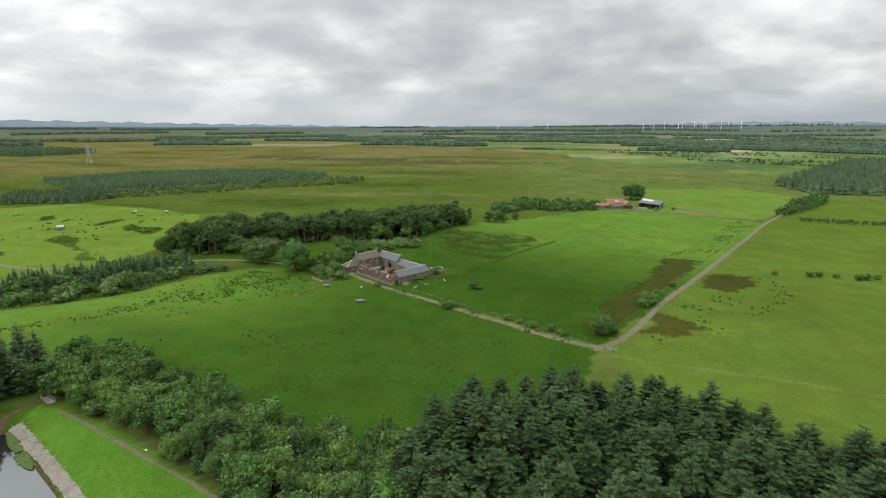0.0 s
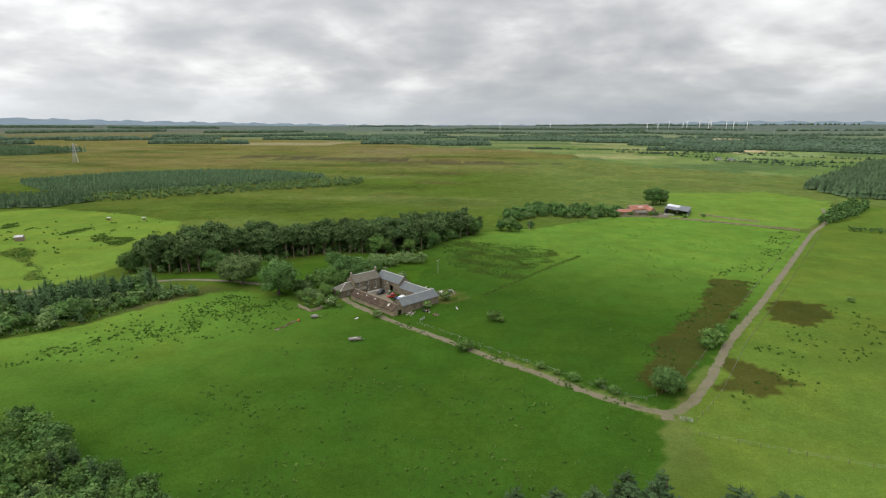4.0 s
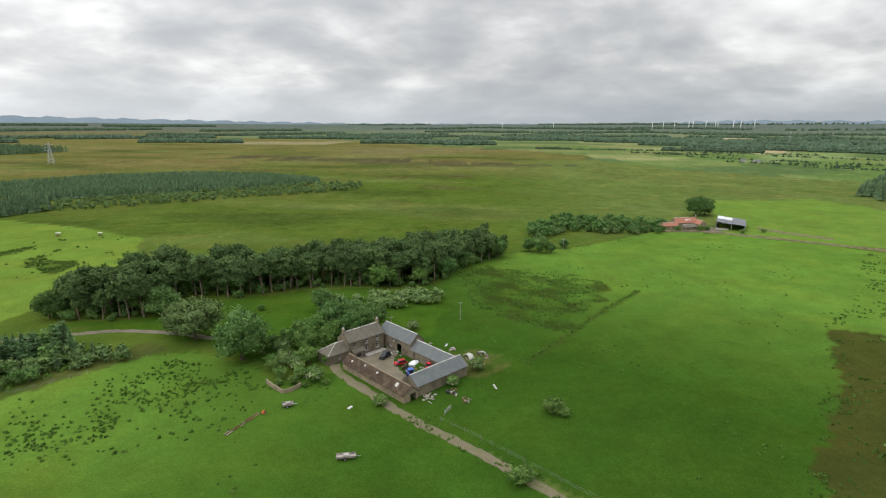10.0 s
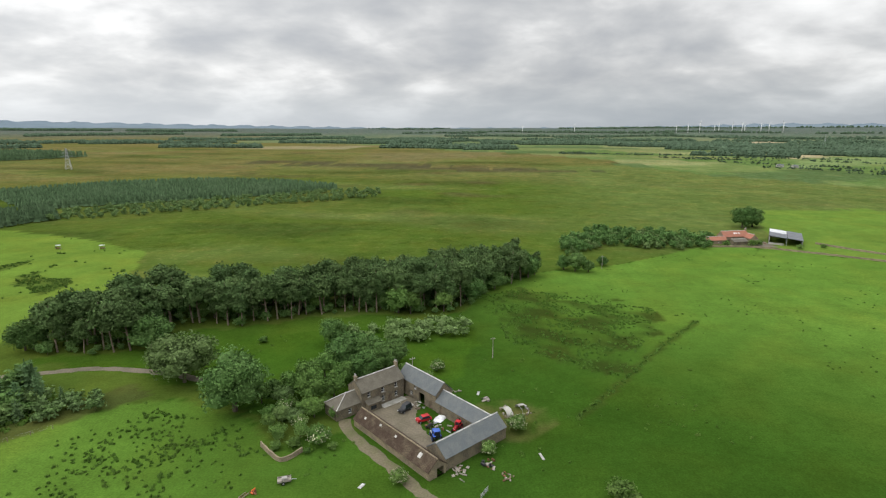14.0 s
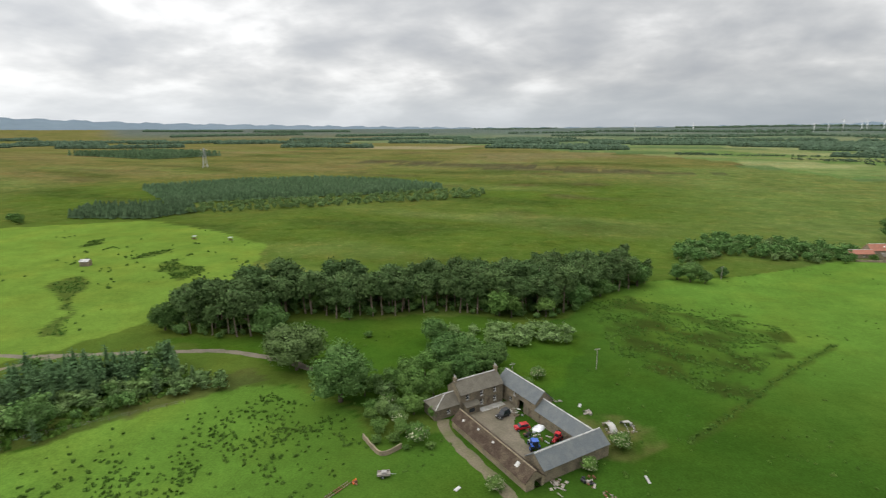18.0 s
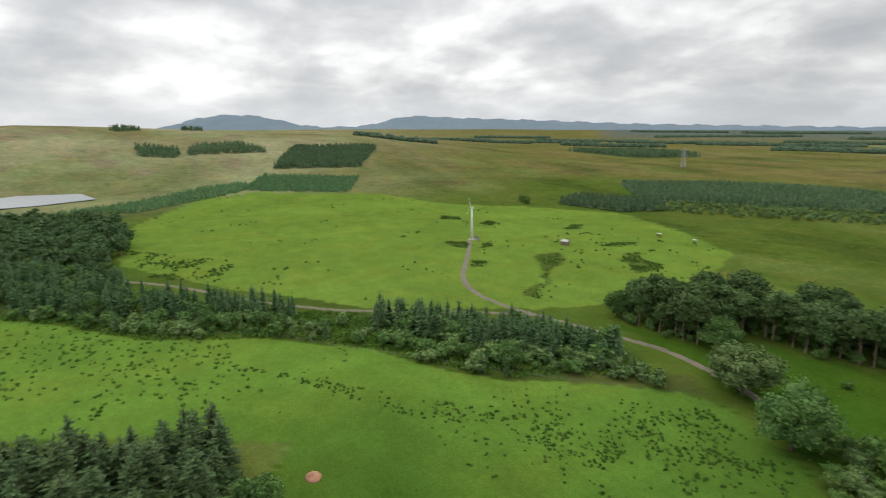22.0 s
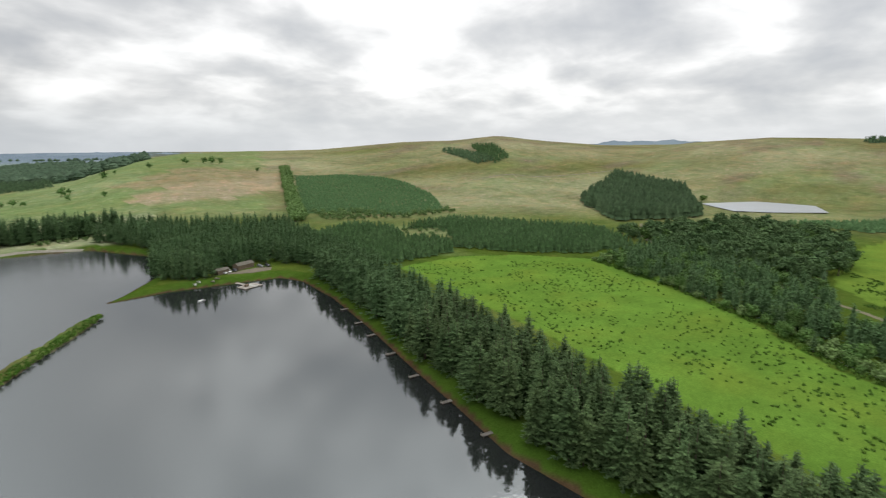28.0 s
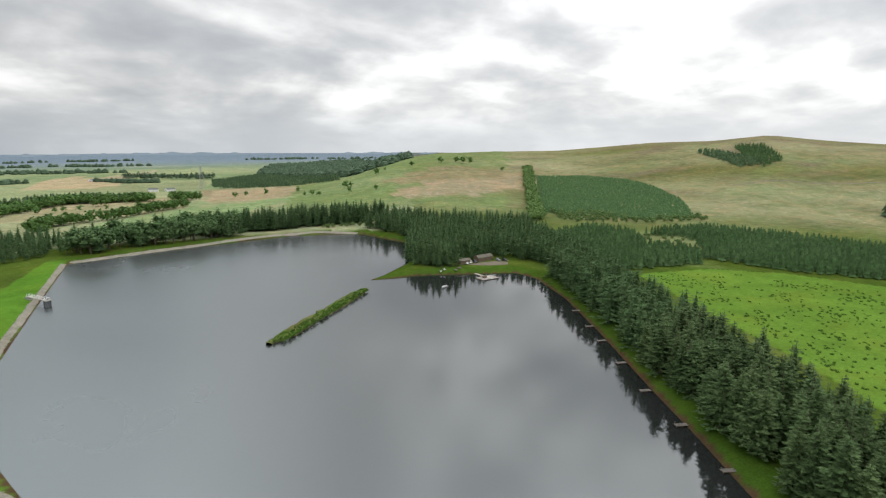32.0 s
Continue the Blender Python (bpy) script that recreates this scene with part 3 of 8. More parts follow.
def ribbon(name, points, width, mat, lift=0.05, across=5, rough=0.25, step=1.5, curved=True, parent=None):
    """A track laid on the land with a ragged edge."""
    rng = np.random.default_rng(len(name) + int(abs(points[0][0])))
    c = smooth_line(points, step) if curved else np.array(points, float)
    d = np.gradient(c, axis=0)
    d /= np.linalg.norm(d, axis=1)[:, None] + 1e-9
    nrm = np.stack([-d[:, 1], d[:, 0]], 1)
    rows = []
    for j in range(across):
        s = (j / (across - 1) - 0.5) * width
        wob = rng.normal(0, rough, len(c)) if j in (0, across - 1) else 0
        rows.append(c + nrm * (s + wob * 1.0 if np.ndim(wob) == 0 else (s + wob)[:, None]))
    v = np.stack(rows, 1).reshape(-1, 2)
    crown = np.tile(np.array([-0.06 if j in (0, across - 1) else 0.02 for j in range(across)]), len(c))
    z = height(v[:, 0], v[:, 1]) + lift + crown
    i = np.arange(len(c) - 1)[:, None] * across + np.arange(across - 1)[None]
    i = i.ravel()
    return mesh_object(name, np.column_stack([v, z]), np.column_stack([i, i + across, i + across + 1, i + 1]), [mat], parent, smooth=True)


# ---- ground sheet ----
ROAD_FARM = ((-47.5, 240.5), (-46.0, 236.5), (-42.5, 232), (-37, 226), (-31, 219.5), (-28, 216), (-20, 208.5), (-11, 201), (6, 185), (19, 174), (29, 164.5), (37, 158.5), (41, 156))
ROAD_LANE = ((39, 157.3), (43, 154.9), (47.5, 154.2), (52.5, 157), (63, 169), (86, 201), (120, 243), (168, 304), (222, 373), (262, 420), (300, 480))
ROAD_STUB = ((46.5, 154.5), (46, 152.5), (45.8, 150.5))
ROAD_TURBINE = ((-299, 300), (-280, 288), (-253, 270), (-228, 253), (-205, 245), (-184, 246), (-170, 250), (-139, 260), (-123, 264), (-103, 262), (-88, 258), (-70, 255))
ROAD_WEST = ((-170, 250), (-190, 222), (-202, 201), (-214, 183), (-243, 157), (-285, 126), (-340, 60), (-400, 0), (-470, -30))
FIELD_MAIN = ((-92, 248), (-106, 244), (-118, 232), (-131, 210), (-143, 199), (-158, 190), (-172, 183), (-179, 174), (-193, 160), (-200, 147), (-213, 121), (-244, 95), (-296, 42), (-316, 0), (-299, -42), (-272, -68), (-228, -76), (-190, 30), (-150, 118), (-130, 150), (-75, 122),
              (-30, 95), (-5, 105), (35, 125), (45, 150), (-20, 209), (-26, 219), (-40, 235), (-60, 230), (-75, 242))
FIELD_NE = ((47, 155), (120, 244), (222, 374), (200, 400), (150, 432), (115, 437), (60, 395), (16, 376), (-12, 352), (-20, 318), (-45, 300), (-90, 290), (-100, 268),
            (-70, 240), (-50, 243), (-26, 219), (-20, 209))
FIELD_E = ((50, 152), (224, 374), (330, 500), (520, 420), (560, 100), (140, 60), (46, 130))
FIELD_TURBINE = ((-436, 108), (-585, 175), (-596, 235), (-535, 341), (-446, 370), (-404, 418), (-331, 464), (-255, 440), (-197, 408), (-170, 350), (-164, 291), (-175, 255),
                 (-205, 200), (-263, 153), (-330, 112))
FIELD_FAR_NE = ((150, 432), (172, 470), (205, 575), (314, 589), (334, 519), (262, 425), (232, 392), (199, 404), (172, 418))
BOGS = (((110, 268), (118, 270), (127, 266), (112, 240), (90, 216), (77, 200), (65, 181), (56, 169), (49, 162), (45, 172), (54, 184), (58, 196), (67, 205), (88, 229)),
        ((120, 241), (139, 237), (133, 223), (117, 212), (107, 217)), ((77, 186), (85, 177), (87, 169), (73, 162), (65, 166)))
MARSH = ((-246, 310), (-247, 325), (-232, 318), (-218, 297), (-185, 264), (-196, 261), (-205, 282))
TURBINE_RUSHES = (((-203, 335), (-192, 330), (-193, 349), (-200, 354), (-211, 352), (-218, 345)), ((-249, 356), (-240, 367), (-243, 387), (-250, 375)), ((-298, 375), (-296, 387), (-307, 402), (-310, 392)),
                  ((-378, 323), (-368, 336), (-381, 341), (-394, 332)), ((-346, 338), (-335, 340), (-343, 351), (-356, 352)), ((-289, 281), (-280, 287), (-295, 298), (-303, 285)),
                  ((-242, 265), (-238, 273), (-248, 279), (-254, 274)), ((-276, 294), (-277, 303), (-290, 311), (-290, 304)), ((-218, 345), (-227, 355), (-224, 366), (-212, 352)))
RUSH_NE = ((-12, 343), (4, 348), (28, 336), (52, 324), (42, 299), (23, 266), (8, 274), (-6, 290))
DRAIN = ((8, 244), (23, 263), (36, 281), (62, 312))
FAR_FIELDS = ((((451, 964), (671, 1048), (827, 1277), (583, 1161)), (0.130, 0.185, 0.070)), (((538, 1140), (727, 1425), (816, 1405), (727, 1290)), (0.290, 0.255, 0.150)),
              (((886, 2100), (1090, 2100), (1354, 2632), (967, 2400)), (0.290, 0.255, 0.160)), (((133, -474), (141, -636), (84, -718), (-26, -700), (-18, -568), (49, -501)), (0.250, 0.222, 0.130)),
              (((67, -403), (-18, -545), (-142, -574), (-95, -430), (35, -331)), (0.190, 0.210, 0.110)), (((251, -1178), (103, -1574), (41, -1798), (122, -1227)), (0.270, 0.235, 0.150)),
              (((-49, -655), (-100, -714), (-175, -720), (-181, -780), (-83, -880), (-58, -853)), (0.250, 0.215, 0.130)), (((-40, -445), (-67, -479), (-135, -597), (-153, -607), (-98, -687), (-48, -622)), (0.180, 0.205, 0.105)),
              (((-227, -467), (-290, -501), (-455, -529), (-405, -453), (-323, -417), (-245, -428)), (0.225, 0.195, 0.120)),
              (((-160, 1130), (60, 1230), (40, 1350), (-260, 1330)), (0.112, 0.104, 0.044)), (((-330, 1550), (-620, 1500), (-640, 1700), (-320, 1800)), (0.170, 0.160, 0.085)))
SOUTH_FIELDS = ((((62, -374), (48, -441), (-20, -529), (-132, -597), (-148, -571), (-53, -427), (44, -346)), (0.150, 0.212, 0.094)), (((-37, -672), (-123, -852), (-178, -708), (-136, -601), (-42, -590)), (0.235, 0.200, 0.120)),
                (((150, -540), (75, -628), (-13, -640), (-20, -540), (40, -470), (90, -440), (140, -470)), (0.205, 0.205, 0.112)), (((238, -1013), (267, -1334), (218, -1497), (153, -1243), (84, -1138), (112, -1034)), (0.290, 0.245, 0.145)),
                (((53, -1529), (-50, -1907), (-206, -1798), (-78, -1590), (44, -1317)), (0.200, 0.240, 0.120)), (((84, -1130), (0, -1140), (-60, -1100), (-40, -850), (100, -900), (200, -900)), (0.165, 0.190, 0.100)))
DAM_GRASS = ((-102, 108), (-103, 116), (-82, 107), (-45, 83), (20, 25), (60, -30), (66, -140), (58, -254), (47, -250), (42, -137), (39, -83), (14, 6))


def land():
    def axis(a, b, step, lo, hi, grow=1.06):
        mid = list(np.arange(a, b, step))
        up, d, v = [], step, mid[-1]
        while v < hi:
            d = min(d * grow, 90); v += d; up.append(min(v, hi))
        down, d, v = [], step, mid[0]
        while v > lo:
            d = min(d * grow, 90); v -= d; down.append(max(v, lo))
        return np.array(down[::-1] + mid + up)
    xs = axis(-330, 240, 1.7, -5200, 5200)
    ys = axis(-140, 400, 1.7, -5200, 5200)
    x, y = np.meshgrid(xs, ys)
    x, y = x.ravel(), y.ravel()
    z = height(x, y)
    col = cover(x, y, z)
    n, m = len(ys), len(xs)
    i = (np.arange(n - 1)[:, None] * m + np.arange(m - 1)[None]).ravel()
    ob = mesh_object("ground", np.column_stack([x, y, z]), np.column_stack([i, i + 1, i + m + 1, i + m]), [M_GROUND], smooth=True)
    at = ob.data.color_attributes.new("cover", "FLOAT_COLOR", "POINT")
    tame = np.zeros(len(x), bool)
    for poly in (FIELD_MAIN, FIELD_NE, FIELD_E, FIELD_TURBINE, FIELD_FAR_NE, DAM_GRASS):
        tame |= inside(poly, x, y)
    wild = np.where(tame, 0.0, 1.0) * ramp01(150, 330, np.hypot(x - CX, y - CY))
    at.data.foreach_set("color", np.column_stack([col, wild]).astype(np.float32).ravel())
    tagged(ob, "rolling green pasture and tawny moor grass", "ground", kind="structure")
    return ob


def cover(x, y, z):
    """The plant cover of the land: moor, pasture, bog, hay fields; cloud shadow and haze painted in."""
    r = np.hypot(x - CX, y - CY)
    az = np.degrees(np.arctan2(-(x - CX), y - CY))
    c = np.empty((len(x), 3))
    def put(mask, colour, amount=1.0):
        a = np.where(mask, amount, 0.0)[:, None] if np.ndim(amount) == 0 else (mask * amount)[:, None]
        c[:] = c * (1 - a) + np.array(colour) * a
    olive, tawny, straw = (0.054, 0.086, 0.014), (0.105, 0.099, 0.034), (0.132, 0.116, 0.052)
    c[:] = olive
    put(r > 0, tawny, np.clip(ramp01(430, 1000, r) * 0.85 + 0.35 * wave(x, y, 130, 3.0) * ramp01(300, 600, r), 0, 1))
    put(r > 0, straw, np.clip(0.8 * wave(x, y, 230, 5.0) - 0.1, 0, 1) * ramp01(600, 1200, r))
    put(r > 0, (0.092, 0.120, 0.032), np.clip(1.3 * wave(x * 0.35, y, 55, 7.0) - 0.3, 0, 0.7) * (r < 1500))
    put(r > 0, (0.036, 0.056, 0.012), np.clip(1.5 * wave(x * 0.3, y, 42, 15.0) - 0.45, 0, 0.7) * (r < 1500))
    put(r > 0, (0.070, 0.058, 0.026), np.clip(1.6 * wave(x * 0.4, y, 33, 21.0) - 0.8, 0, 0.6) * ramp01(330, 520, r) * (r < 1500))
    # the western hill: dry hill grass with greener runs
    rw = r + 100 * ramp01(84, 110, az)
    west = ramp01(50, 84, az) * (az < 158) * (rw > 420)
    put(r > 0, (0.196, 0.200, 0.108), west * np.clip(0.6 + 0.5 * wave(x, y, 120, 9.0), 0, 1) * ramp01(420, 700, rw))
    put(r > 0, (0.142, 0.172, 0.078), west * np.clip(1.1 * wave(x, y, 70, 11.0) - 0.2, 0, 0.7))
    put(r > 0, (0.132, 0.112, 0.072), west * np.clip(1.5 * wave(x * 0.5, y * 0.8, 34, 13.0) - 0.6, 0, 0.75) * ramp01(500, 800, r))
    put(r > 0, (0.126, 0.104, 0.066), west * 0.7 * ramp01(48, 66, z + 4 * wave(x, y, 50, 3.0)) * (az > 95) * np.clip(0.5 + wave(x, y, 38, 8.0), 0, 1))
    put((x > 20) & (y > 380) & (r < 900), (0.084, 0.118, 0.032), 0.7 * np.clip((x - 20) / 120, 0, 1) * np.clip((y - 380) / 60, 0, 1))
    # far farmland in squares
    az2 = az + 5 * wave(x, y, 120, 2.0)
    edge = np.interp(az2, (-75, -45, -37, -27, -18, -9, 0, 22), (680, 740, 767, 817, 920, 1060, 1300, 2300))
    far = ((az2 > -75) & (az2 < 22) & (r > edge + 60 * wave(x, y, 200, 2.0))) | ((az2 > 160) | (az2 < -120)) & (r > 480) | (az2 < -75) & (az2 >= -120) & (r > 700)
    a = 0.35
    u, v = x * math.cos(a) + y * math.sin(a), -x * math.sin(a) + y * math.cos(a)
    su = np.where((r > 1500) | (az > 150) | (az < -100), 240.0, 150.0)
    ku, kv = np.floor(u / su + 0.2 * np.floor(v / su)), np.floor(v / (su * 0.8))
    hsh = np.abs(np.sin(ku * 12.9898 + kv * 78.233) * 43758.5453) % 1.0
    fields = np.array([(0.080, 0.112, 0.036), (0.060, 0.098, 0.028), (0.120, 0.138, 0.056), (0.098, 0.115, 0.042), (0.050, 0.080, 0.028), (0.072, 0.105, 0.034)])
    pick = fields[np.minimum((hsh * 6).astype(int), 5)]
    # field colours fade to grey-green with range: haze put into the cover
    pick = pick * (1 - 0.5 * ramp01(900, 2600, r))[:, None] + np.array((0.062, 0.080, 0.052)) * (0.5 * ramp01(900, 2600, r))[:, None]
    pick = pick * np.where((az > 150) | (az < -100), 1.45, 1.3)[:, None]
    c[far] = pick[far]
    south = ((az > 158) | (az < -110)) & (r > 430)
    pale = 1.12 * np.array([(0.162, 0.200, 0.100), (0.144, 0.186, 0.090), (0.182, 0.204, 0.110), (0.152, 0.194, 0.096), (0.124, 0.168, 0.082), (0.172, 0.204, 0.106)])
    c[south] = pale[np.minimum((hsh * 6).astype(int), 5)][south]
    put(inside(((-40, -724), (-159, -688), (-242, -814), (-139, -827), (-43, -869)), x, y), (0.200, 0.165, 0.100), 0.9)
    shoulder = (az > 148) & (az < 171) & (r > 560) & (r < 1300)
    put(shoulder, (0.118, 0.164, 0.062), np.clip(0.8 + 0.4 * wave(x, y, 60, 4.0), 0, 1))
    put(inside(((-238, -540), (-400, -434), (-485, -559), (-382, -629)), x, y), (0.190, 0.165, 0.092), 0.85)
    for poly, colour in FAR_FIELDS:
        put(inside(poly, x, y), colour, 0.9)
    # distance haze painted into the plain, duller and bluer towards the horizon
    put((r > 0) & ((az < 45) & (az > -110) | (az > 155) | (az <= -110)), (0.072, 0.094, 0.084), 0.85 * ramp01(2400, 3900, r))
    for poly, colour in SOUTH_FIELDS:
        put(inside(poly, x, y), colour, 0.92)
    # southern plain: blue haze painted over the fields, stronger farther out
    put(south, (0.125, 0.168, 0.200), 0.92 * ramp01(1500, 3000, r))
    for poly, colour in ((FIELD_E, (0.070, 0.112, 0.018)), (FIELD_TURBINE, (0.094, 0.152, 0.024)), (FIELD_NE, (0.027, 0.063, 0.008)),
                         (FIELD_MAIN, (0.029, 0.068, 0.0085)), (FIELD_FAR_NE, (0.090, 0.152, 0.026))):
        jx, jy = x + 1.5 * wave(x, y, 6, 1.0), y + 1.5 * wave(x, y, 6, 4.0)
        put(inside(poly, jx, jy), colour)
    # cloud shadow painted in: pasture dark by the steading, brighter away from it
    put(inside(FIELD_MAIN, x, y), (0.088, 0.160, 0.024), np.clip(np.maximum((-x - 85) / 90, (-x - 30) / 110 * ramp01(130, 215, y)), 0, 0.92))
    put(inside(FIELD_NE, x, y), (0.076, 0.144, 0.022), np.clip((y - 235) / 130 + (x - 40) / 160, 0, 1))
    for poly in BOGS:
        jx, jy = x + 2.2 * wave(x, y, 5, 6.0), y + 2.2 * wave(x, y, 5, 8.0)
        put(inside(poly, jx, jy), (0.037, 0.041, 0.010), 0.92)
    jx, jy = x + 2.5 * wave(x, y, 6, 6.0), y + 2.5 * wave(x, y, 6, 8.0)
    put(inside(MARSH, jx, jy), (0.045, 0.066, 0.014), 0.85)
    for poly in TURBINE_RUSHES:
        put(inside(poly, jx, jy), (0.046, 0.072, 0.014), 0.8)
    put(inside(((-92, 112), (-82, 106.5), (-64, 95.5), (-46, 84.5), (-28, 70), (-8, 52), (-2, 60), (-30, 78), (-50, 93), (-70, 104), (-86, 114)), jx, jy), (0.072, 0.080, 0.028), 0.8)
    put(inside(RUSH_NE, x + 9 * wave(x, y, 13, 6.0), y + 9 * wave(x, y, 13, 8.0)), (0.026, 0.040, 0.008), np.clip(0.45 + 1.0 * wave(x, y, 6, 2.0), 0.0, 0.9))
    put(edge_distance(DRAIN, x, y, False) < 1.3, (0.034, 0.056, 0.010), 0.7)
    put(inside(((-152, 268), (-120, 262), (-96, 256), (-74, 244), (-48, 252), (-22, 262), (-14, 300), (-40, 312), (-74, 310), (-98, 296), (-118, 292), (-120, 276)), jx, jy), (0.034, 0.075, 0.008), 0.85)
    d = edge_distance(LAKE, x, y)
    put((d < 9) & ~inside(LAKE, x, y), (0.038, 0.076, 0.010), 0.9)
    put(inside(DAM_GRASS, x, y), (0.066, 0.146, 0.018))
    put((d < 1.2) | inside(LAKE, x, y), (0.060, 0.040, 0.022))
    bank = ((-101, 250), (-109, 240), (-116, 231), (-123, 224), (-128, 229), (-122, 237), (-115, 247), (-106, 255))
    put(inside(bank, jx, jy), (0.052, 0.066, 0.018), 0.85)
    for hx, hy, hr in ((-190, 1010, 130), (-60, 960, 120), (60, 930, 90), (-320, 1050, 110)):
        put(np.hypot((x - hx) / hr, (y - hy) / 28) < 1 + 0.4 * wave(x, y, 25, 3.0), (0.050, 0.050, 0.026), 0.7)
    put(inside(((-4, 68), (-2, 104), (14, 112), (36, 112), (60, 98), (112, 64), (110, 20), (10, 30)), x, y), (0.052, 0.040, 0.024), 0.9)
    # worn ground round the steading
    worn = np.hypot((x + 9) / 9, (y - 243) / 8)
    put(worn < 1.2, (0.105, 0.095, 0.035), np.clip(0.75 - 0.5 * worn + 0.4 * wave(x, y, 3, 2.0), 0, 0.8))
    return c


ground = land()


def offset_polygon(poly, d):
    p = np.array(poly, float)
    t = np.roll(p, -1, 0) - np.roll(p, 1, 0)
    t /= np.linalg.norm(t, axis=1)[:, None]
    area = np.sum(p[:, 0] * np.roll(p[:, 1], -1) - np.roll(p[:, 0], -1) * p[:, 1])
    s = 1 if area > 0 else -1
    return p + d * s * np.column_stack([t[:, 1], -t[:, 0]])


def water(name, poly, z, label):
    bm = bmesh.new()
    bm.faces.new([bm.verts.new((x, y, z)) for x, y in offset_polygon(poly, 2.5)])
    bmesh.ops.recalc_face_normals(bm, faces=bm.faces)
    bmesh.ops.triangulate(bm, faces=bm.faces)
    if sum(f.normal.z for f in bm.faces) < 0:
        bmesh.ops.reverse_faces(bm, faces=bm.faces)
    return tagged(part(name, bm, M_WATER if poly is LAKE else M_RIPPLED), label, "water", kind="structure")


water("water_reservoir", LAKE, WATER_Z, "still grey reservoir water reflecting the clouded sky")
water("water_far_loch", POND, POND_Z, "pale far loch below the tawny hill")

for nm, pts, w, lab in (("road_farm_track", ROAD_FARM, 2.8, "pale gravel farm track leading to the steading"),
                        ("road_lane", ROAD_LANE, 2.8, "straight pale gravel lane between the pastures"),
                        ("road_gate_stub", ROAD_STUB, 2.8, "short worn stub of track to a field gate"),
                        ("road_turbine_track", ROAD_TURBINE, 2.7, "gravel track to the small wind turbine"),
                        ("road_west_track", ROAD_WEST, 3.0, "pale track behind the shelter belt")):
    tagged(ribbon(nm, pts, w, M_YARD if pts is ROAD_TURBINE else M_TRACK), lab, "track", kind="structure")


def far_hills():
    """The hills and plateau on the skyline, blue with painted haze."""
    def ridge(name, table, r, label, depth=700):
        az = np.arange(table[0][0], table[-1][0], 0.5)
        el = np.interp(az, [p[0] for p in table], [p[1] for p in table])
        el = np.convolve(np.pad(el, 3, mode="edge"), np.ones(7) / 7, "valid")
        el = el + 1.0 * np.sin(az * 2.3) + 0.6 * np.sin(az * 5.7 + 1)
        rows = []
        for k in range(6):
            s = k / 5
            rr = r - depth * (1 - s)
            top = 67 + el / 955 * r
            hh = -20 + (top + 20) * s ** 0.8
            rows.append(np.column_stack([CX - rr * np.sin(np.radians(az)), CY + rr * np.cos(np.radians(az)), hh]))
        v = np.concatenate(rows)
        m = len(az)
        i = (np.arange(5)[:, None] * m + np.arange(m - 1)[None]).ravel()
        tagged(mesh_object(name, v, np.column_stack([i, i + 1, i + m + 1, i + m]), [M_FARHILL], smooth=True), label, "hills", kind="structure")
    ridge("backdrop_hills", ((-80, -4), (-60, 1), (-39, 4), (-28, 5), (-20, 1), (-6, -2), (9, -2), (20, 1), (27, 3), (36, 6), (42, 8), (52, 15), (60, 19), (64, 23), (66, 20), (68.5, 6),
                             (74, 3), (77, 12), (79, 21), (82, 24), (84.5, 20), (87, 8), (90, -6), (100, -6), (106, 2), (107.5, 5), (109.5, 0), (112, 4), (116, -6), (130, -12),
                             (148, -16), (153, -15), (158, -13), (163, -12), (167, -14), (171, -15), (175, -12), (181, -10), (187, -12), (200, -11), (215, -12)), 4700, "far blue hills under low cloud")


far_hills()


# ---- trees ----
def cone_arrays(rng, h, r, tiers=4, seg=5, z0=0.06, tip=1.0):
    """A simple conifer: ragged skirts one over another."""
    V, F = [], []
    for i in range(tiers):
        s = i / tiers
        top = h * min(tip, z0 + (tip - z0) * (s + 1.55 / tiers))
        low = h * (z0 + (tip - z0) * s * 0.97)
        rad = r * (1 - s) ** 0.75
        b = len(V)
        V.append(np.array([rng.uniform(-0.05, 0.05) * r, rng.uniform(-0.05, 0.05) * r, top]))
        a0 = rng.uniform(0, 6.28)
        for k in range(seg * 2):
            a = a0 + math.pi * k / seg
            q = rad * (rng.uniform(0.9, 1.15) if k % 2 else rng.uniform(0.5, 0.72))
            V.append(np.array([math.cos(a) * q, math.sin(a) * q, low + (0 if k % 2 else 0.10 * h / tiers) + rng.uniform(-0.06, 0.06) * h / tiers]))
        for k in range(seg * 2):
            F.append((b, b + 1 + k, b + 1 + (k + 1) % (seg * 2)))
    return np.array(V), np.array(F)


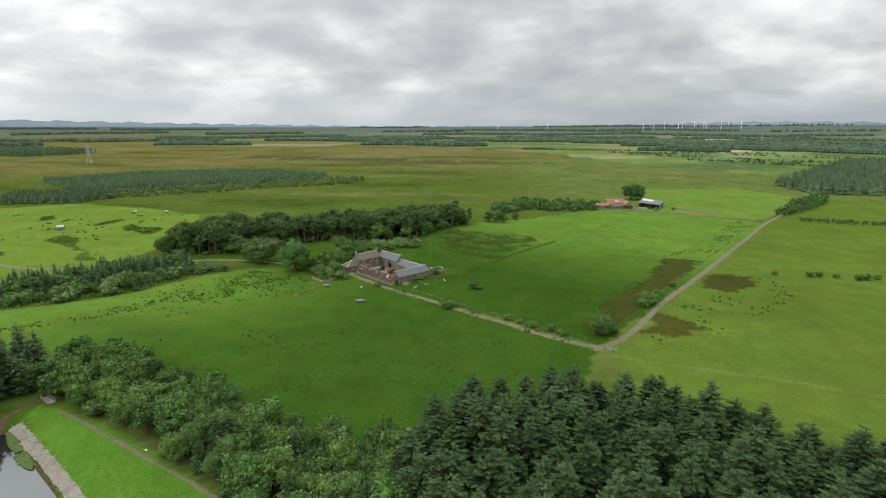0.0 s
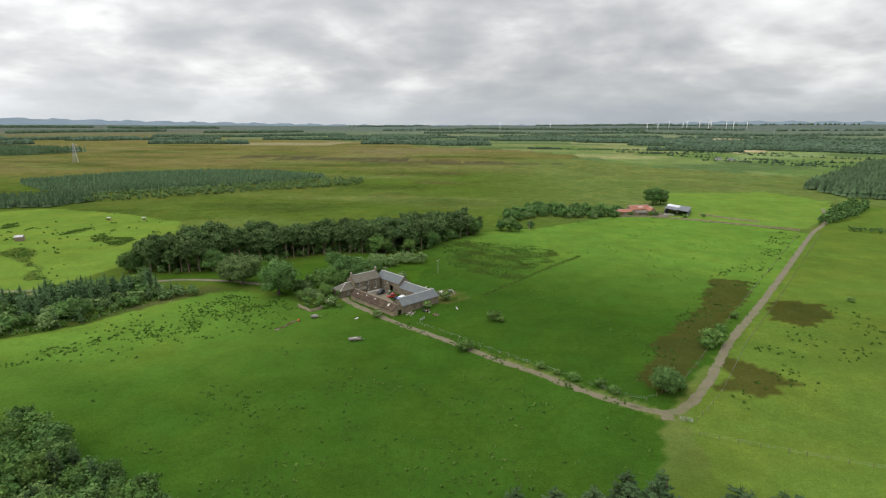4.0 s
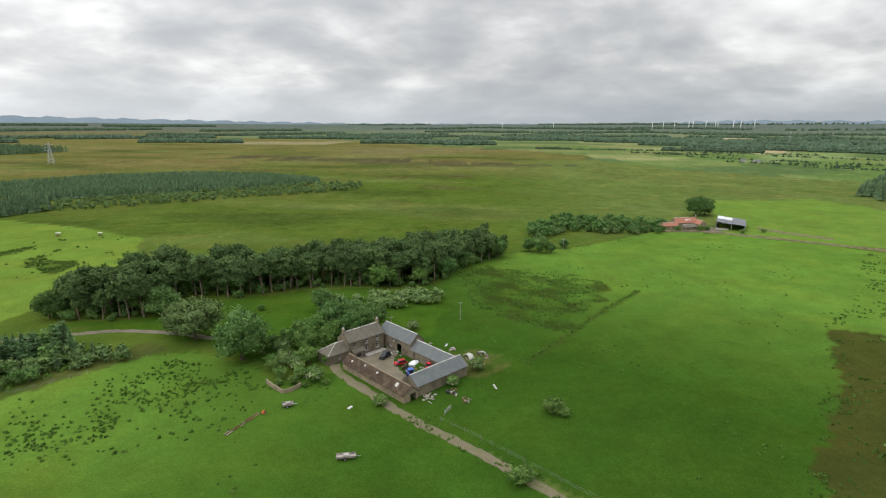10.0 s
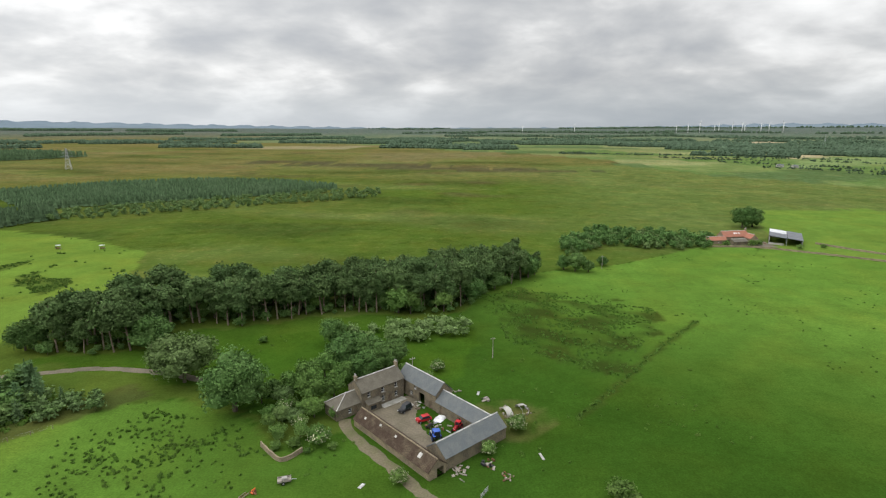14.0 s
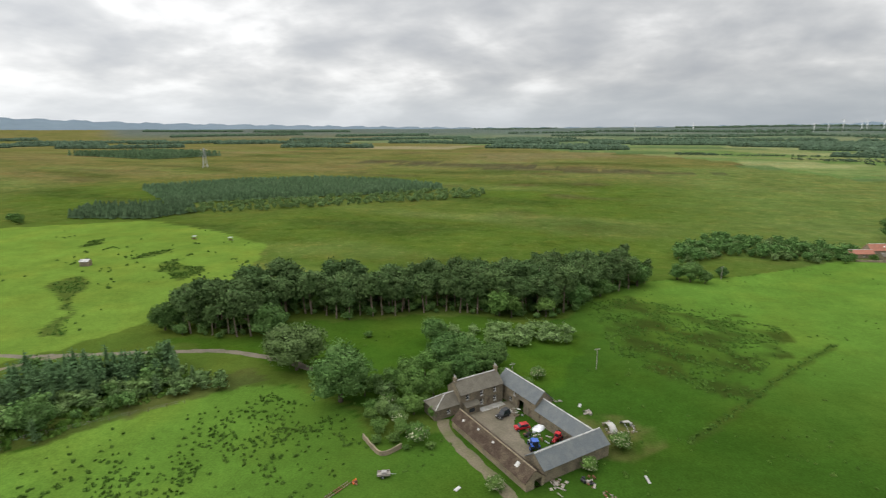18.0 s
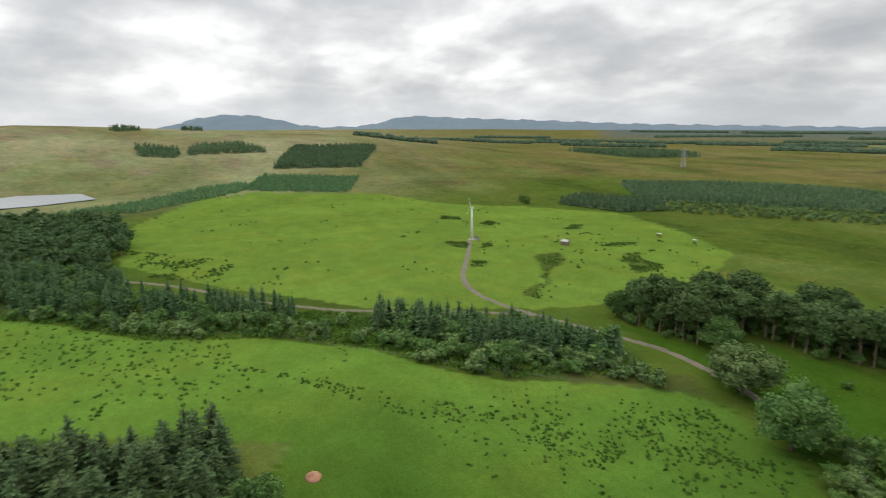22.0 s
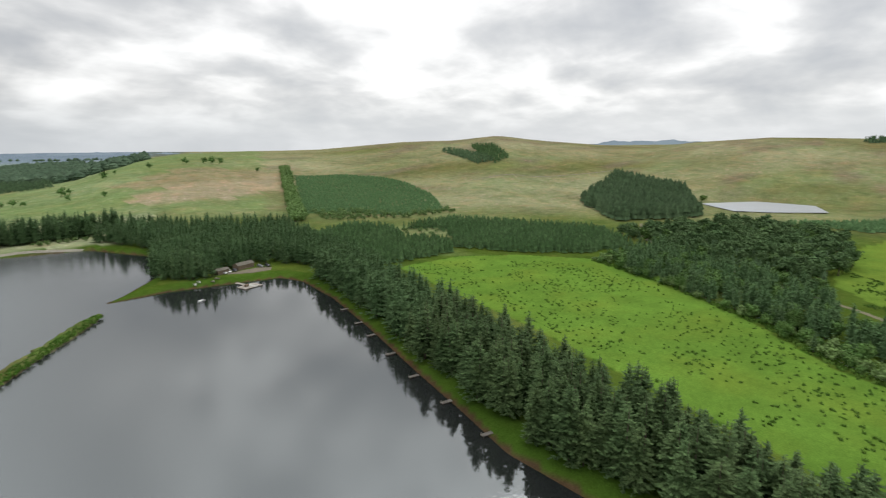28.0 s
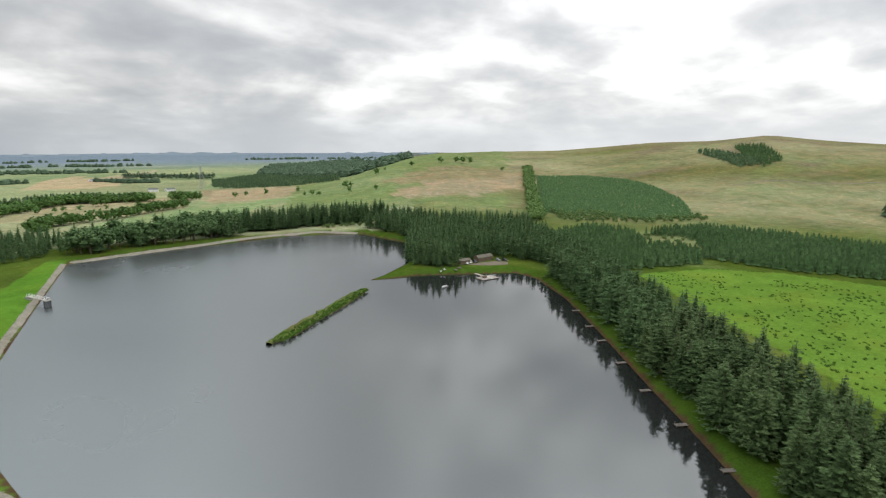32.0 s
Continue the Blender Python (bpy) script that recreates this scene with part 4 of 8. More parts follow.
def spruce_arrays(rng, h, r, whorls=18, per=7, tufts=5, core=0.42, power=0.62, z0=0.06):
    """A spruce: drooping boughs in loose whorls, each with ragged sprays of needles."""
    V, F = [], []
    p1, p2 = rng.uniform(0, 6.28, 2)
    for i in range(whorls):
        s = min(max((i + rng.uniform(-0.4, 0.4)) / whorls, 0), 0.97)
        z = h * (z0 + (0.98 - z0) * s ** 0.92)
        L0 = r * (1 - s) ** power * (0.86 + 0.14 * min(1, s * 6)) + 0.12
        for j in range(per if s < 0.8 else max(4, per - 2)):
            a = 2 * math.pi * (j + rng.uniform(-0.45, 0.45)) / per + i * 0.9
            L = L0 * rng.uniform(0.62, 1.12) * (1 + 0.12 * math.sin(2 * a + p1 + 3 * s) + 0.08 * math.sin(3 * a + p2))
            droop, curl = rng.uniform(0.25, 0.5) * (1.1 - 0.9 * s), rng.uniform(0.12, 0.34)
            zb = z + rng.uniform(-0.05, 0.05) * h
            for k in range(tufts):
                t = 0.28 + 0.72 * (k + rng.uniform(0.2, 0.9)) / tufts
                b = a + rng.uniform(-0.30, 0.30) * (1.1 - 0.5 * t)
                o = np.array([math.cos(b) * L * t, math.sin(b) * L * t, zb - droop * L * t + curl * L * t * t])
                c = b + rng.uniform(-0.8, 0.8)
                ln_ = min(0.85, 0.20 + 0.24 * L) * rng.uniform(0.6, 1.3)
                w = ln_ * rng.uniform(0.34, 0.55)
                d = np.array([math.cos(c), math.sin(c), rng.uniform(-0.35, 0.30)])
                q = np.array([-math.sin(c), math.cos(c), 0.0])
                dip = np.array([0, 0, -w * rng.uniform(0.2, 0.75)])
                n = len(V)
                V += [o - d * ln_ * 0.55, o + q * w + dip, o + d * ln_ * 0.75, o - q * w + dip]
                F += [(n, n + 2, n + 1), (n, n + 3, n + 2)]
    n = len(V)
    V += [np.array([0.1, 0, h * 0.93]), np.array([-0.05, 0.09, h * 0.93]), np.array([-0.05, -0.09, h * 0.93]), np.array([0, 0, h * 1.02])]
    F += [(n, n + 1, n + 3), (n + 1, n + 2, n + 3), (n + 2, n, n + 3)]
    cv, cf = cone_arrays(rng, h, r * core, 6, 6, z0 + 0.05, tip=0.93)
    F = np.concatenate([np.array(F), cf + len(V)])
    return np.concatenate([np.array(V), cv]), F


def crown_arrays(rng, z0, z1, r, lobes=9, clumps=560, size=0.62, flat=1.0):
    """A broad crown: tufts of leaves over uneven lobes."""
    V, F = [], []
    zc, hz = (z0 + z1) / 2, (z1 - z0) / 2
    L = []
    for i in range(lobes):
        a = 2 * math.pi * i / lobes * 2.4 + rng.uniform(-0.4, 0.4)
        f = rng.uniform(0.35, 0.72)
        k = -0.75 + 1.5 * (i + 0.5) / lobes + rng.uniform(-0.15, 0.15)
        c = np.array([math.cos(a) * r * f * math.sqrt(max(0.1, 1 - k * k)), math.sin(a) * r * f * math.sqrt(max(0.1, 1 - k * k)), zc + k * hz * 0.72])
        L.append((c, rng.uniform(0.38, 0.55) * r))
    L.append((np.array([0, 0, zc]), 0.62 * r))
    ico = [(0, 0, 1)] + [(0.894 * math.cos(k * 1.2566), 0.894 * math.sin(k * 1.2566), 0.447) for k in range(5)] \
        + [(0.894 * math.cos(k * 1.2566 + 0.6283), 0.894 * math.sin(k * 1.2566 + 0.6283), -0.447) for k in range(5)] + [(0, 0, -1)]
    tri = [(0, 1 + k, 1 + (k + 1) % 5) for k in range(5)] + [(1 + k, 6 + k, 1 + (k + 1) % 5) for k in range(5)] \
        + [(1 + (k + 1) % 5, 6 + k, 6 + (k + 1) % 5) for k in range(5)] + [(11, 6 + (k + 1) % 5, 6 + k) for k in range(5)]
    for c, rad in L:
        b = len(V)
        V += [c + np.array(q) * rad * rng.uniform(0.60, 0.80) * np.array([1, 1, flat * min(1.0, hz / r)]) for q in ico]
        F += [(b + i, b + j, b + k) for i, j, k in tri]
    for _ in range(clumps):
        c, rad = L[rng.integers(len(L))]
        n = rng.normal(size=3); n /= np.linalg.norm(n)
        if n[2] < -0.35:
            n[2] *= -0.6
        p = c + n * rad * (1.12 - 0.42 * rng.random() ** 1.6) * np.array([1, 1, flat * min(1.0, hz / r)])
        s = size * rng.uniform(0.5, 1.2)
        for _k in range(2):
            u = rng.normal(size=3); u -= n * (u @ n) * 0.3; u[2] *= 0.7; u /= np.linalg.norm(u)
            v = np.cross(n + 0.7 * rng.normal(size=3), u); v /= np.linalg.norm(v) + 1e-6
            o = p + rng.normal(size=3) * s * 0.45
            b = len(V)
            V += [o - u * s * 0.6, o + v * s * 0.42, o + u * s * 0.6, o - v * s * 0.38]
            F += [(b, b + 1, b + 2), (b, b + 2, b + 3)]
    return np.array(V), np.array(F)


def trunk_arrays(rng, h, r, limbs=4, spread=1.0):
    """A tapered trunk with a few limbs."""
    V, F = [], []
    def rod(p0, p1, r0, r1, seg=6):
        p0, p1 = np.array(p0, float), np.array(p1, float)
        d = (p1 - p0) / np.linalg.norm(p1 - p0)
        u = np.cross(d, (0.3, 0.9, 0.2)); u /= np.linalg.norm(u); v = np.cross(d, u)
        b = len(V)
        for p, rr in ((p0, r0), (p1, r1)):
            for k in range(seg):
                a = 2 * math.pi * k / seg
                V.append(p + (u * math.cos(a) + v * math.sin(a)) * rr)
        for k in range(seg):
            k2 = (k + 1) % seg
            F.append((b + k, b + k2, b + seg + k2)); F.append((b + k, b + seg + k2, b + seg + k))
    bend = rng.uniform(-0.05, 0.05, 2) * h
    rod((0, 0, -0.4), (bend[0], bend[1], h * 0.5), r * 1.2, r * 0.75)
    rod((bend[0], bend[1], h * 0.5), (bend[0] * 1.4, bend[1] * 1.4, h), r * 0.75, r * 0.15)
    for k in range(limbs):
        a = 2 * math.pi * k / max(limbs, 1) + rng.uniform(-0.4, 0.4)
        z = h * rng.uniform(0.35, 0.7)
        rod((bend[0], bend[1], z), (bend[0] + math.cos(a) * spread, bend[1] + math.sin(a) * spread, z + 0.45 * spread), r * 0.45, r * 0.1, 5)
    return np.array(V), np.array(F)


def stem_arrays(rng, h, r):
    """A plain tapered stem with three sides, for trees in the mass."""
    V = [np.array([math.cos(2.0944 * k) * r, math.sin(2.0944 * k) * r, -0.3]) for k in range(3)] + [np.array([rng.uniform(-0.1, 0.1), 0, h])]
    return np.array(V), np.array([(0, 1, 3), (1, 2, 3), (2, 0, 3)])


class Kind:
    """A kind of tree: several grown shapes of unit scale, as linked meshes and as arrays."""
    def __init__(self, name, label, category, crowns, trunks, leaf, bark=M_BARK):
        self.name, self.label, self.category, self.leaf, self.bark = name, label, category, leaf, bark
        self.arrays = list(zip(crowns, trunks))
        self.meshes = []
        for (cv, cf), (tv, tf) in self.arrays:
            pair = []
            for nm, v, f, mt in (("crown", cv, cf, leaf), ("trunk", tv, tf, bark)):
                ob = mesh_object(nm, v, f, [mt])
                pair.append(ob.data)
                bpy.data.objects.remove(ob)
            self.meshes.append(pair)

    def plant(self, x, y, scale, turn, k, label="", wide=1.0, group=""):
        e = thing(self.name, label or self.label, self.category, Matrix.Translation((x, y, h1(x, y))) @ Matrix.Rotation(turn, 4, "Z") @ Matrix.Diagonal((scale * wide, scale * wide, scale, 1)), group)
        for nm, me in zip(("crown", "trunk"), self.meshes[k % len(self.meshes)]):
            o = new(nm, me); o.parent = e
        return e


def R(seed):
    return np.random.default_rng(seed)


def stems(count, h, r):
    return [stem_arrays(R(s), h, r) for s in range(count)]


SPRUCE = Kind("spruce", "tall dark-green spruce with drooping feathery branches", "tree",
              [spruce_arrays(R(s), 14 + s * 0.5, 3.3 + 0.15 * s, 21, 8, 7, 0.40, 0.58) for s in range(6)], [trunk_arrays(R(s), 13.5 + s * 0.5, 0.17, 0) for s in range(6)], M_SPRUCE)
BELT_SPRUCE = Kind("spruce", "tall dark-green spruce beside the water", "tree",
                   [spruce_arrays(R(200 + s), 14 + s * 0.4, 3.2 + 0.2 * s, 22, 8, 7, 0.38, 0.70, 0.09) for s in range(6)], [trunk_arrays(R(s), 13.5 + s * 0.4, 0.17, 0) for s in range(6)], M_LITSPRUCE)
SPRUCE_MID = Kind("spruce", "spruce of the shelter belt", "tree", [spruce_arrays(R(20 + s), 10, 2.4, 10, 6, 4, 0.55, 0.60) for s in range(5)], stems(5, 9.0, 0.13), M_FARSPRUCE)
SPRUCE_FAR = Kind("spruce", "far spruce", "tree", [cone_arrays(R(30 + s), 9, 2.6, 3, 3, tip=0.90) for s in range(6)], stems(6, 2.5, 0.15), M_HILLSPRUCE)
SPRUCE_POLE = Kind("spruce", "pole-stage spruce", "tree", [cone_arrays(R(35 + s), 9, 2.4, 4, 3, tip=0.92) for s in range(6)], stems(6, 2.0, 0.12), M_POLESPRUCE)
YOUNG_FAR = Kind("young_conifer", "young conifer", "tree", [cone_arrays(R(40 + s), 3.0, 1.7, 2, 3) for s in range(5)], stems(5, 1.2, 0.06), M_LARCH)
BROAD = Kind("broadleaf_tree", "full green broadleaf tree in summer leaf", "tree",
             [crown_arrays(R(50 + s), 0.9, 9.0, 3.7, 13, 1150, 0.52) for s in range(4)], [trunk_arrays(R(s), 6.5, 0.24, 5, 1.8) for s in range(4)], M_LEAF)
DARK = Kind("sycamore_tree", "dark-green rounded tree with a dense crown", "tree",
            [crown_arrays(R(60 + s), 0.6, 10.0, 4.8, 16, 1500, 0.58) for s in range(3)], [trunk_arrays(R(s), 7.5, 0.35, 6, 2.4) for s in range(3)], M_DARKLEAF)
WILLOW = Kind("willow_tree", "pale grey-green willow with a loose crown", "tree",
              [crown_arrays(R(70 + s), 0.2, 8.0, 4.2, 14, 1300, 0.52) for s in range(3)], [trunk_arrays(R(s), 5.5, 0.22, 6, 2.2) for s in range(3)], M_WILLOW)
SYCAMORE = Kind("sycamore_tree", "large dark-green sycamore with a dense domed crown", "tree",
                [crown_arrays(R(160 + s), 0.4, 10.0, 4.8, 20, 4200, 0.40) for s in range(2)], [trunk_arrays(R(s), 7.5, 0.35, 6, 2.4) for s in range(2)], M_DARKLEAF)
BIG_WILLOW = Kind("willow_tree", "large pale grey-green willow with a loose crown", "tree",
                  [crown_arrays(R(170 + s), 0.2, 8.0, 4.2, 18, 3600, 0.34) for s in range(2)], [trunk_arrays(R(s), 5.5, 0.22, 6, 2.2) for s in range(2)], M_WILLOW)
PINE = Kind("pine_tree", "dark scots pine with a bare trunk and flat crown", "tree",
            [crown_arrays(R(80 + s), 2.2 + 0.7 * s, 12.5, 2.7 + 0.2 * s, 12, 700, 0.58) for s in range(6)], [trunk_arrays(R(s), 11.5, 0.20, 6, 1.3) for s in range(6)], M_PINE, M_PINEBARK)
PINE_MID = Kind("pine_tree", "loose pine", "tree", [crown_arrays(R(180 + s), 1.5, 10.0, 2.9, 10, 240, 0.85) for s in range(4)], [trunk_arrays(R(s), 8, 0.2, 0) for s in range(4)], M_FARSPRUCE)
ALDER = Kind("alder_tree", "young upright alder with a pointed crown", "tree",
             [crown_arrays(R(190 + s), 0.3, 7.5, 2.1 + 0.2 * s, 12, 800, 0.46) for s in range(4)], [trunk_arrays(R(s), 6.5, 0.15, 5, 1.1) for s in range(4)], M_DARKLEAF)
BUSH = Kind("bush", "leafy green bush", "bush", [crown_arrays(R(90 + s), 0.0, 3.0, 1.9, 9, 480, 0.36) for s in range(3)], [trunk_arrays(R(s), 2.0, 0.08, 4, 0.9) for s in range(3)], M_LEAF)
BROAD_FAR = Kind("broadleaf_tree", "far broadleaf tree", "tree", [crown_arrays(R(100 + s), 0.2, 8.0, 3.8, 4, 34, 1.7) for s in range(4)], stems(4, 3, 0.2), M_DARKLEAF)
BROAD_MID = Kind("broadleaf_tree", "broadleaf tree", "tree", [crown_arrays(R(105 + s), 0.2, 8.0, 3.8, 8, 190, 1.0) for s in range(4)], stems(4, 5, 0.2), M_DARKLEAF)
ROW_TREE = Kind("broadleaf_tree", "round pale-green tree", "tree", [crown_arrays(R(140 + s), 0.2, 6.5, 3.6, 8, 150, 1.0) for s in range(4)], stems(4, 2, 0.2), M_ROWLEAF)
WILLOW_FAR = Kind("willow_bush", "grey willow scrub", "bush", [crown_arrays(R(110 + s), 0.0, 5.0, 3.0, 6, 120, 0.9) for s in range(4)], stems(4, 3, 0.1), M_WILLOW)
def dome_arrays(rng, h, r, seg=6):
    """A low rounded crown for woods seen as one mass."""
    V = [np.array([0, 0, h * rng.uniform(0.95, 1.05)])]
    for z, q in ((0.72, 0.62), (0.3, 1.0), (-0.05, 0.92)):
        V += [np.array([math.cos(6.2832 * k / seg + z) * r * q * rng.uniform(0.8, 1.2), math.sin(6.2832 * k / seg + z) * r * q * rng.uniform(0.8, 1.2), h * z * rng.uniform(0.85, 1.15)]) for k in range(seg)]
    F = [(0, 1 + k, 1 + (k + 1) % seg) for k in range(seg)]
    for b in (1, 1 + seg):
        for k in range(seg):
            k2 = (k + 1) % seg
            F += [(b + k, b + seg + k, b + k2), (b + k2, b + seg + k, b + seg + k2)]
    return np.array(V), np.array(F)


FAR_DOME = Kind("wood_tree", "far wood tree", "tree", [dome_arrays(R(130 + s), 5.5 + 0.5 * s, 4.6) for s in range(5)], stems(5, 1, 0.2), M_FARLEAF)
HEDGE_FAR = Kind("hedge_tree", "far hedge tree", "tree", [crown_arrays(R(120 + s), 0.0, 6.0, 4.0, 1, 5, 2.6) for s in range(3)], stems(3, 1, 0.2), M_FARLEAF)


def scatter(poly, spacing, seed, jitter=0.42):
    """Jittered grid points inside a polygon."""
    rng = R(seed)
    p = np.array(poly, float)
    x, y = np.meshgrid(np.arange(p[:, 0].min(), p[:, 0].max() + spacing, spacing), np.arange(p[:, 1].min(), p[:, 1].max() + spacing, spacing))
    x = x.ravel() + rng.uniform(-jitter, jitter, x.size) * spacing
    y = y.ravel() + rng.uniform(-jitter, jitter, y.size) * spacing
    k = inside(tuple(map(tuple, poly)), x, y)
    return np.column_stack([x[k], y[k]])


def forest(name, pts, kind, lo, hi, label, seed=0, sink=0.0, broad=1.0, level=None):
    """Many trees that nobody could count, as one mesh."""
    if len(pts) == 0:
        return None
    rng = R(seed + 7)
    z = height(pts[:, 0], pts[:, 1]) - sink if level is None else np.full(len(pts), level)
    VS, FS, SS, n = [], [], [], 0
    which = rng.integers(len(kind.arrays), size=len(pts))
    for k, ((cv, cf), (tv, tf)) in enumerate(kind.arrays):
        sel = np.where(which == k)[0]
        if not len(sel):
            continue
        v0 = np.concatenate([cv, tv]); f0 = np.concatenate([cf, tf + len(cv)])
        s0 = np.concatenate([np.zeros(len(cf), int), np.ones(len(tf), int)])
        a = rng.uniform(0, 2 * math.pi, len(sel)); s = rng.uniform(lo, hi, len(sel)); w = s * broad * rng.uniform(0.85, 1.2, len(sel))
        ca, sa = np.cos(a) * w, np.sin(a) * w
        X = v0[None, :, 0] * ca[:, None] - v0[None, :, 1] * sa[:, None] + pts[sel, 0][:, None]
        Y = v0[None, :, 0] * sa[:, None] + v0[None, :, 1] * ca[:, None] + pts[sel, 1][:, None]
        Z = v0[None, :, 2] * s[:, None] + z[sel][:, None]
        VS.append(np.stack([X, Y, Z], -1).reshape(-1, 3))
        FS.append((f0[None] + (np.arange(len(sel)) * len(v0))[:, None, None]).reshape(-1, 3) + n)
        SS.append(np.tile(s0, len(sel)))
        n += len(sel) * len(v0)
    ob = mesh_object(name, np.concatenate(VS), np.concatenate(FS), [kind.leaf, kind.bark], slots=np.concatenate(SS))
    return tagged(ob, label, "trees" if "tree" in kind.category else "scrub", kind="stuff")


# ---- woods ----
def stand(kind, pts, lo, hi, label, group, seed, wide=(0.9, 1.15)):
    rng = R(seed)
    for i, (x, y) in enumerate(pts):
        kind.plant(x, y, rng.uniform(lo, hi), rng.uniform(0, 6.28), int(rng.integers(8)), label, rng.uniform(*wide), group)


# plantation under the start of the flight
PLANTATION = ((-9, 66), (-8, 86), (-5, 101), (4, 112), (14, 115), (30, 116), (44, 112), (60, 100), (84, 86), (112, 64), (110, 20), (60, 20), (10, 40))
pts = scatter(PLANTATION, 5.0, 1)
pts = pts[np.argsort(-pts[:, 1])]
stand(SPRUCE, pts[:150], 0.72, 0.98, "dark-green plantation spruce among close neighbours", "spruces of the plantation", 2, (1.15, 1.5))
forest("spruce_plantation", pts[150:], SPRUCE, 0.72, 0.98, "dense spruce plantation beside the lane", 3, broad=1.25)

# western shore belt
WEST_BELT = ((-116, 139), (-137, 133), (-137, 106), (-147, 78), (-158, 50), (-168, 22), (-187, -22), (-204, -64), (-214, -92), (-200, -100), (-187, -97), (-176, -62), (-158, -18), (-139.5, 24), (-128.5, 50), (-120, 72), (-116, 94), (-110, 116))
pts = scatter(WEST_BELT, 4.5, 5)
pts = pts[np.argsort(-pts[:, 1])]
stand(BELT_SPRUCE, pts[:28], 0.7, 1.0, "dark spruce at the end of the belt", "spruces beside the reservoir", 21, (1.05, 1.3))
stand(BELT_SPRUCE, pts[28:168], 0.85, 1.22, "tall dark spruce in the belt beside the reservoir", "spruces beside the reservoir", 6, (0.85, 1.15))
forest("spruce_belt", pts[168:], SPRUCE_MID, 1.3, 1.75, "dense spruce belt along the reservoir", 7, broad=1.15)

# broadleaf wood north of the reservoir
NORTH_WOOD = ((-112, 142), (-100, 142), (-70, 126), (-50, 111), (-36, 101), (-20, 95), (-7, 99), (-8, 66), (-30, 63), (-44, 83), (-70, 100), (-96, 115), (-112, 122))
pts = scatter(NORTH_WOOD, 3.9, 9)
pick = R(4).random(len(pts))
low = np.clip((pts[:, 0] + 95) / 75, 0, 1)      # younger towards the dam
sel = pick < 0.40 - 0.18 * low
stand(BROAD, pts[sel], 0.62, 1.12, "leafy green tree in the mixed wood", "trees of the mixed wood", 10, (0.8, 1.1))
rest = (pick >= 0.40 - 0.18 * low)
stand(DARK, pts[rest & (pick < 0.52)], 0.5, 0.9, "dark-green rounded tree in the mixed wood", "trees of the mixed wood", 11, (0.8, 1.05))
stand(WILLOW, pts[rest & (pick >= 0.52) & (pick < 0.60)], 0.5, 0.8, "pale grey-green willow in the mixed wood", "trees of the mixed wood", 14, (0.8, 1.1))
stand(ALDER, pts[(pick >= 0.60) & (pick < 0.90)], 0.75, 1.25, "upright young alder in the mixed wood", "trees of the mixed wood", 24, (0.85, 1.2))
stand(SPRUCE, pts[(pick >= 0.90) & (pick < 0.97)], 0.42, 0.68, "young spruce standing in the mixed wood", "young spruces of the mixed wood", 29, (1.0, 1.2))
stand(BUSH, pts[pick >= 0.97], 0.8, 1.3, "leafy bush at the edge of the mixed wood", "bushes of the mixed wood", 30)

# pine wood behind the steading
PINE_WOOD = ((-156, 273), (-132, 271), (-117, 279), (-118, 299), (-96, 298), (-74, 312), (-22, 316), (-10, 343), (14, 372), (4, 384), (-30, 356), (-80, 336), (-125, 322), (-152, 297))
pts = scatter(PINE_WOOD, 5.0, 12)
pick = R(5).random(len(pts))
stand(PINE, pts[pick < 0.80], 0.95, 1.4, "dark pine with a bare trunk and ragged crown", "pines of the wood behind the steading", 13)
stand(BROAD, pts[pick >= 0.92], 0.8, 1.3, "green broadleaf tree at the edge of the pine wood", "broadleaf trees among the pines", 31)
stand(DARK, pts[(pick >= 0.80) & (pick < 0.92)], 0.7, 1.1, "dark broadleaf tree at the edge of the pine wood", "broadleaf trees among the pines", 15)

forest("pine_wood_understorey", scatter(PINE_WOOD, 4.6, 45), BROAD_MID, 0.2, 0.5, "scrubby broadleaf understorey below the pines", 46, broad=1.2)

# shelter belt along the west track: two runs of conifers with a grassy gap, scrub along the pasture
EAST_RUN = ((-197, 199), (-177, 216), (-158, 236), (-133, 251), (-122, 246), (-136, 232), (-148, 219), (-166, 206), (-186, 191))
WEST_RUN = ((-216, 174), (-236, 153), (-249, 138), (-262, 120), (-300, 112), (-340, 66), (-383, 20), (-335, 0), (-300, 22), (-262, 78), (-236, 118), (-222, 138), (-210, 158), (-205, 168))
MARGIN = ((-117, 246), (-122, 233), (-129, 222), (-133, 210), (-143, 201), (-158, 192), (-172, 185), (-179, 176), (-193, 162), (-200, 149), (-206, 135), (-213, 123), (-244, 97), (-286, 43), (-310, 0),
          (-335, 0), (-300, 28), (-258, 84), (-232, 122), (-218, 142), (-208, 164), (-190, 190), (-166, 208), (-148, 222), (-134, 236), (-124, 250))
pts = np.concatenate([scatter(EAST_RUN, 3.1, 15), scatter(WEST_RUN, 4.4, 16)])
mixed = R(16).random(len(pts)) + 0.25 * wave(pts[:, 0], pts[:, 1], 12, 4.0)
forest("conifer_belt", pts[mixed < 0.72], SPRUCE_MID, 0.75, 1.1, "close-set conifers of the shelter belt", 17, broad=1.2)
forest("broadleaf_belt", pts[mixed >= 0.84], BROAD_MID, 0.55, 1.0, "broadleaf trees among the conifers of the belt", 19)
pts = scatter(MARGIN, 4.6, 18)
mixed = R(17).random(len(pts))
gap = (np.hypot(pts[:, 0] + 194, pts[:, 1] - 182) < 11) & (mixed > 0.5)
forest("willow_scrub", pts[(mixed < 0.42) & ~gap], WILLOW_FAR, 0.4, 1.0, "grey willow scrub along the shelter belt", 18)
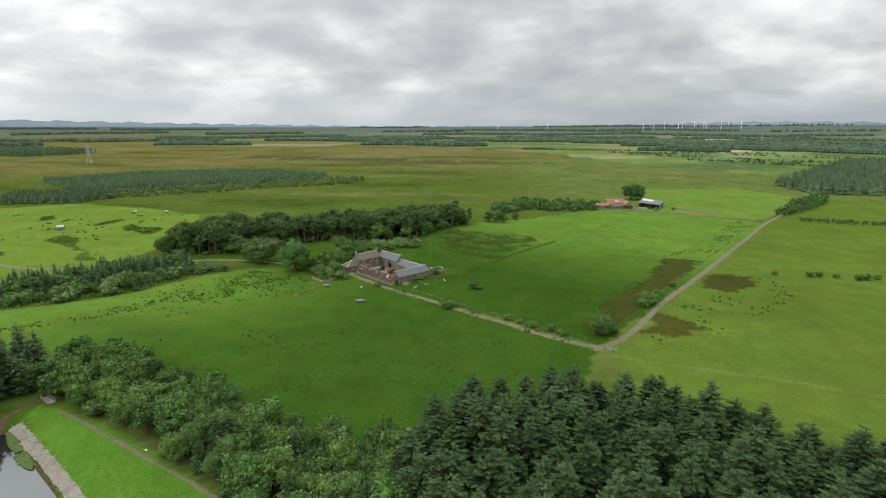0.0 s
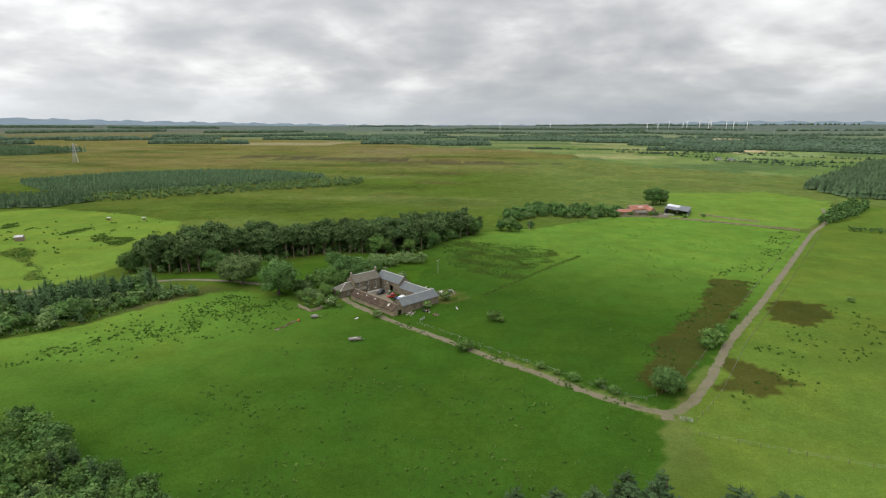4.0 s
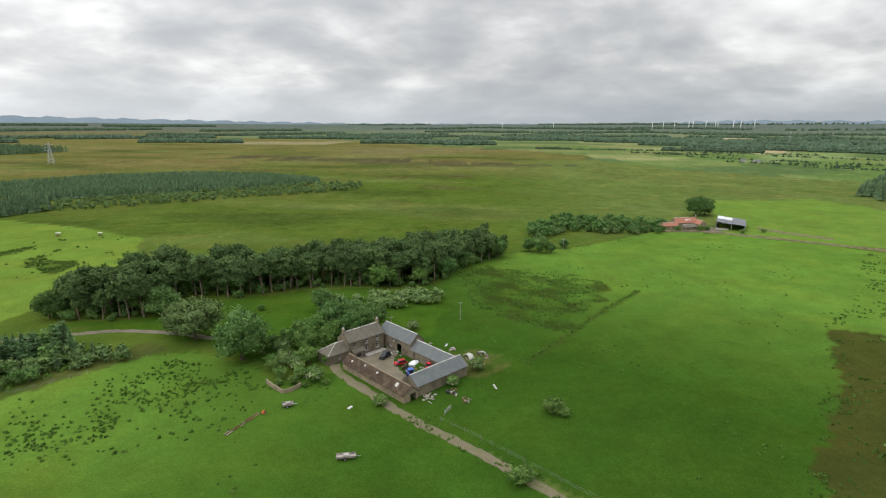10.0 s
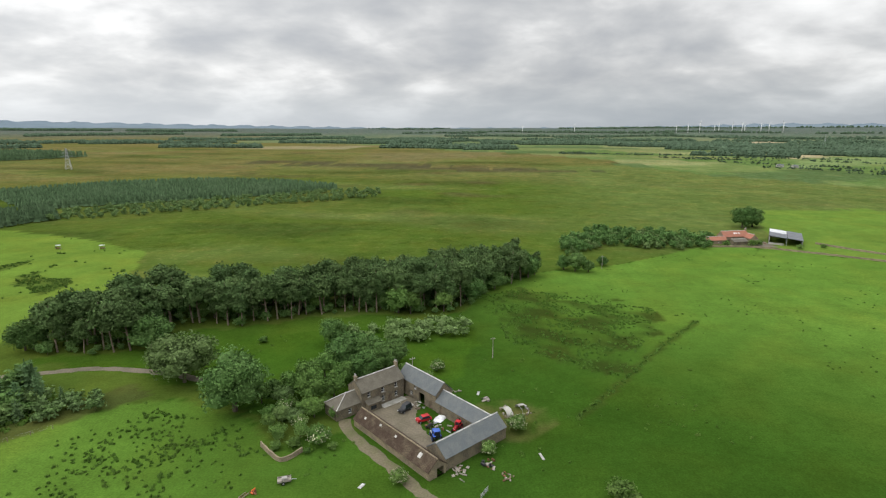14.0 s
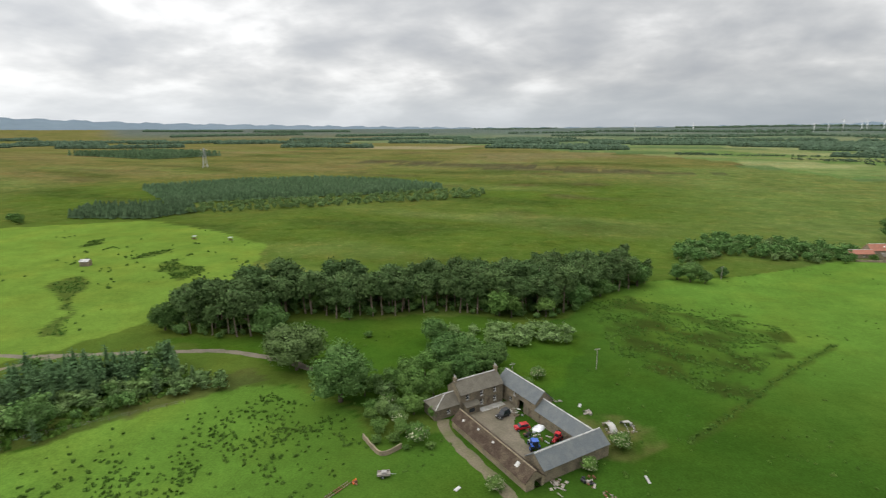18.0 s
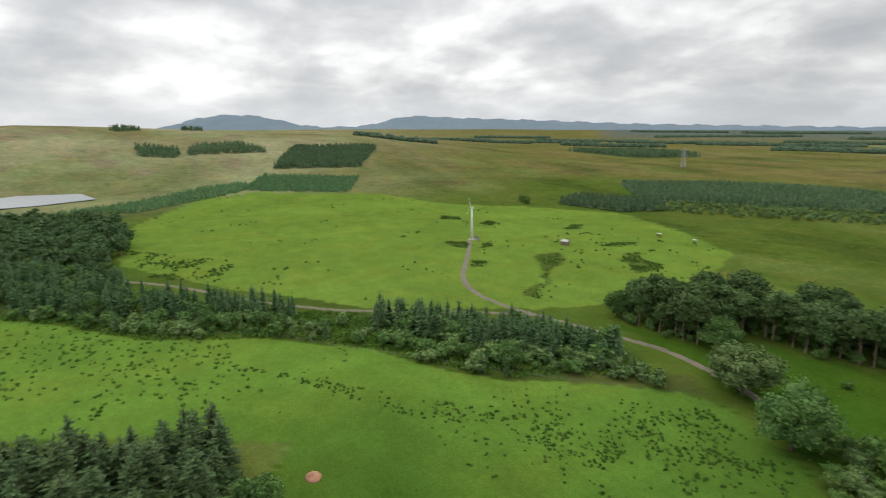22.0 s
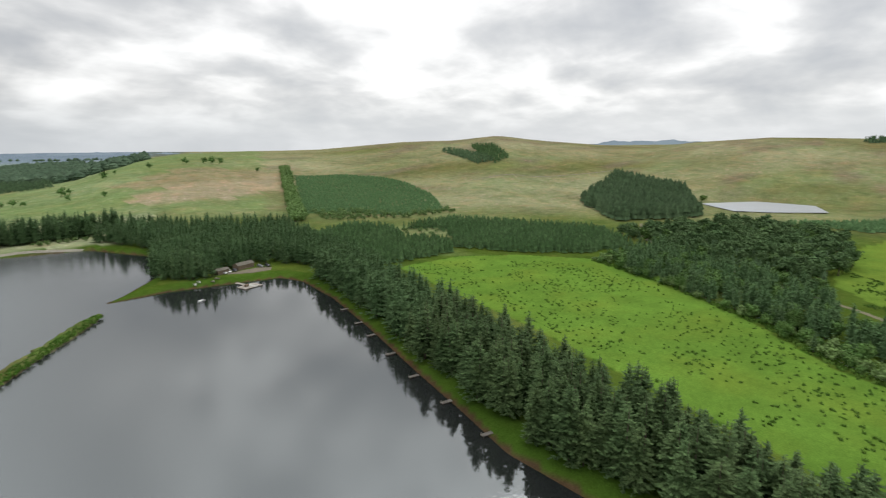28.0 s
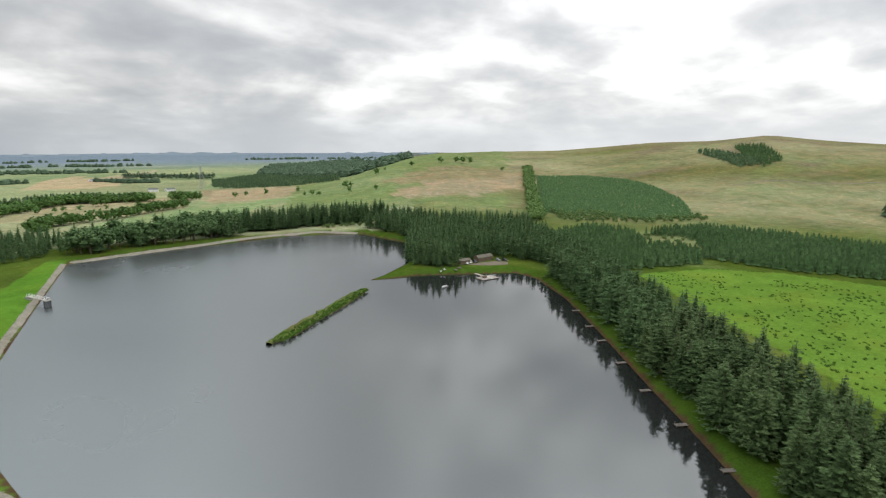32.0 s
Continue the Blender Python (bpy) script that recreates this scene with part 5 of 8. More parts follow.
forest("margin_trees", pts[(mixed >= 0.42) & (mixed < 0.72) & ~gap], BROAD_MID, 0.3, 0.8, "young broadleaf trees along the pasture edge", 20)
forest("margin_spruces", pts[(mixed >= 0.86) & ~gap], SPRUCE_MID, 0.4, 0.8, "young spruces among the scrub", 22)
for x, y, s, w in ((-246, 107, 1.0, 0.9), (-211, 141, 0.95, 0.85), (-200, 163, 0.8, 0.9), (-168, 196, 0.6, 0.9), (-136, 214, 0.9, 1.0), (-150, 207, 0.55, 0.9)):
    DARK.plant(x, y, s * 0.8, x, 1, "rounded dark-green tree standing out of the shelter belt", w, "large trees of the shelter belt")
KNOLL = ((-337, 62), (-383, 11), (-398, -24), (-440, -10), (-512, 50), (-470, 108), (-376, 118), (-335, 108), (-300, 112))
pts = scatter(KNOLL, 6.2, 25)
pick = R(26).random(len(pts))
forest("knoll_pines", pts[pick < 0.5], PINE_MID, 0.7, 1.4, "dark rounded pines on the knoll", 27, broad=1.1)
forest("knoll_broadleaves", pts[(pick >= 0.5) & (pick < 0.7)], BROAD_MID, 0.7, 1.2, "broadleaf trees among the pines on the knoll", 29)
forest("knoll_spruces", pts[pick >= 0.7], SPRUCE_FAR, 0.7, 1.1, "spruces on the knoll", 28)

# reservoir headland and far woods
for nm, poly, sp, kd, lo, hi, lab in (
        ("spruce_headland", ((-133, -160), (-134, -147), (-144, -135), (-152, -133), (-156, -145), (-185, -148), (-192, -130), (-197, -116), (-212, -85), (-228, -112), (-248, -180), (-262, -235), (-190, -320), (-150, -300), (-165, -235)), 5.2, SPRUCE_MID, 1.15, 1.7, "dense spruces on the reservoir headland"),
        ("headland_young_spruces", ((-134, -150), (-145, -137), (-152, -136), (-154, -145), (-140, -156)), 4.0, SPRUCE_MID, 0.8, 1.3, "younger spruces at the edge of the headland"),
        ("spruce_west_block", ((-292, -87), (-304, -46), (-327, -12), (-372, 0), (-418, -49), (-397, -120), (-383, -160), (-326, -168), (-346, -146), (-322, -114)), 3.5, SPRUCE_POLE, 0.75, 1.0, "close-set spruces of the western plantation"),
        ("spruce_inner_block", ((-229, -84), (-278, -78), (-300, -98), (-290, -130), (-318, -168), (-311, -207), (-252, -190), (-230, -118)), 3.5, SPRUCE_POLE, 0.75, 1.0, "close-set spruces behind the western pasture"),
        ("spruce_loch_wood", ((-560, -130), (-470, -50), (-530, 2), (-680, -55), (-760, -170)), 4.6, SPRUCE_FAR, 1.25, 1.7, "dark wood beside the far loch"),
        ("young_plantation", ((-475, -521), (-537, -491), (-550, -427), (-541, -372), (-501, -289), (-427, -205), (-376, -227), (-362, -269), (-329, -299)), 3.0, YOUNG_FAR, 0.75, 1.0, "young conifers in a green block on the hill"),
        ("young_strip_by_loch", ((-530, 60), (-560, 110), (-640, 185), (-655, 228), (-610, 215), (-520, 120)), 3.6, YOUNG_FAR, 1.2, 1.6, "young conifers beside the far loch"),
        ("spruce_north_block", ((-378, 542), (-351, 562), (-228, 641), (-162, 702), (-167, 714), (-237, 752), (-334, 756), (-414, 712), (-480, 622)), 3.7, SPRUCE_FAR, 0.85, 1.0, "dark block of spruces on the moor"),
        ("spruce_moor_block", ((-400, 455), (-335, 470), (-322, 505), (-355, 540), (-420, 500)), 4.0, SPRUCE_FAR, 0.8, 1.1, "block of spruces at the edge of the moor"),
        ("moor_scrub", ((-335, 500), (-345, 552), (-228, 632), (-165, 690), (-110, 700), (-110, 640), (-208, 575), (-310, 500)), 8, WILLOW_FAR, 0.5, 1.0, "pale scrub below the moor plantation"),
        ("spruce_hill_block", ((-749, 277), (-733, 389), (-920, 490), (-919, 346)), 5.0, SPRUCE_FAR, 1.1, 1.35, "dark square of spruces on the hillside"),
        ("young_hill_block", ((-617, 215), (-707, 257), (-657, 361), (-563, 314), (-587, 264)), 3.8, YOUNG_FAR, 1.0, 1.4, "young conifers below the hill block"),
        ("spruce_ridge_block", ((-860, 125), (-849, 169), (-900, 180), (-930, 120)), 6, SPRUCE_FAR, 1.1, 1.4, "dark spruces high on the hill"),
        ("spruce_ridge_strip", ((-869, 182), (-885, 296), (-960, 270), (-930, 200)), 6, SPRUCE_FAR, 1.1, 1.4, "strip of dark spruces high on the hill"),
        ("spruce_crest_clump", ((-1120, 90), (-1175, 135), (-1220, 110), (-1160, 80)), 7, SPRUCE_FAR, 1.0, 1.4, "clump of spruces on the skyline"),
        ("spruce_crest_clump_north", ((-1260, 205), (-1290, 250), (-1320, 240), (-1290, 200)), 7, SPRUCE_FAR, 1.0, 1.4, "second clump of spruces on the skyline"),
        ("spruce_top_block", ((-774, -499), (-796, -498), (-757, -412), (-722, -350), (-694, -362)), 5.0, SPRUCE_FAR, 0.8, 1.1, "dark lobe of a wood on the western hill"),
        ("spruce_top_wing", ((-829, -474), (-835, -431), (-761, -349), (-703, -338), (-724, -352), (-758, -408)), 5.0, SPRUCE_POLE, 0.8, 1.1, "greener wing of the wood on the western hill"),
        ("spruce_far_block", ((-961, 972), (-777, 958), (-711, 1083), (-900, 1150)), 6.5, SPRUCE_FAR, 1.3, 1.6, "far dark wood on the moor"),
        ("scrub_by_farm", ((48, 420), (58, 436), (78, 430), (98, 428), (118, 432), (126, 450), (100, 470), (56, 474), (34, 430), (30, 400)), 6.0, BROAD_MID, 0.35, 1.0, "scrubby trees beside the red-roofed farm"),
        ("farm_willows", ((48, 420), (58, 436), (78, 430), (98, 428), (118, 432), (126, 450), (100, 470), (56, 474), (34, 430), (30, 400)), 7.0, WILLOW_FAR, 0.4, 1.0, "grey willows among the scrub beside the far farm"),
        ("dam_foot_spruces", ((58, -268), (84, -250), (120, -262), (150, -330), (80, -345), (52, -300)), 6, SPRUCE_MID, 0.8, 1.4, "spruces below the dam"),
        ("dam_side_trees", ((82, -190), (110, -170), (150, -200), (150, -245), (90, -235)), 6.5, BROAD_MID, 0.8, 1.2, "broad trees below the dam"),
        ("eastern_wood", ((366, 612), (368, 540), (416, 520), (560, 560), (720, 860), (640, 880)), 6, SPRUCE_FAR, 1.1, 1.7, "tall mixed wood beyond the eastern pasture"),
        ("lane_hedge_wood", ((240, 398), (262, 412), (300, 440), (352, 498), (340, 505), (285, 450)), 5, BROAD_FAR, 0.5, 0.85, "broad hedge of trees along the lane"),
        ("eastern_hedge", ((255, 388), (281, 378), (310, 366), (308, 360), (280, 371), (253, 382)), 3.4, BROAD_FAR, 0.32, 0.45, "clipped dark hedge between pastures"),
        ("low_scrub_row", ((-335, -300), (-375, -276), (-379, -229), (-437, -208), (-425, -190), (-370, -210), (-345, -230), (-315, -250)), 7, WILLOW_FAR, 0.5, 0.95, "scrub below the young plantation"),
        ("clearing_scrub", ((-322, -166), (-342, -148), (-318, -114), (-302, -100), (-294, -128)), 9, WILLOW_FAR, 0.3, 0.6, "low scrub in the clearing between the plantations"),
        ("hollow_scrub", ((-62, 282), (-34, 288), (-14, 296), (-20, 304), (-40, 302), (-58, 292)), 4.2, WILLOW_FAR, 0.55, 0.95, "willow scrub in the hollow behind the steading"),
        ("burnside_scrub", ((-108, 240), (-125, 232), (-140, 222), (-130, 236), (-112, 248)), 4.0, WILLOW_FAR, 0.5, 0.8, "pale willow bushes beside the track"),
):
    forest(nm, scatter(poly, sp, len(nm)), kd, lo, hi, lab, len(nm) * 3, broad=1.0)


SOUTH_BELT = ((50, -262), (0, -281), (-50, -296), (-75, -306), (-118, -320), (-150, -320), (-190, -330), (-180, -352), (-60, -347), (50, -296))
pts = scatter(SOUTH_BELT, 5.2, 33)
pick = R(34).random(len(pts)) + np.clip((pts[:, 0] + 40) / 60, -0.4, 0.35)
loose = (wave(pts[:, 0], pts[:, 1], 16, 2.0) > -0.45) | (pts[:, 0] < -90)
pts, pick = pts[loose], pick[loose]
forest("southern_spruces", pts[pick < 0.55], SPRUCE_MID, 1.3, 2.0, "spruces beyond the reservoir dam", 35, broad=1.2)
forest("southern_pines", pts[(pick >= 0.55) & (R(36).random(len(pts)) < 0.75)], PINE_MID, 0.9, 1.9, "loose pines beyond the reservoir dam", 36, broad=1.05)
forest("shore_scrub", scatter(((-118, -312), (-150, -312), (-178, -300), (-175, -292), (-150, -303), (-118, -306)), 5.0, 37), WILLOW_FAR, 0.4, 0.8, "pale willow scrub along the southern shore", 38)
forest("shoulder_trees", np.array([(-212, -584), (-222, -590), (-270, -625), (-293, -654), (-389, -665), (-396, -668), (-416, -658), (-424, -652), (-432, -640), (-339, -659), (-450, -575), (-455, -580), (-160, -640), (-120, -655)], float), BROAD_FAR, 0.6, 1.5, "single broad trees on the hill shoulder", 39)
for nm, poly, sp, kd, lo, hi in (
        ("southern_conifer_wood", ((-61, -909), (-187, -783), (-244, -716), (-276, -920), (-185, -1325), (-70, -1121)), 6.5, SPRUCE_FAR, 0.8, 1.1),
        ("southern_far_wood", ((-190, -1361), (-262, -800), (-330, -760), (-440, -900), (-670, -2107), (-370, -1877), (-290, -1853)), 11, FAR_DOME, 1.3, 2.0),
        ("southern_wood_strip", ((113, -1339), (-74, -1214), (-83, -1354), (125, -1460)), 13, HEDGE_FAR, 1.2, 1.9),
        ("southern_wood_edge", ((150, -515), (134, -560), (112, -648), (27, -650), (-36, -646), (-32, -680), (30, -692), (128, -690), (172, -565)), 6.5, BROAD_FAR, 1.0, 1.5),
        ("southern_wood_conifers", ((150, -560), (118, -660), (30, -664), (30, -700), (130, -705), (180, -580)), 7, SPRUCE_FAR, 1.3, 1.8),
        ("southern_copse", ((80, -600), (48, -618), (46, -636), (70, -632)), 6.5, BROAD_FAR, 1.0, 1.4),
        ("southern_far_copse", ((150, -1192), (85, -1158), (28, -1149), (34, -1190), (90, -1205), (156, -1250)), 8, FAR_DOME, 1.0, 1.5)):
    p = scatter(poly, sp, len(nm))
    p = p[wave(p[:, 0], p[:, 1], 45, len(nm) * 0.3) > -0.55]
    forest(nm, p, kd, lo, hi, "dark wood over the pale southern farmland", len(nm))

def tree_line(pts, step, width, seed):
    """Trees in a loose row along a line."""
    p = smooth_line(pts, step)
    return p + R(seed).normal(0, width, p.shape)


forest("southern_hedge", np.concatenate([tree_line(((89, -379), (81, -425), (48, -449), (22, -488), (-20, -562)), 2.8, 3.2, 61), tree_line(((100, -392), (86, -432), (60, -452)), 3.5, 3.0, 62)]), BROAD_FAR, 0.7, 1.35, "tall hedge of trees between pale southern fields", 63)
forest("southern_field_trees", np.array([(120, -545), (107, -556), (100, -560), (-204, -536), (-229, -505), (-157, -578), (-170, -552), (-164, -566), (-95, -673), (-79, -658), (86, -560), (60, -556), (30, -575)], float), BROAD_FAR, 0.6, 1.1, "single trees and bushes in the southern fields", 64)
forest("hill_row", np.concatenate([tree_line(((-496, -580), (-395, -422), (-294, -264)), 5.6, 0.5, 65), tree_line(((-503, -578), (-402, -421), (-302, -264)), 5.6, 0.5, 66)]), ROW_TREE, 1.0, 1.3, "double row of round pale-green trees beside the young plantation", 67)


def far_belts():
    """Hedges and woods over the far farmland."""
    rng = R(77)
    rows = []
    def strip(az, r, length, width, step=13):
        a = radians(az)
        cx, cy = CX - r * math.sin(a), CY + r * math.cos(a)
        t = a + rng.uniform(-0.25, 0.25)
        n = int(length * width / step / step)
        p = np.column_stack([rng.uniform(-length / 2, length / 2, n), rng.uniform(-width / 2, width / 2, n)])
        rows.append(np.column_stack([cx + p[:, 0] * math.cos(t) - p[:, 1] * math.sin(t), cy + p[:, 0] * math.sin(t) + p[:, 1] * math.cos(t)]))
    for r in (1380, 1560, 1760, 2000, 2300, 2650, 3050, 3500, 4100):
        for az in np.arange(-46, 9, 2.4):
            if rng.random() < 0.40 and not (az > -3 and r < 1900) and r > 950 + 18 * (az + 46):
                strip(az + rng.uniform(-1, 1), r + rng.uniform(-80, 80), rng.uniform(130, 420) * r / 2000, rng.uniform(18, 60), 8 * r / 2000)
    for az, r in ((-41, 900), (-37, 980), (-33, 930), (-29, 1010), (-25, 1100), (-30, 1180), (-22, 1130), (-18, 1220), (-36, 1120), (-26, 1260)):
        strip(az, r, rng.uniform(120, 230), rng.uniform(5, 9), 4.5)
    for az, r, ln_, w in ((-11, 1210, 75, 70), (-2, 1400, 130, 60), (2.5, 1460, 330, 90), (12, 1980, 330, 60), (18, 2050, 90, 60), (16, 2800, 500, 70), (8, 2600, 420, 60), (25.5, 1620, 250, 70), (30, 2300, 520, 60), (37, 2500, 560, 80),
                          (24, 2700, 500, 70), (34, 3300, 700, 90), (20, 3200, 520, 80), (28, 3700, 600, 90), (38, 3800, 560, 80), (46, 2700, 520, 50), (54, 3000, 400, 60), (60, 2600, 360, 50), (50, 2200, 360, 40),
                          (66, 1250, 180, 30), (44, 1750, 300, 40), (56, 1900, 260, 40)):
        strip(az, r, ln_, w, 7)
    for r in (1450, 1800, 2300, 2900):
        for az in np.arange(163, 206, 3.2):
            if rng.random() < (0.35 if r < 1500 else 0.5):
                strip(az + rng.uniform(-1.3, 1.3), r + rng.uniform(-60, 60), rng.uniform(60, 170) * (r / 900) ** 0.8, rng.uniform(10, 32) * (r / 900) ** 0.6, 9 * (r / 900) ** 0.7)
    p = np.concatenate(rows)
    d = np.hypot(p[:, 0] - CX, p[:, 1] - CY)
    near = d < 1250
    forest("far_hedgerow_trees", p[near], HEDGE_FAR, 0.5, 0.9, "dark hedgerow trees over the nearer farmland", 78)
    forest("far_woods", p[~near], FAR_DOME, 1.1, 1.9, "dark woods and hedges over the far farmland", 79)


far_belts()


# ---- the steading ----
FARM = Matrix.Translation((-26, 218.7, 0.0)) @ Matrix.Rotation(radians(44.4), 4, "Z")   # x to the back range, y to the house


def wall_cells(bm, a, b, fixed, thick, z0, z1, axis, openings=()):
    """A wall from a to b along an axis, with openings (s0, s1, low, high) cut through."""
    ss = sorted({a, b, *[v for o in openings for v in o[:2]]})
    zs = sorted({z0, z1, *[v for o in openings for v in o[2:4]]})
    for s0, s1 in zip(ss, ss[1:]):
        for l, h in zip(zs, zs[1:]):
            if any(o[0] <= (s0 + s1) / 2 <= o[1] and o[2] <= (l + h) / 2 <= o[3] for o in openings):
                continue
            if axis == "x":
                box(bm, s0, min(fixed, fixed + thick), l, s1, max(fixed, fixed + thick), h)
            else:
                box(bm, min(fixed, fixed + thick), s0, l, max(fixed, fixed + thick), s1, h)


def prism(bm, p, q, r, along, length):
    """A gable triangle p, q, r pushed through by length."""
    d = Vector(along) * length
    v = [bm.verts.new(Vector(c)) for c in (p, q, r)] + [bm.verts.new(Vector(c) + d) for c in (p, q, r)]
    for f in ((0, 1, 2), (5, 4, 3), (0, 3, 4, 1), (1, 4, 5, 2), (2, 5, 3, 0)):
        bm.faces.new([v[i] for i in f])
    bmesh.ops.recalc_face_normals(bm, faces=bm.faces)


def slab(bm, a, b, c, d, t):
    """A sloping sheet with four corners, t thick."""
    a, b, c, d = (Vector(v) for v in (a, b, c, d))
    n = (b - a).cross(d - a).normalized()
    if n.z < 0:
        n = -n
    lo = [bm.verts.new(v) for v in (a, b, c, d)]
    hi = [bm.verts.new(v + n * t) for v in (a, b, c, d)]
    bm.faces.new(lo[::-1]); bm.faces.new(hi)
    for k in range(4):
        bm.faces.new((lo[k], lo[(k + 1) % 4], hi[(k + 1) % 4], hi[k]))
    bmesh.ops.recalc_face_normals(bm, faces=bm.faces)


def window(parent, s0, s1, l, h, face, axis, out, white=True):
    """A sash window set back in its opening; out: the side that looks out."""
    w = new("window"); w.parent = parent
    d = -0.16 * out
    def put(name, a0, a1, z0, z1, depth, t, mat):
        bm = bmesh.new()
        f0, f1 = sorted((face + depth, face + depth - out * t))
        if axis == "x":
            box(bm, a0, f0, z0, a1, f1, z1)
        else:
            box(bm, f0, a0, z0, f1, a1, z1)
        part(name, bm, mat, w)
    m = M_WHITE if white else M_DOOR
    put("pane", s0 + 0.02, s1 - 0.02, l + 0.02, h - 0.02, d - 0.03 * out, 0.02, M_GLASS)
    put("frame", s0, s0 + 0.09, l, h, d, 0.08, m); put("frame", s1 - 0.09, s1, l, h, d, 0.08, m)
    put("frame", s0 + 0.09, s1 - 0.09, h - 0.09, h, d, 0.08, m); put("frame", s0 + 0.09, s1 - 0.09, l, l + 0.09, d, 0.08, m)
    put("glazing_bar", s0 + 0.09, s1 - 0.09, (l + h) / 2 - 0.04, (l + h) / 2 + 0.04, d + 0.01 * out, 0.07, m)
    put("sill", s0 - 0.08, s1 + 0.08, l - 0.12, l, 0.06 * out, 0.25, M_RIDGE)


def building(name, label, category, m, x0, y0, x1, y1, eave, ridge, along, walls, roof, openings=(), windows=True, ends=(True, True), hips=(0, 0), over=0.25, group=""):
    """A gabled stone range. along: the axis of the ridge. openings: (side, s0, s1, low, high, what), side one of w e s n in the range's own axes."""
    e = thing(name, label, category, m, group)
    t = 0.5
    sides = {"w": ("y", x0, t, y0, y1, -1), "e": ("y", x1, -t, y0, y1, 1), "s": ("x", y0, t, x0 + t, x1 - t, -1), "n": ("x", y1, -t, x0 + t, x1 - t, 1)}
    for k, (axis, fixed, thick, a, b, out) in sides.items():
        if k in "sn" and along == "y" and not ends[0 if k == "s" else 1] or k in "we" and along == "x" and not ends[0 if k == "w" else 1]:
            continue
        bm = bmesh.new()
        ops = [o[1:5] for o in openings if o[0] == k]
        wall_cells(bm, a, b, fixed, thick, -0.3, eave, axis, ops)
        gable = (k in "sn" and along == "y") or (k in "we" and along == "x")
        hip = hips[0 if k in "sw" else 1]
        if gable and not hip:
            if axis == "x":
                prism(bm, (x0 + 0.02, fixed, eave), (x1 - 0.02, fixed, eave), ((x0 + x1) / 2, fixed, ridge - 0.05), (0, thick / abs(thick), 0), t)
            else:
                prism(bm, (fixed, y0 + 0.02, eave), (fixed, y1 - 0.02, eave), (fixed, (y0 + y1) / 2, ridge - 0.05), (thick / abs(thick), 0, 0), t)
        bmesh.ops.remove_doubles(bm, verts=bm.verts, dist=0.001)
        part("wall", bm, walls, e)
        for o in openings:
            if o[0] != k:
                continue
            if o[5] == "window":
                window(e, *o[1:5], fixed, axis, out)
            elif o[5] == "door":
                bm = bmesh.new()
                n = max(3, int((o[2] - o[1]) / 0.22))
                for i in range(n):
                    s0, s1 = o[1] + (o[2] - o[1]) * i / n, o[1] + (o[2] - o[1]) * (i + 0.93) / n
                    f0, f1 = sorted((fixed - 0.15 * out, fixed - 0.21 * out))
                    box(bm, s0, f0, max(o[3], 0.02), s1, f1, o[4]) if axis == "x" else box(bm, f0, s0, max(o[3], 0.02), f1, s1, o[4])
                part("door", bm, M_DOOR, e)
    # roof
    if along == "y":
        mid = (x0 + x1) / 2
        for sgn, xe in ((-1, x0), (1, x1)):
            k = (ridge - eave) / (mid - x0)
            xo = xe + sgn * over; zo = eave - k * over + 0.05
            ya, yb = y0 - (0.05 if ends[0] else 0), y1 + (0.05 if ends[1] else 0)
            bm = bmesh.new()
            slab(bm, (xo, ya, zo), (xo, yb, zo), (mid, yb - hips[1], ridge + 0.05), (mid, ya + hips[0], ridge + 0.05), 0.14)
            part("roof", bm, roof, e)
        for k, yy in enumerate((y0, y1)):
            if hips[k]:
                bm = bmesh.new()
                sg = -1 if k == 0 else 1
                a, b, c = Vector((x0 - over, yy + sg * 0.05, eave - 0.1)), Vector((x1 + over, yy + sg * 0.05, eave - 0.1)), Vector((mid, yy - sg * hips[k], ridge + 0.19))
                v = [bm.verts.new(q) for q in (a, b, c)] + [bm.verts.new(q + Vector((0, 0, 0.14))) for q in (a, b, c)]
                for f in ((0, 1, 2), (5, 4, 3), (0, 3, 4, 1), (1, 4, 5, 2), (2, 5, 3, 0)):
                    bm.faces.new([v[i] for i in f])
                bmesh.ops.recalc_face_normals(bm, faces=bm.faces)
                part("roof", bm, roof, e)
                bm = bmesh.new()
                for q in (a, b):
                    cyl(bm, 0.09, 0.09, q + Vector((0, 0, 0.2)), c + Vector((0, 0, 0.12)), 6)
                part("hip_tiles", bm, M_RIDGE, e)
        bm = bmesh.new(); cyl(bm, 0.15, 0.15, (mid, ya + hips[0], ridge + 0.17), (mid, yb - hips[1], ridge + 0.17), 8)
    else:
        mid = (y0 + y1) / 2
        for sgn, ye in ((-1, y0), (1, y1)):
            k = (ridge - eave) / (mid - y0)
            yo = ye + sgn * over; zo = eave - k * over + 0.05
            xa, xb = x0 - (0.05 if ends[0] else 0), x1 + (0.05 if ends[1] else 0)
            bm = bmesh.new()
            slab(bm, (xa, yo, zo), (xb, yo, zo), (xb, mid, ridge + 0.05), (xa, mid, ridge + 0.05), 0.14)
            part("roof", bm, roof, e)
        bm = bmesh.new(); cyl(bm, 0.15, 0.15, (xa, mid, ridge + 0.17), (xb, mid, ridge + 0.17), 8)
    part("ridge_tiles", bm, M_RIDGE, e)
    return e


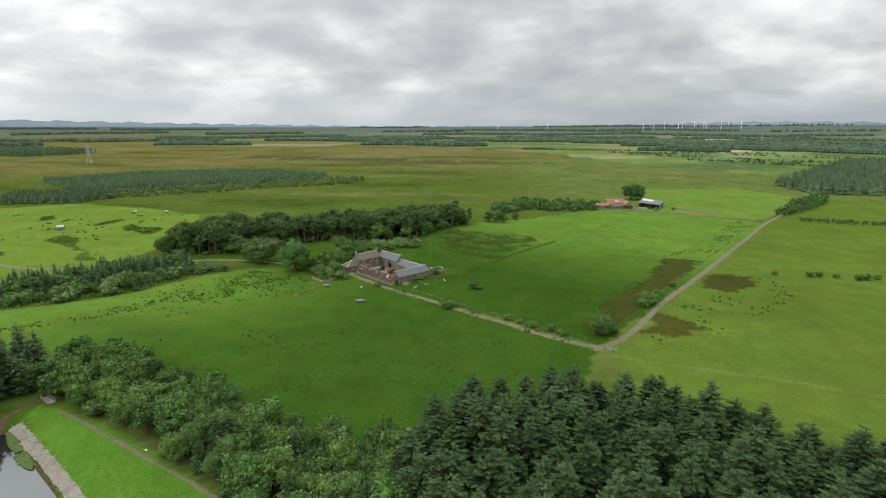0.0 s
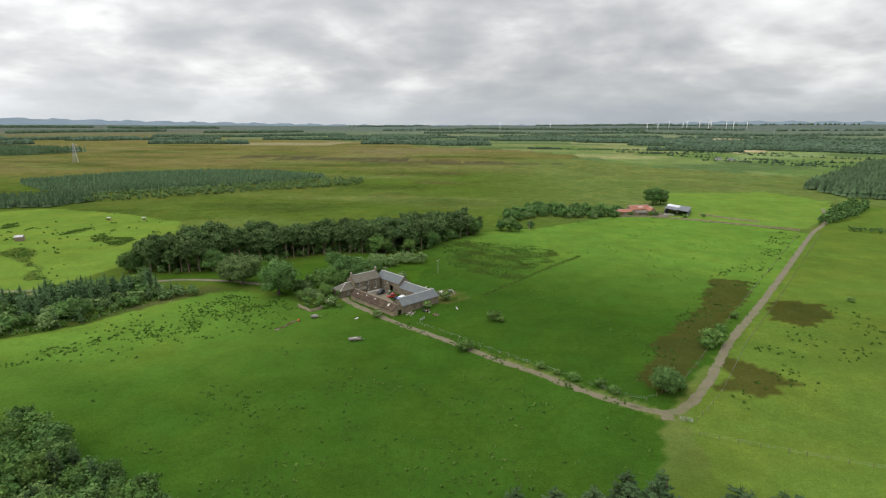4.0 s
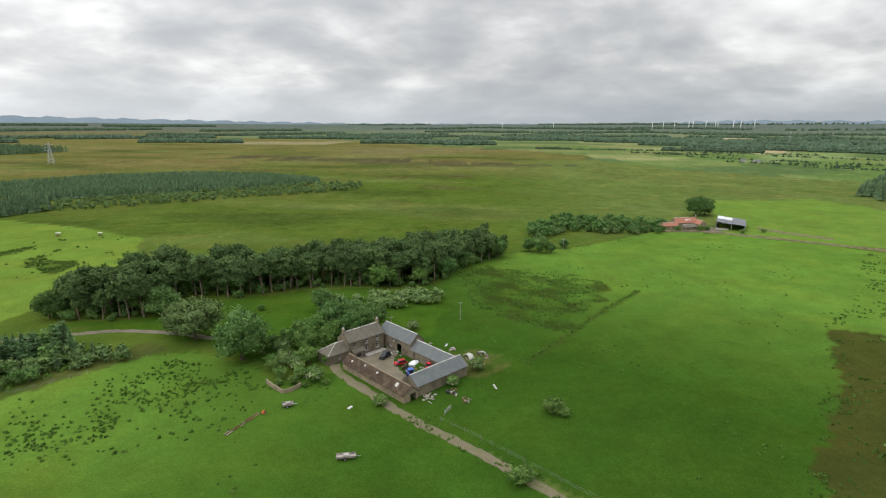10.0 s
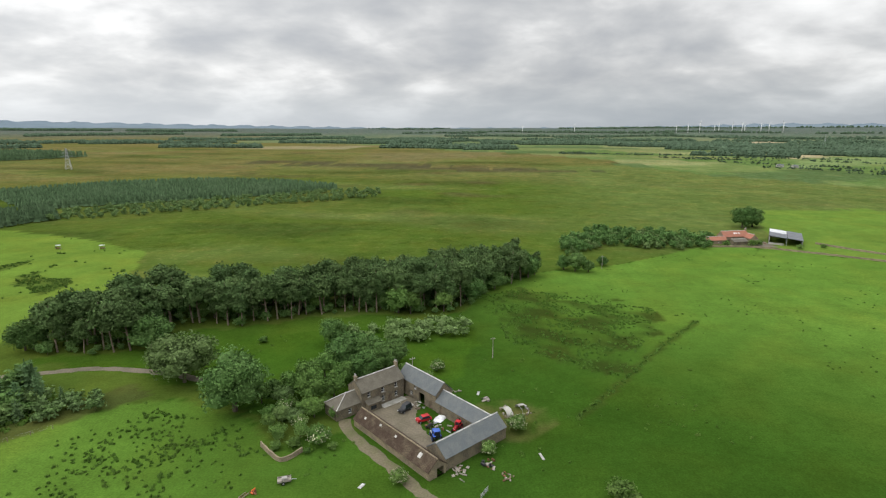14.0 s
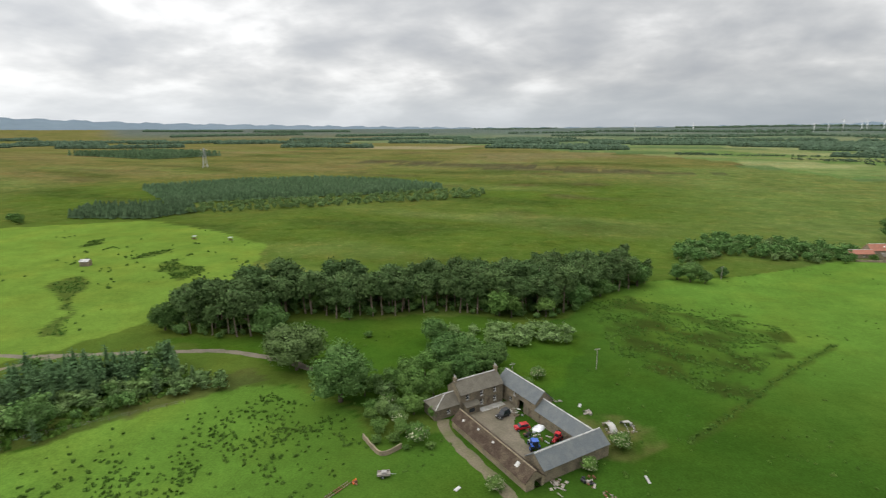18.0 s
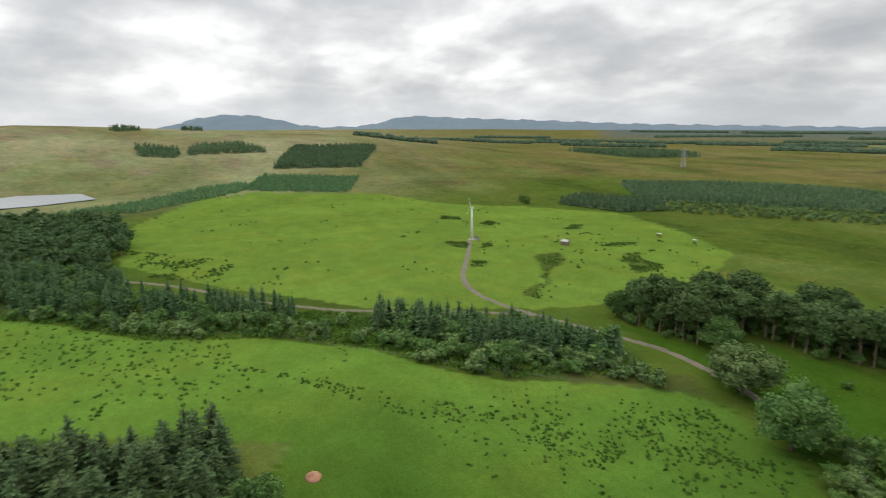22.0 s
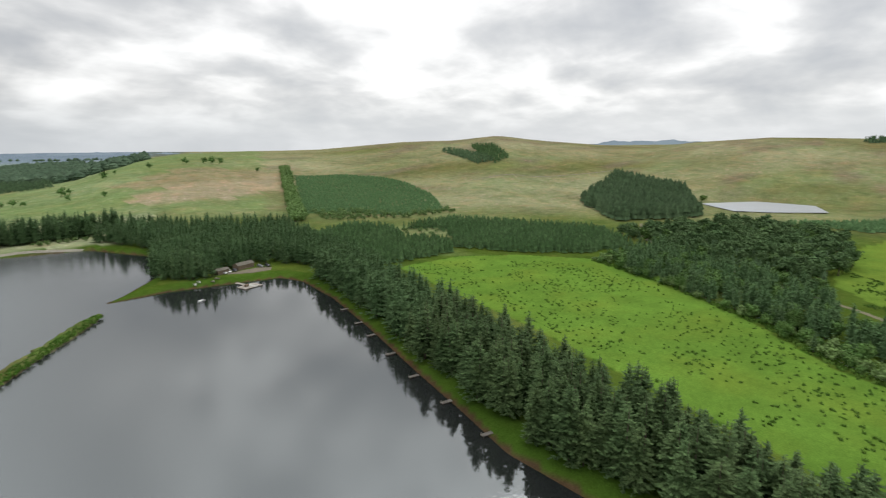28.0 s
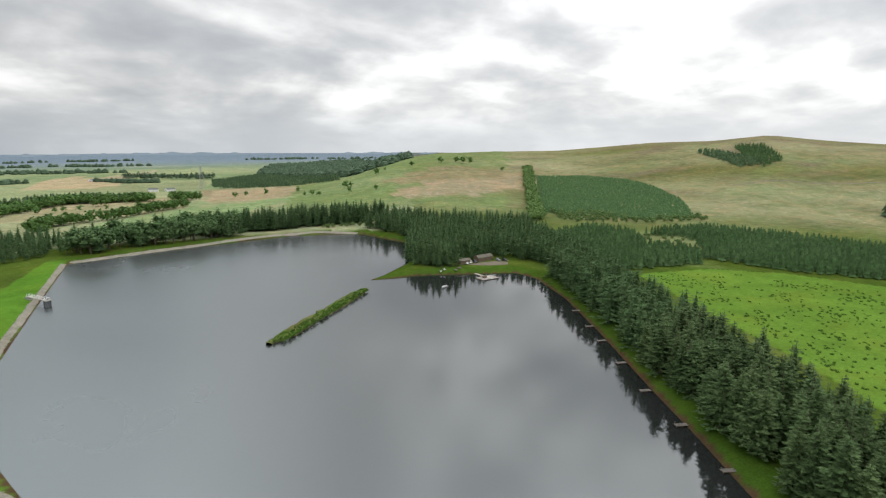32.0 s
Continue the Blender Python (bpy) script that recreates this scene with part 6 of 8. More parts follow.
def chimney(parent, x, y, z0, z1, w=0.55, d=1.0):
    c = new("chimney"); c.parent = parent
    bm = bmesh.new(); box(bm, x - w / 2, y - d / 2, z0, x + w / 2, y + d / 2, z1, 0.03); box(bm, x - w / 2 - 0.07, y - d / 2 - 0.07, z1 - 0.2, x + w / 2 + 0.07, y + d / 2 + 0.07, z1 - 0.05)
    part("stack", bm, M_STONE2, c)
    for k in (-1, 1):
        bm = bmesh.new(); cyl(bm, 0.14, 0.11, (x, y + k * d * 0.25, z1 - 0.05), (x, y + k * d * 0.25, z1 + 0.55), 8)
        part("chimney_pot", bm, M_RIDGE, c)


def skylight(parent, x, y, z, slope, m=M_RIDGE, w=0.7, h=0.9, ydir=False):
    """A pale rooflight lying in the slope; slope: degrees about y."""
    bm = bmesh.new(); box(bm, -h / 2, -w / 2, 0.0, h / 2, w / 2, 0.09)
    o = part("rooflight", bm, m, parent)
    o.matrix_basis = Matrix.Translation((x, y, z)) @ (Matrix.Rotation(radians(slope), 4, "X") if ydir else Matrix.Rotation(radians(slope), 4, "Y"))


shed = building("cart_shed", "long low stone cart shed with a mossy dark tiled roof", "shed", FARM, 0, 0, 4.4, 26.8, 1.95, 3.75, "y", M_STONE2, M_TILE,
                [("s", 2.0, 3.8, 0.0, 1.9, "open"), ("e", 7, 9.5, 0, 1.85, "open"), ("e", 13, 15.5, 0, 1.85, "open"), ("e", 19, 21.5, 0, 1.85, "open")], over=0.3)
k = math.degrees(math.atan2(1.8, 2.2))
for yy, xx in ((4.2, 1.2), (12.6, 1.4), (18.2, 1.5), (23.5, 1.0)):
    skylight(shed, xx, yy, 1.95 + 1.8 * xx / 2.2 + 0.2, -k, w=0.9 if yy < 5 else 0.6, h=1.1 if yy < 5 else 0.5)
building("stone_barn", "single-storey stone barn with a smooth grey slate roof", "barn", FARM, 4.42, 0.3, 22.4, 5.9, 2.8, 4.9, "x", M_STONE, M_SLATE,
         [("n", 8.0, 9.0, 0, 2.1, "door"), ("n", 14.5, 15.4, 0.9, 1.9, "window")], over=0.2)
for o in shed.children:
    if o.name.startswith("ridge_tiles"):
        o.data.materials[0] = M_STONE2
byre = building("stone_byre", "low stone byre with grey slates facing the yard", "barn", FARM, 18.1, 3.1, 23.0, 19.0, 2.8, 4.9, "y", M_STONE, M_SLATE,
         [("w", 7.6, 8.6, 0, 2.1, "door"), ("w", 10.5, 11.4, 0.9, 1.9, "window"), ("w", 16.6, 17.6, 0, 2.1, "door")], ends=(False, True), over=0.2)
building("granary", "taller stone granary with grey slates and arched cart doors", "barn", FARM, 18.2, 19.02, 23.4, 34.0, 4.2, 6.6, "y", M_STONE, M_SLATE,
         [("w", 20.4, 21.4, 0, 2.1, "door"), ("w", 23.4, 25.6, 0, 2.7, "open"), ("w", 28.0, 29.0, 0.9, 2.0, "window"), ("w", 26.6, 27.4, 2.9, 3.7, "window")], over=0.2)
house = building("farmhouse", "two-storey stone farmhouse with brown-grey slates and two chimneys", "house", FARM, 4.6, 30.6, 17.3, 36.4, 5.0, 7.3, "x", M_STONE, M_HOUSESLATE,
                 [("s", 6.3, 7.2, 3.3, 4.6, "window"), ("s", 10.4, 11.3, 3.3, 4.6, "window"), ("s", 14.4, 15.3, 3.3, 4.6, "window"), ("s", 10.4, 11.3, 0.9, 2.3, "window"),
                  ("s", 14.4, 15.3, 0.9, 2.3, "window"), ("s", 12.4, 13.4, 0.0, 2.1, "door"), ("n", 7, 7.9, 3.3, 4.6, "window"), ("n", 14, 14.9, 3.3, 4.6, "window")])
chimney(house, 4.9, 33.5, 6.6, 8.4); chimney(house, 17.0, 33.5, 6.6, 8.6)
# lean-to porch against the house front
bm = bmesh.new(); box(bm, 5.6, 29.2, -0.2, 9.4, 30.6, 2.0); part("porch_wall", bm, M_STONE, house)
bm = bmesh.new(); slab(bm, (5.4, 29.0, 2.05), (9.6, 29.0, 2.05), (9.6, 30.6, 2.7), (5.4, 30.6, 2.7), 0.1); part("porch_roof", bm, M_HOUSESLATE, house)
bm = bmesh.new(); box(bm, 6.3, 29.16, 0.6, 7.9, 29.24, 1.6); part("porch_window", bm, M_GLASS, house)
building("house_annex", "low stone annex with a hipped slate roof and pale hips", "house", FARM @ Matrix.Translation((4.6, 31.0, 0)) @ Matrix.Rotation(radians(90), 4, "Z"), 0, 0, 5.2, 6.8, 2.7, 4.7, "y", M_STONE, M_HOUSESLATE,
         [("w", 1.0, 1.9, 0, 2.0, "door"), ("w", 2.6, 3.5, 0.9, 2.0, "window")], hips=(0, 4.4), ends=(True, True))


def farm_sheet(name, pts, z, mat, label):
    bm = bmesh.new()
    rng = R(len(name))
    c = smooth_line(list(pts) + [pts[0]], 0.6)[:-1] + rng.normal(0, 0.14, (len(smooth_line(list(pts) + [pts[0]], 0.6)) - 1, 2))
    bm.faces.new([bm.verts.new(FARM @ Vector((x, y, z))) for x, y in c])
    bmesh.ops.triangulate(bm, faces=bm.faces)
    bmesh.ops.recalc_face_normals(bm, faces=bm.faces)
    if sum(f.normal.z for f in bm.faces) < 0:
        bmesh.ops.reverse_faces(bm, faces=bm.faces)
    return tagged(part(name, bm, mat), label, "yard", kind="structure")


farm_sheet("pavement_yard", ((4.6, 30.0), (17.6, 30.0), (17.4, 25), (13.6, 21.0), (11.5, 17), (10.2, 12), (9.0, 8.4), (4.8, 9.0), (4.6, 16)), 0.07, M_YARD, "worn gravel yard inside the steading")
bm = bmesh.new(); box(bm, 9.8, 28.6, -0.1, 16.8, 30.55, 0.14, 0.03)
o = part("pavement_house_slab", bm, M_CONCRETE); o.matrix_basis = FARM
tagged(o, "pale paved strip before the farmhouse door", "paving", kind="structure")


# ---- vehicles and yard things ----
def wheel(parent, x, y, r, w, hub=M_STEEL):
    o = new("wheel"); o.parent = parent
    bm = bmesh.new(); cyl(bm, r, r, (x, y - w / 2, r), (x, y + w / 2, r), 18)
    bmesh.ops.bevel(bm, geom=[e for e in bm.edges if len(e.link_faces) == 2 and e.calc_face_angle() > 1.0], offset=w * 0.2, segments=2, affect="EDGES")
    part("tyre", bm, M_RUBBER, o)
    bm = bmesh.new(); cyl(bm, r * 0.55, r * 0.55, (x, y - w / 2 - 0.01, r), (x, y + w / 2 + 0.01, r), 14)
    part("rim", bm, hub, o)


def tapered(bm, x0, x1, w0, z0, X0, X1, w1, z1):
    """A body with a smaller top than base."""
    v = [bm.verts.new(p) for p in ((x0, -w0, z0), (x1, -w0, z0), (x1, w0, z0), (x0, w0, z0), (X0, -w1, z1), (X1, -w1, z1), (X1, w1, z1), (X0, w1, z1))]
    for f in ((3, 2, 1, 0), (4, 5, 6, 7), (0, 1, 5, 4), (1, 2, 6, 5), (2, 3, 7, 6), (3, 0, 4, 7)):
        bm.faces.new([v[i] for i in f])


def tractor(label, m, paint, s=1.0):
    e = thing("tractor", label, "tractor", m @ Matrix.Scale(s, 4))
    bm = bmesh.new(); tapered(bm, 0.2, 2.1, 0.42, 0.75, 0.2, 1.95, 0.36, 1.55); bmesh.ops.bevel(bm, geom=bm.edges[:], offset=0.06, segments=2, affect="EDGES"); part("bonnet", bm, paint, e)
    bm = bmesh.new(); box(bm, -1.1, -0.4, 0.55, 2.0, 0.4, 0.8, 0.04); part("chassis", bm, M_BLACK, e)
    bm = bmesh.new(); tapered(bm, -1.15, 0.25, 0.70, 1.0, -1.05, 0.05, 0.62, 2.35); part("cab_glass", bm, M_GLASS, e)
    bm = bmesh.new()
    for y in (-1, 1):
        cyl(bm, 0.05, 0.05, (-1.17, 0.72 * y, 1.0), (-1.07, 0.64 * y, 2.38), 6); cyl(bm, 0.05, 0.05, (0.27, 0.72 * y, 1.0), (0.07, 0.64 * y, 2.38), 6)
    part("cab_frame", bm, paint, e)
    bm = bmesh.new(); box(bm, -1.25, -0.75, 2.35, 0.2, 0.75, 2.52, 0.06); part("cab_roof", bm, paint, e)
    for y in (-1, 1):
        bm = bmesh.new(); box(bm, -1.55, 0.55 * y - 0.2, 1.42, -0.1, 0.55 * y + 0.35 * y + 0.02, 1.55, 0.05); part("mudguard", bm, paint, e)
        wheel(e, -0.8, 0.92 * y, 0.75, 0.42, paint); wheel(e, 1.65, 0.8 * y, 0.48, 0.3, paint)
        bm = bmesh.new(); cyl(bm, 0.09, 0.09, (2.0, 0.25 * y, 1.25), (2.08, 0.25 * y, 1.25), 10); part("headlight", bm, M_WHITE, e)
    bm = bmesh.new(); cyl(bm, 0.05, 0.05, (1.2, 0.3, 1.5), (1.2, 0.3, 2.3), 8); part("exhaust", bm, M_RUST, e)
    return e


def car(name, label, m, paint, L=4.0, W=0.82, H=1.5, cabin=(-1.5, 1.0)):
    e = thing(name, label, "car", m)
    bm = bmesh.new(); tapered(bm, -L / 2, L / 2, W, 0.35, -L / 2 + 0.05, L / 2 - 0.1, W - 0.04, 0.92); bmesh.ops.bevel(bm, geom=bm.edges[:], offset=0.08, segments=2, affect="EDGES"); part("body", bm, paint, e)
    a, b = cabin
    bm = bmesh.new(); tapered(bm, a, b, W - 0.05, 0.9, a + 0.25, b - 0.55, W - 0.2, H - 0.05); part("glasshouse", bm, M_GLASS, e)
    bm = bmesh.new(); box(bm, a + 0.22, -W + 0.18, H - 0.07, b - 0.52, W - 0.18, H, 0.03); part("roof", bm, paint, e)
    for x in (-L * 0.31, L * 0.31):
        for y in (-1, 1):
            wheel(e, x, y * (W - 0.06), 0.32, 0.2)
    for y in (-1, 1):
        bm = bmesh.new(); box(bm, L / 2 - 0.1, y * 0.55 - 0.14, 0.62, L / 2 - 0.02, y * 0.55 + 0.14, 0.78, 0.02); part("headlight", bm, M_WHITE, e)
        bm = bmesh.new(); box(bm, -L / 2, y * 0.6 - 0.1, 0.62, -L / 2 + 0.06, y * 0.6 + 0.1, 0.8, 0.02); part("tail_light", bm, M_RED, e)
    return e


def at_farm(x, y, turn=0.0, z=0.06):
    return FARM @ Matrix.Translation((x, y, z)) @ Matrix.Rotation(radians(turn), 4, "Z")


tractor("blue tractor with a glazed cab parked on the yard grass", at_farm(10.5, 10.2, 65), M_BLUE)
tractor("small red tractor parked beside the byre wall", at_farm(16.6, 9.8, 200), M_RED, 0.8)
car("car", "small red car parked in the steading yard", at_farm(13.2, 17.7, 165), M_RED, 3.7, 0.8, 1.45)
car("off_roader", "black boxy off-road car parked near the house", at_farm(12.8, 24.3, 190), M_BLACK, 3.9, 0.82, 1.85, (-1.7, 0.8))


def quad(label, m, paint):
    e = thing("quad_bike", label, "quad bike", m)
    bm = bmesh.new(); box(bm, -0.8, -0.3, 0.5, 0.8, 0.3, 0.8, 0.08); part("body", bm, paint, e)
    bm = bmesh.new(); box(bm, -0.7, -0.22, 0.8, 0.15, 0.22, 0.92, 0.05); part("seat", bm, M_RUBBER, e)
    bm = bmesh.new(); cyl(bm, 0.03, 0.03, (0.4, -0.4, 1.1), (0.4, 0.4, 1.1), 6); cyl(bm, 0.04, 0.04, (0.4, 0, 0.7), (0.4, 0, 1.1), 6); part("handlebar", bm, M_BLACK, e)
    for x in (-0.6, 0.6):
        for y in (-1, 1):
            wheel(e, x, 0.45 * y, 0.3, 0.24)


quad("dark green quad bike parked in the yard", at_farm(12.5, 14.7, 20), M_BLACK)


def tarpaulin():
    rng = R(3)
    bm = bmesh.new()
    bmesh.ops.create_grid(bm, x_segments=8, y_segments=6, size=1.0)
    for v in bm.verts:
        v.co = Vector((v.co.x * 1.7, v.co.y * 1.1, 0.22 + 0.14 * math.sin(v.co.x * 3 + v.co.y * 2) + rng.uniform(-0.04, 0.04) - 0.16 * (abs(v.co.x) > 0.95 or abs(v.co.y) > 0.95)))
    o = part("tarpaulin", bm, M_TARP, smooth=True)
    o.modifiers.new("thickness", "SOLIDIFY").thickness = 0.03
    o.matrix_basis = at_farm(16.7, 15.9, 20, 0.05)
    tagged(o, "crumpled white sheeting lying on the yard grass", "tarpaulin")


tarpaulin()


def heap(name, label, category, m, rng, count, size, mats, spread, flat=0.4):
    """A heap of odd pieces."""
    e = thing(name, label, category, m)
    for i in range(count):
        bm = bmesh.new()
        l, w, h = size * rng.uniform(0.4, 1.6), size * rng.uniform(0.1, 0.6), size * rng.uniform(0.06, 0.4) * flat / 0.4
        box(bm, -l / 2, -w / 2, 0, l / 2, w / 2, h, 0.02)
        for v in bm.verts:
            v.co += Vector(rng.uniform(-0.06, 0.06, 3) * size)
        o = part("piece", bm, mats[i % len(mats)], e)
        o.matrix_basis = Matrix.Translation((*rng.normal(0, spread, 2), rng.uniform(0, 0.15) * size)) @ Matrix.Rotation(rng.uniform(0, 6.28), 4, "Z") @ Matrix.Rotation(rng.uniform(-0.2, 0.2), 4, "X")
    return e


heap("scrap_heap", "scattered scrap metal and timber on the yard grass", "scrap", at_farm(14.0, 13.4), R(8), 12, 1.0, [M_STEEL, M_TIMBER, M_RUST], 1.1)
heap("timber_heap", "loose planks lying by the barn gable", "timber", at_farm(6.4, -1.6), R(9), 18, 1.1, [M_TIMBER, M_DOOR, M_TIMBER], 1.0, 0.15)
heap("garden_clutter", "pots and odd boxes along the granary wall", "clutter", at_farm(16.0, 24.5), R(10), 16, 0.7, [M_RIDGE, M_DOOR, M_TIMBER, M_STEEL], 1.3)
heap("old_implement", "rusty dark farm implement in the grass", "implement", at_farm(12.6, -4.2), R(11), 18, 0.8, [M_RUST, M_BLACK, M_TIMBER], 0.7, 0.6)
heap("implement_heap", "half-buried rusty machinery near the barn", "implement", at_farm(12.0, -9.0), R(12), 12, 0.7, [M_RUST, M_TIMBER, M_DOOR], 0.7, 0.4)
def collapsed_pen():
    """A low ruined pen with hoops and torn pale sheeting over one end."""
    rng = R(13)
    e = thing("ruined_pen", "low ruined stone pen with bent hoops and torn pale sheeting", "ruin", at_farm(32.6, 6.6, -22, 0.0))
    for x0, y0, x1, y1, n in ((-3.2, -2.0, 3.2, -2.3, 13), (3.2, -2.3, 3.4, 2.1, 9), (3.4, 2.1, -3.0, 2.2, 13), (-3.0, 2.2, -3.2, -2.0, 8)):
        for i in range(n):
            k = (i + 0.5) / n
            if rng.random() < 0.25:
                continue
            bm = bmesh.new()
            l, w, h = rng.uniform(0.3, 0.6), rng.uniform(0.25, 0.4), rng.uniform(0.2, 0.65)
            box(bm, -l / 2, -w / 2, -0.1, l / 2, w / 2, h, 0.05)
            for v in bm.verts:
                v.co += Vector(rng.uniform(-0.05, 0.05, 3))
            o = part("stone", bm, (M_PITCH, M_STONE2, M_CONCRETE)[i % 3], e)
            o.matrix_basis = Matrix.Translation((x0 + (x1 - x0) * k + rng.uniform(-0.2, 0.2), y0 + (y1 - y0) * k + rng.uniform(-0.2, 0.2), 0)) @ Matrix.Rotation(rng.uniform(0, 3.1), 4, "Z")
    for x in (-2.8, -1.4, 1.2, 2.7):
        bm = bmesh.new()
        arc = [(x + 0.15 * math.sin(3 * t), -1.9 * math.cos(t), 1.25 * math.sin(t)) for t in np.linspace(0, math.pi, 9)]
        for p0, p1 in zip(arc, arc[1:]):
            cyl(bm, 0.04, 0.04, p0, p1, 5)
        part("hoop", bm, M_STEEL, e)
    for x0, x1, t0, t1 in ((-2.9, -1.3, 0.0, 2.5), (1.1, 2.8, 1.5, 3.1)):
        bm = bmesh.new()
        rows = []
        for t in np.linspace(t0, t1, 7):
            rows.append([bm.verts.new((x0 + (x1 - x0) * k / 4 + rng.uniform(-0.06, 0.06), -1.95 * math.cos(t) + rng.uniform(-0.06, 0.06), 1.3 * math.sin(t) + 0.02 + rng.uniform(-0.07, 0.05))) for k in range(5)])
        for A, B in zip(rows, rows[1:]):
            for k in range(4):
                bm.faces.new((A[k], A[k + 1], B[k + 1], B[k]))
        bmesh.ops.recalc_face_normals(bm, faces=bm.faces)
        o = part("sheeting", bm, M_CONCRETE, e, smooth=True)
        o.modifiers.new("thickness", "SOLIDIFY").thickness = 0.02


collapsed_pen()
heap("log_pile", "small heap of grey logs behind the byre", "logs", at_farm(31.5, 15.0), R(15), 10, 0.9, [M_TIMBER, M_BARK], 0.6, 0.6)
heap("stone_heap", "small heap of field stones behind the barn", "stones", at_farm(29.0, 23.0), R(17), 8, 0.6, [M_PITCH], 0.5, 0.8)


def blossom_bush(x, y, s, seed, label):
    e = BUSH.plant(x, y, s, seed, seed, label)
    rng = R(seed + 200)
    V, F = [], []
    for _ in range(130):
        n = rng.normal(size=3); n /= np.linalg.norm(n); n[2] = abs(n[2]) * 0.9
        p = np.array([0, 0, 1.45]) + n * np.array([2.0, 2.0, 1.45]) * rng.uniform(0.88, 1.08)
        w = rng.uniform(0.06, 0.13)
        b = len(V)
        u = np.cross(n, (0.3, 0.5, 0.8)); u /= np.linalg.norm(u); v = np.cross(n, u)
        V += [p - u * w, p - v * w, p + u * w, p + v * w]
        F += [(b, b + 1, b + 2), (b, b + 2, b + 3)]
    o = mesh_object("blossom", V, F, [M_BLOSSOM], e)
    o["label"] = "flat heads of creamy elder blossom"


for i, (x, y, s) in enumerate(((-50.8, 230.0, 1.35), (-31.8, 218.2, 0.95), (-14.3, 228.4, 0.95), (-7.6, 238.0, 1.25), (-27.3, 267.2, 1.1), (-63.0, 244.5, 1.1), (-57.0, 236.5, 1.0))):
    blossom_bush(x, y, s, i + 3, "elder bush in creamy flower beside the steading")
SYCAMORE.plant(-75.0, 243.0, 1.45, 0.5, 0, "large round dark-green sycamore in the pasture corner", 1.12)
BIG_WILLOW.plant(-95.0, 257.0, 1.7, 1.0, 0, "large pale grey-green willow beside the track", 1.15)
BIG_WILLOW.plant(-103.0, 262.5, 1.2, 2.0, 1, "pale grey-green willow behind the larger one", 1.0)
SYCAMORE.plant(50.5, 164.5, 0.66, 2.0, 1, "broad dark thorn bush at the bend of the track", 1.3)
for i, (x, y, s, k) in enumerate(((-57.5, 248, 1.0, BROAD), (-52.5, 250.5, 0.8, BROAD), (-60.5, 255, 0.9, BROAD), (-55, 241, 0.6, BROAD), (-64.5, 247, 0.6, WILLOW), (-70, 247, 0.6, BROAD), (-58.5, 238, 0.45, WILLOW), (-64, 236, 0.4, BROAD), (-47, 262, 0.8, DARK), (-40, 272, 0.8, DARK), (-58, 262, 0.8, BROAD), (-52, 273, 0.9, DARK), (-63.5, 251, 0.8, BROAD), (-68.5, 251.5, 0.42, DARK), (-52, 258, 0.75, BROAD), (-55, 268, 0.95, DARK), (-47.5, 270, 0.9, DARK), (-42.5, 267.5, 0.75, DARK),
                                  (-61.5, 286, 0.85, DARK), (-66, 254, 0.5, SPRUCE_MID), (-50, 240.5, 0.35, BROAD), (-55.5, 232.5, 0.4, BROAD), (-60, 231, 0.35, BROAD), (-62, 239, 0.5, WILLOW),
                                  (32, 379, 0.95, DARK), (27, 381, 0.7, DARK), (38, 378, 0.6, DARK), (47.5, 390, 0.55, DARK), (168, 500, 1.45, SYCAMORE), (176, 503, 1.35, SYCAMORE), (-28, 318, 0.9, BROAD), (-25, 330, 0.8, BROAD))):
    k.plant(x, y, s, i * 1.3, i, "leafy tree in the shelter of the steading" if y < 290 else "dark-green tree standing in the field", 1.1)
for i, (x, y, s) in enumerate(((55.0, 166.5, 0.8), (77.5, 196, 1.7), (74, 193, 1.1), (-1.5, 189.5, 1.1), (0.5, 191, 0.8), (9.5, 215.5, 1.2), (12, 214, 0.7), (85, 207, 0.9), (96, 220, 0.8), (20, 177.5, 0.7), (28, 170.5, 0.75), (34, 167, 0.8), (24, 174, 0.5), (37, 163.5, 0.7),
                               (-53, 233, 0.8), (-56, 229, 0.75), (-59.5, 227.8, 0.6), (-61, 233, 0.9), (-66, 241, 0.9), (-61.5, 245.5, 0.8), (-47.5, 228.5, 0.5), (-52.5, 226.8, 0.4), (-70, 251, 0.9), (-58, 243.5, 1.0), (-54, 246.5, 0.9), (-36, 266, 0.9), (-44, 259, 0.9),
                               (-84, 285, 0.7), (151, 239, 0.7), (165, 236, 0.9), (169, 235.5, 0.8), (176, 234, 0.75), (183, 230, 0.9), (187, 231, 1.0), (193, 232, 0.8),
                               (-422, 436, 2.2), (-412, 430, 1.8), (-430, 440, 1.9), (-641, -26, 2.0), (130, 440, 1.1), (146, 441, 1.2), (150, 443, 1.0), (168, 434, 0.9), (183, 437, 0.8), (-30, 262, 0.8))):
    BUSH.plant(x, y, s, i * 2.1, i, "dark scrubby bush beside the track" if y < 260 else "dark leafy bush in the field", 1.15)


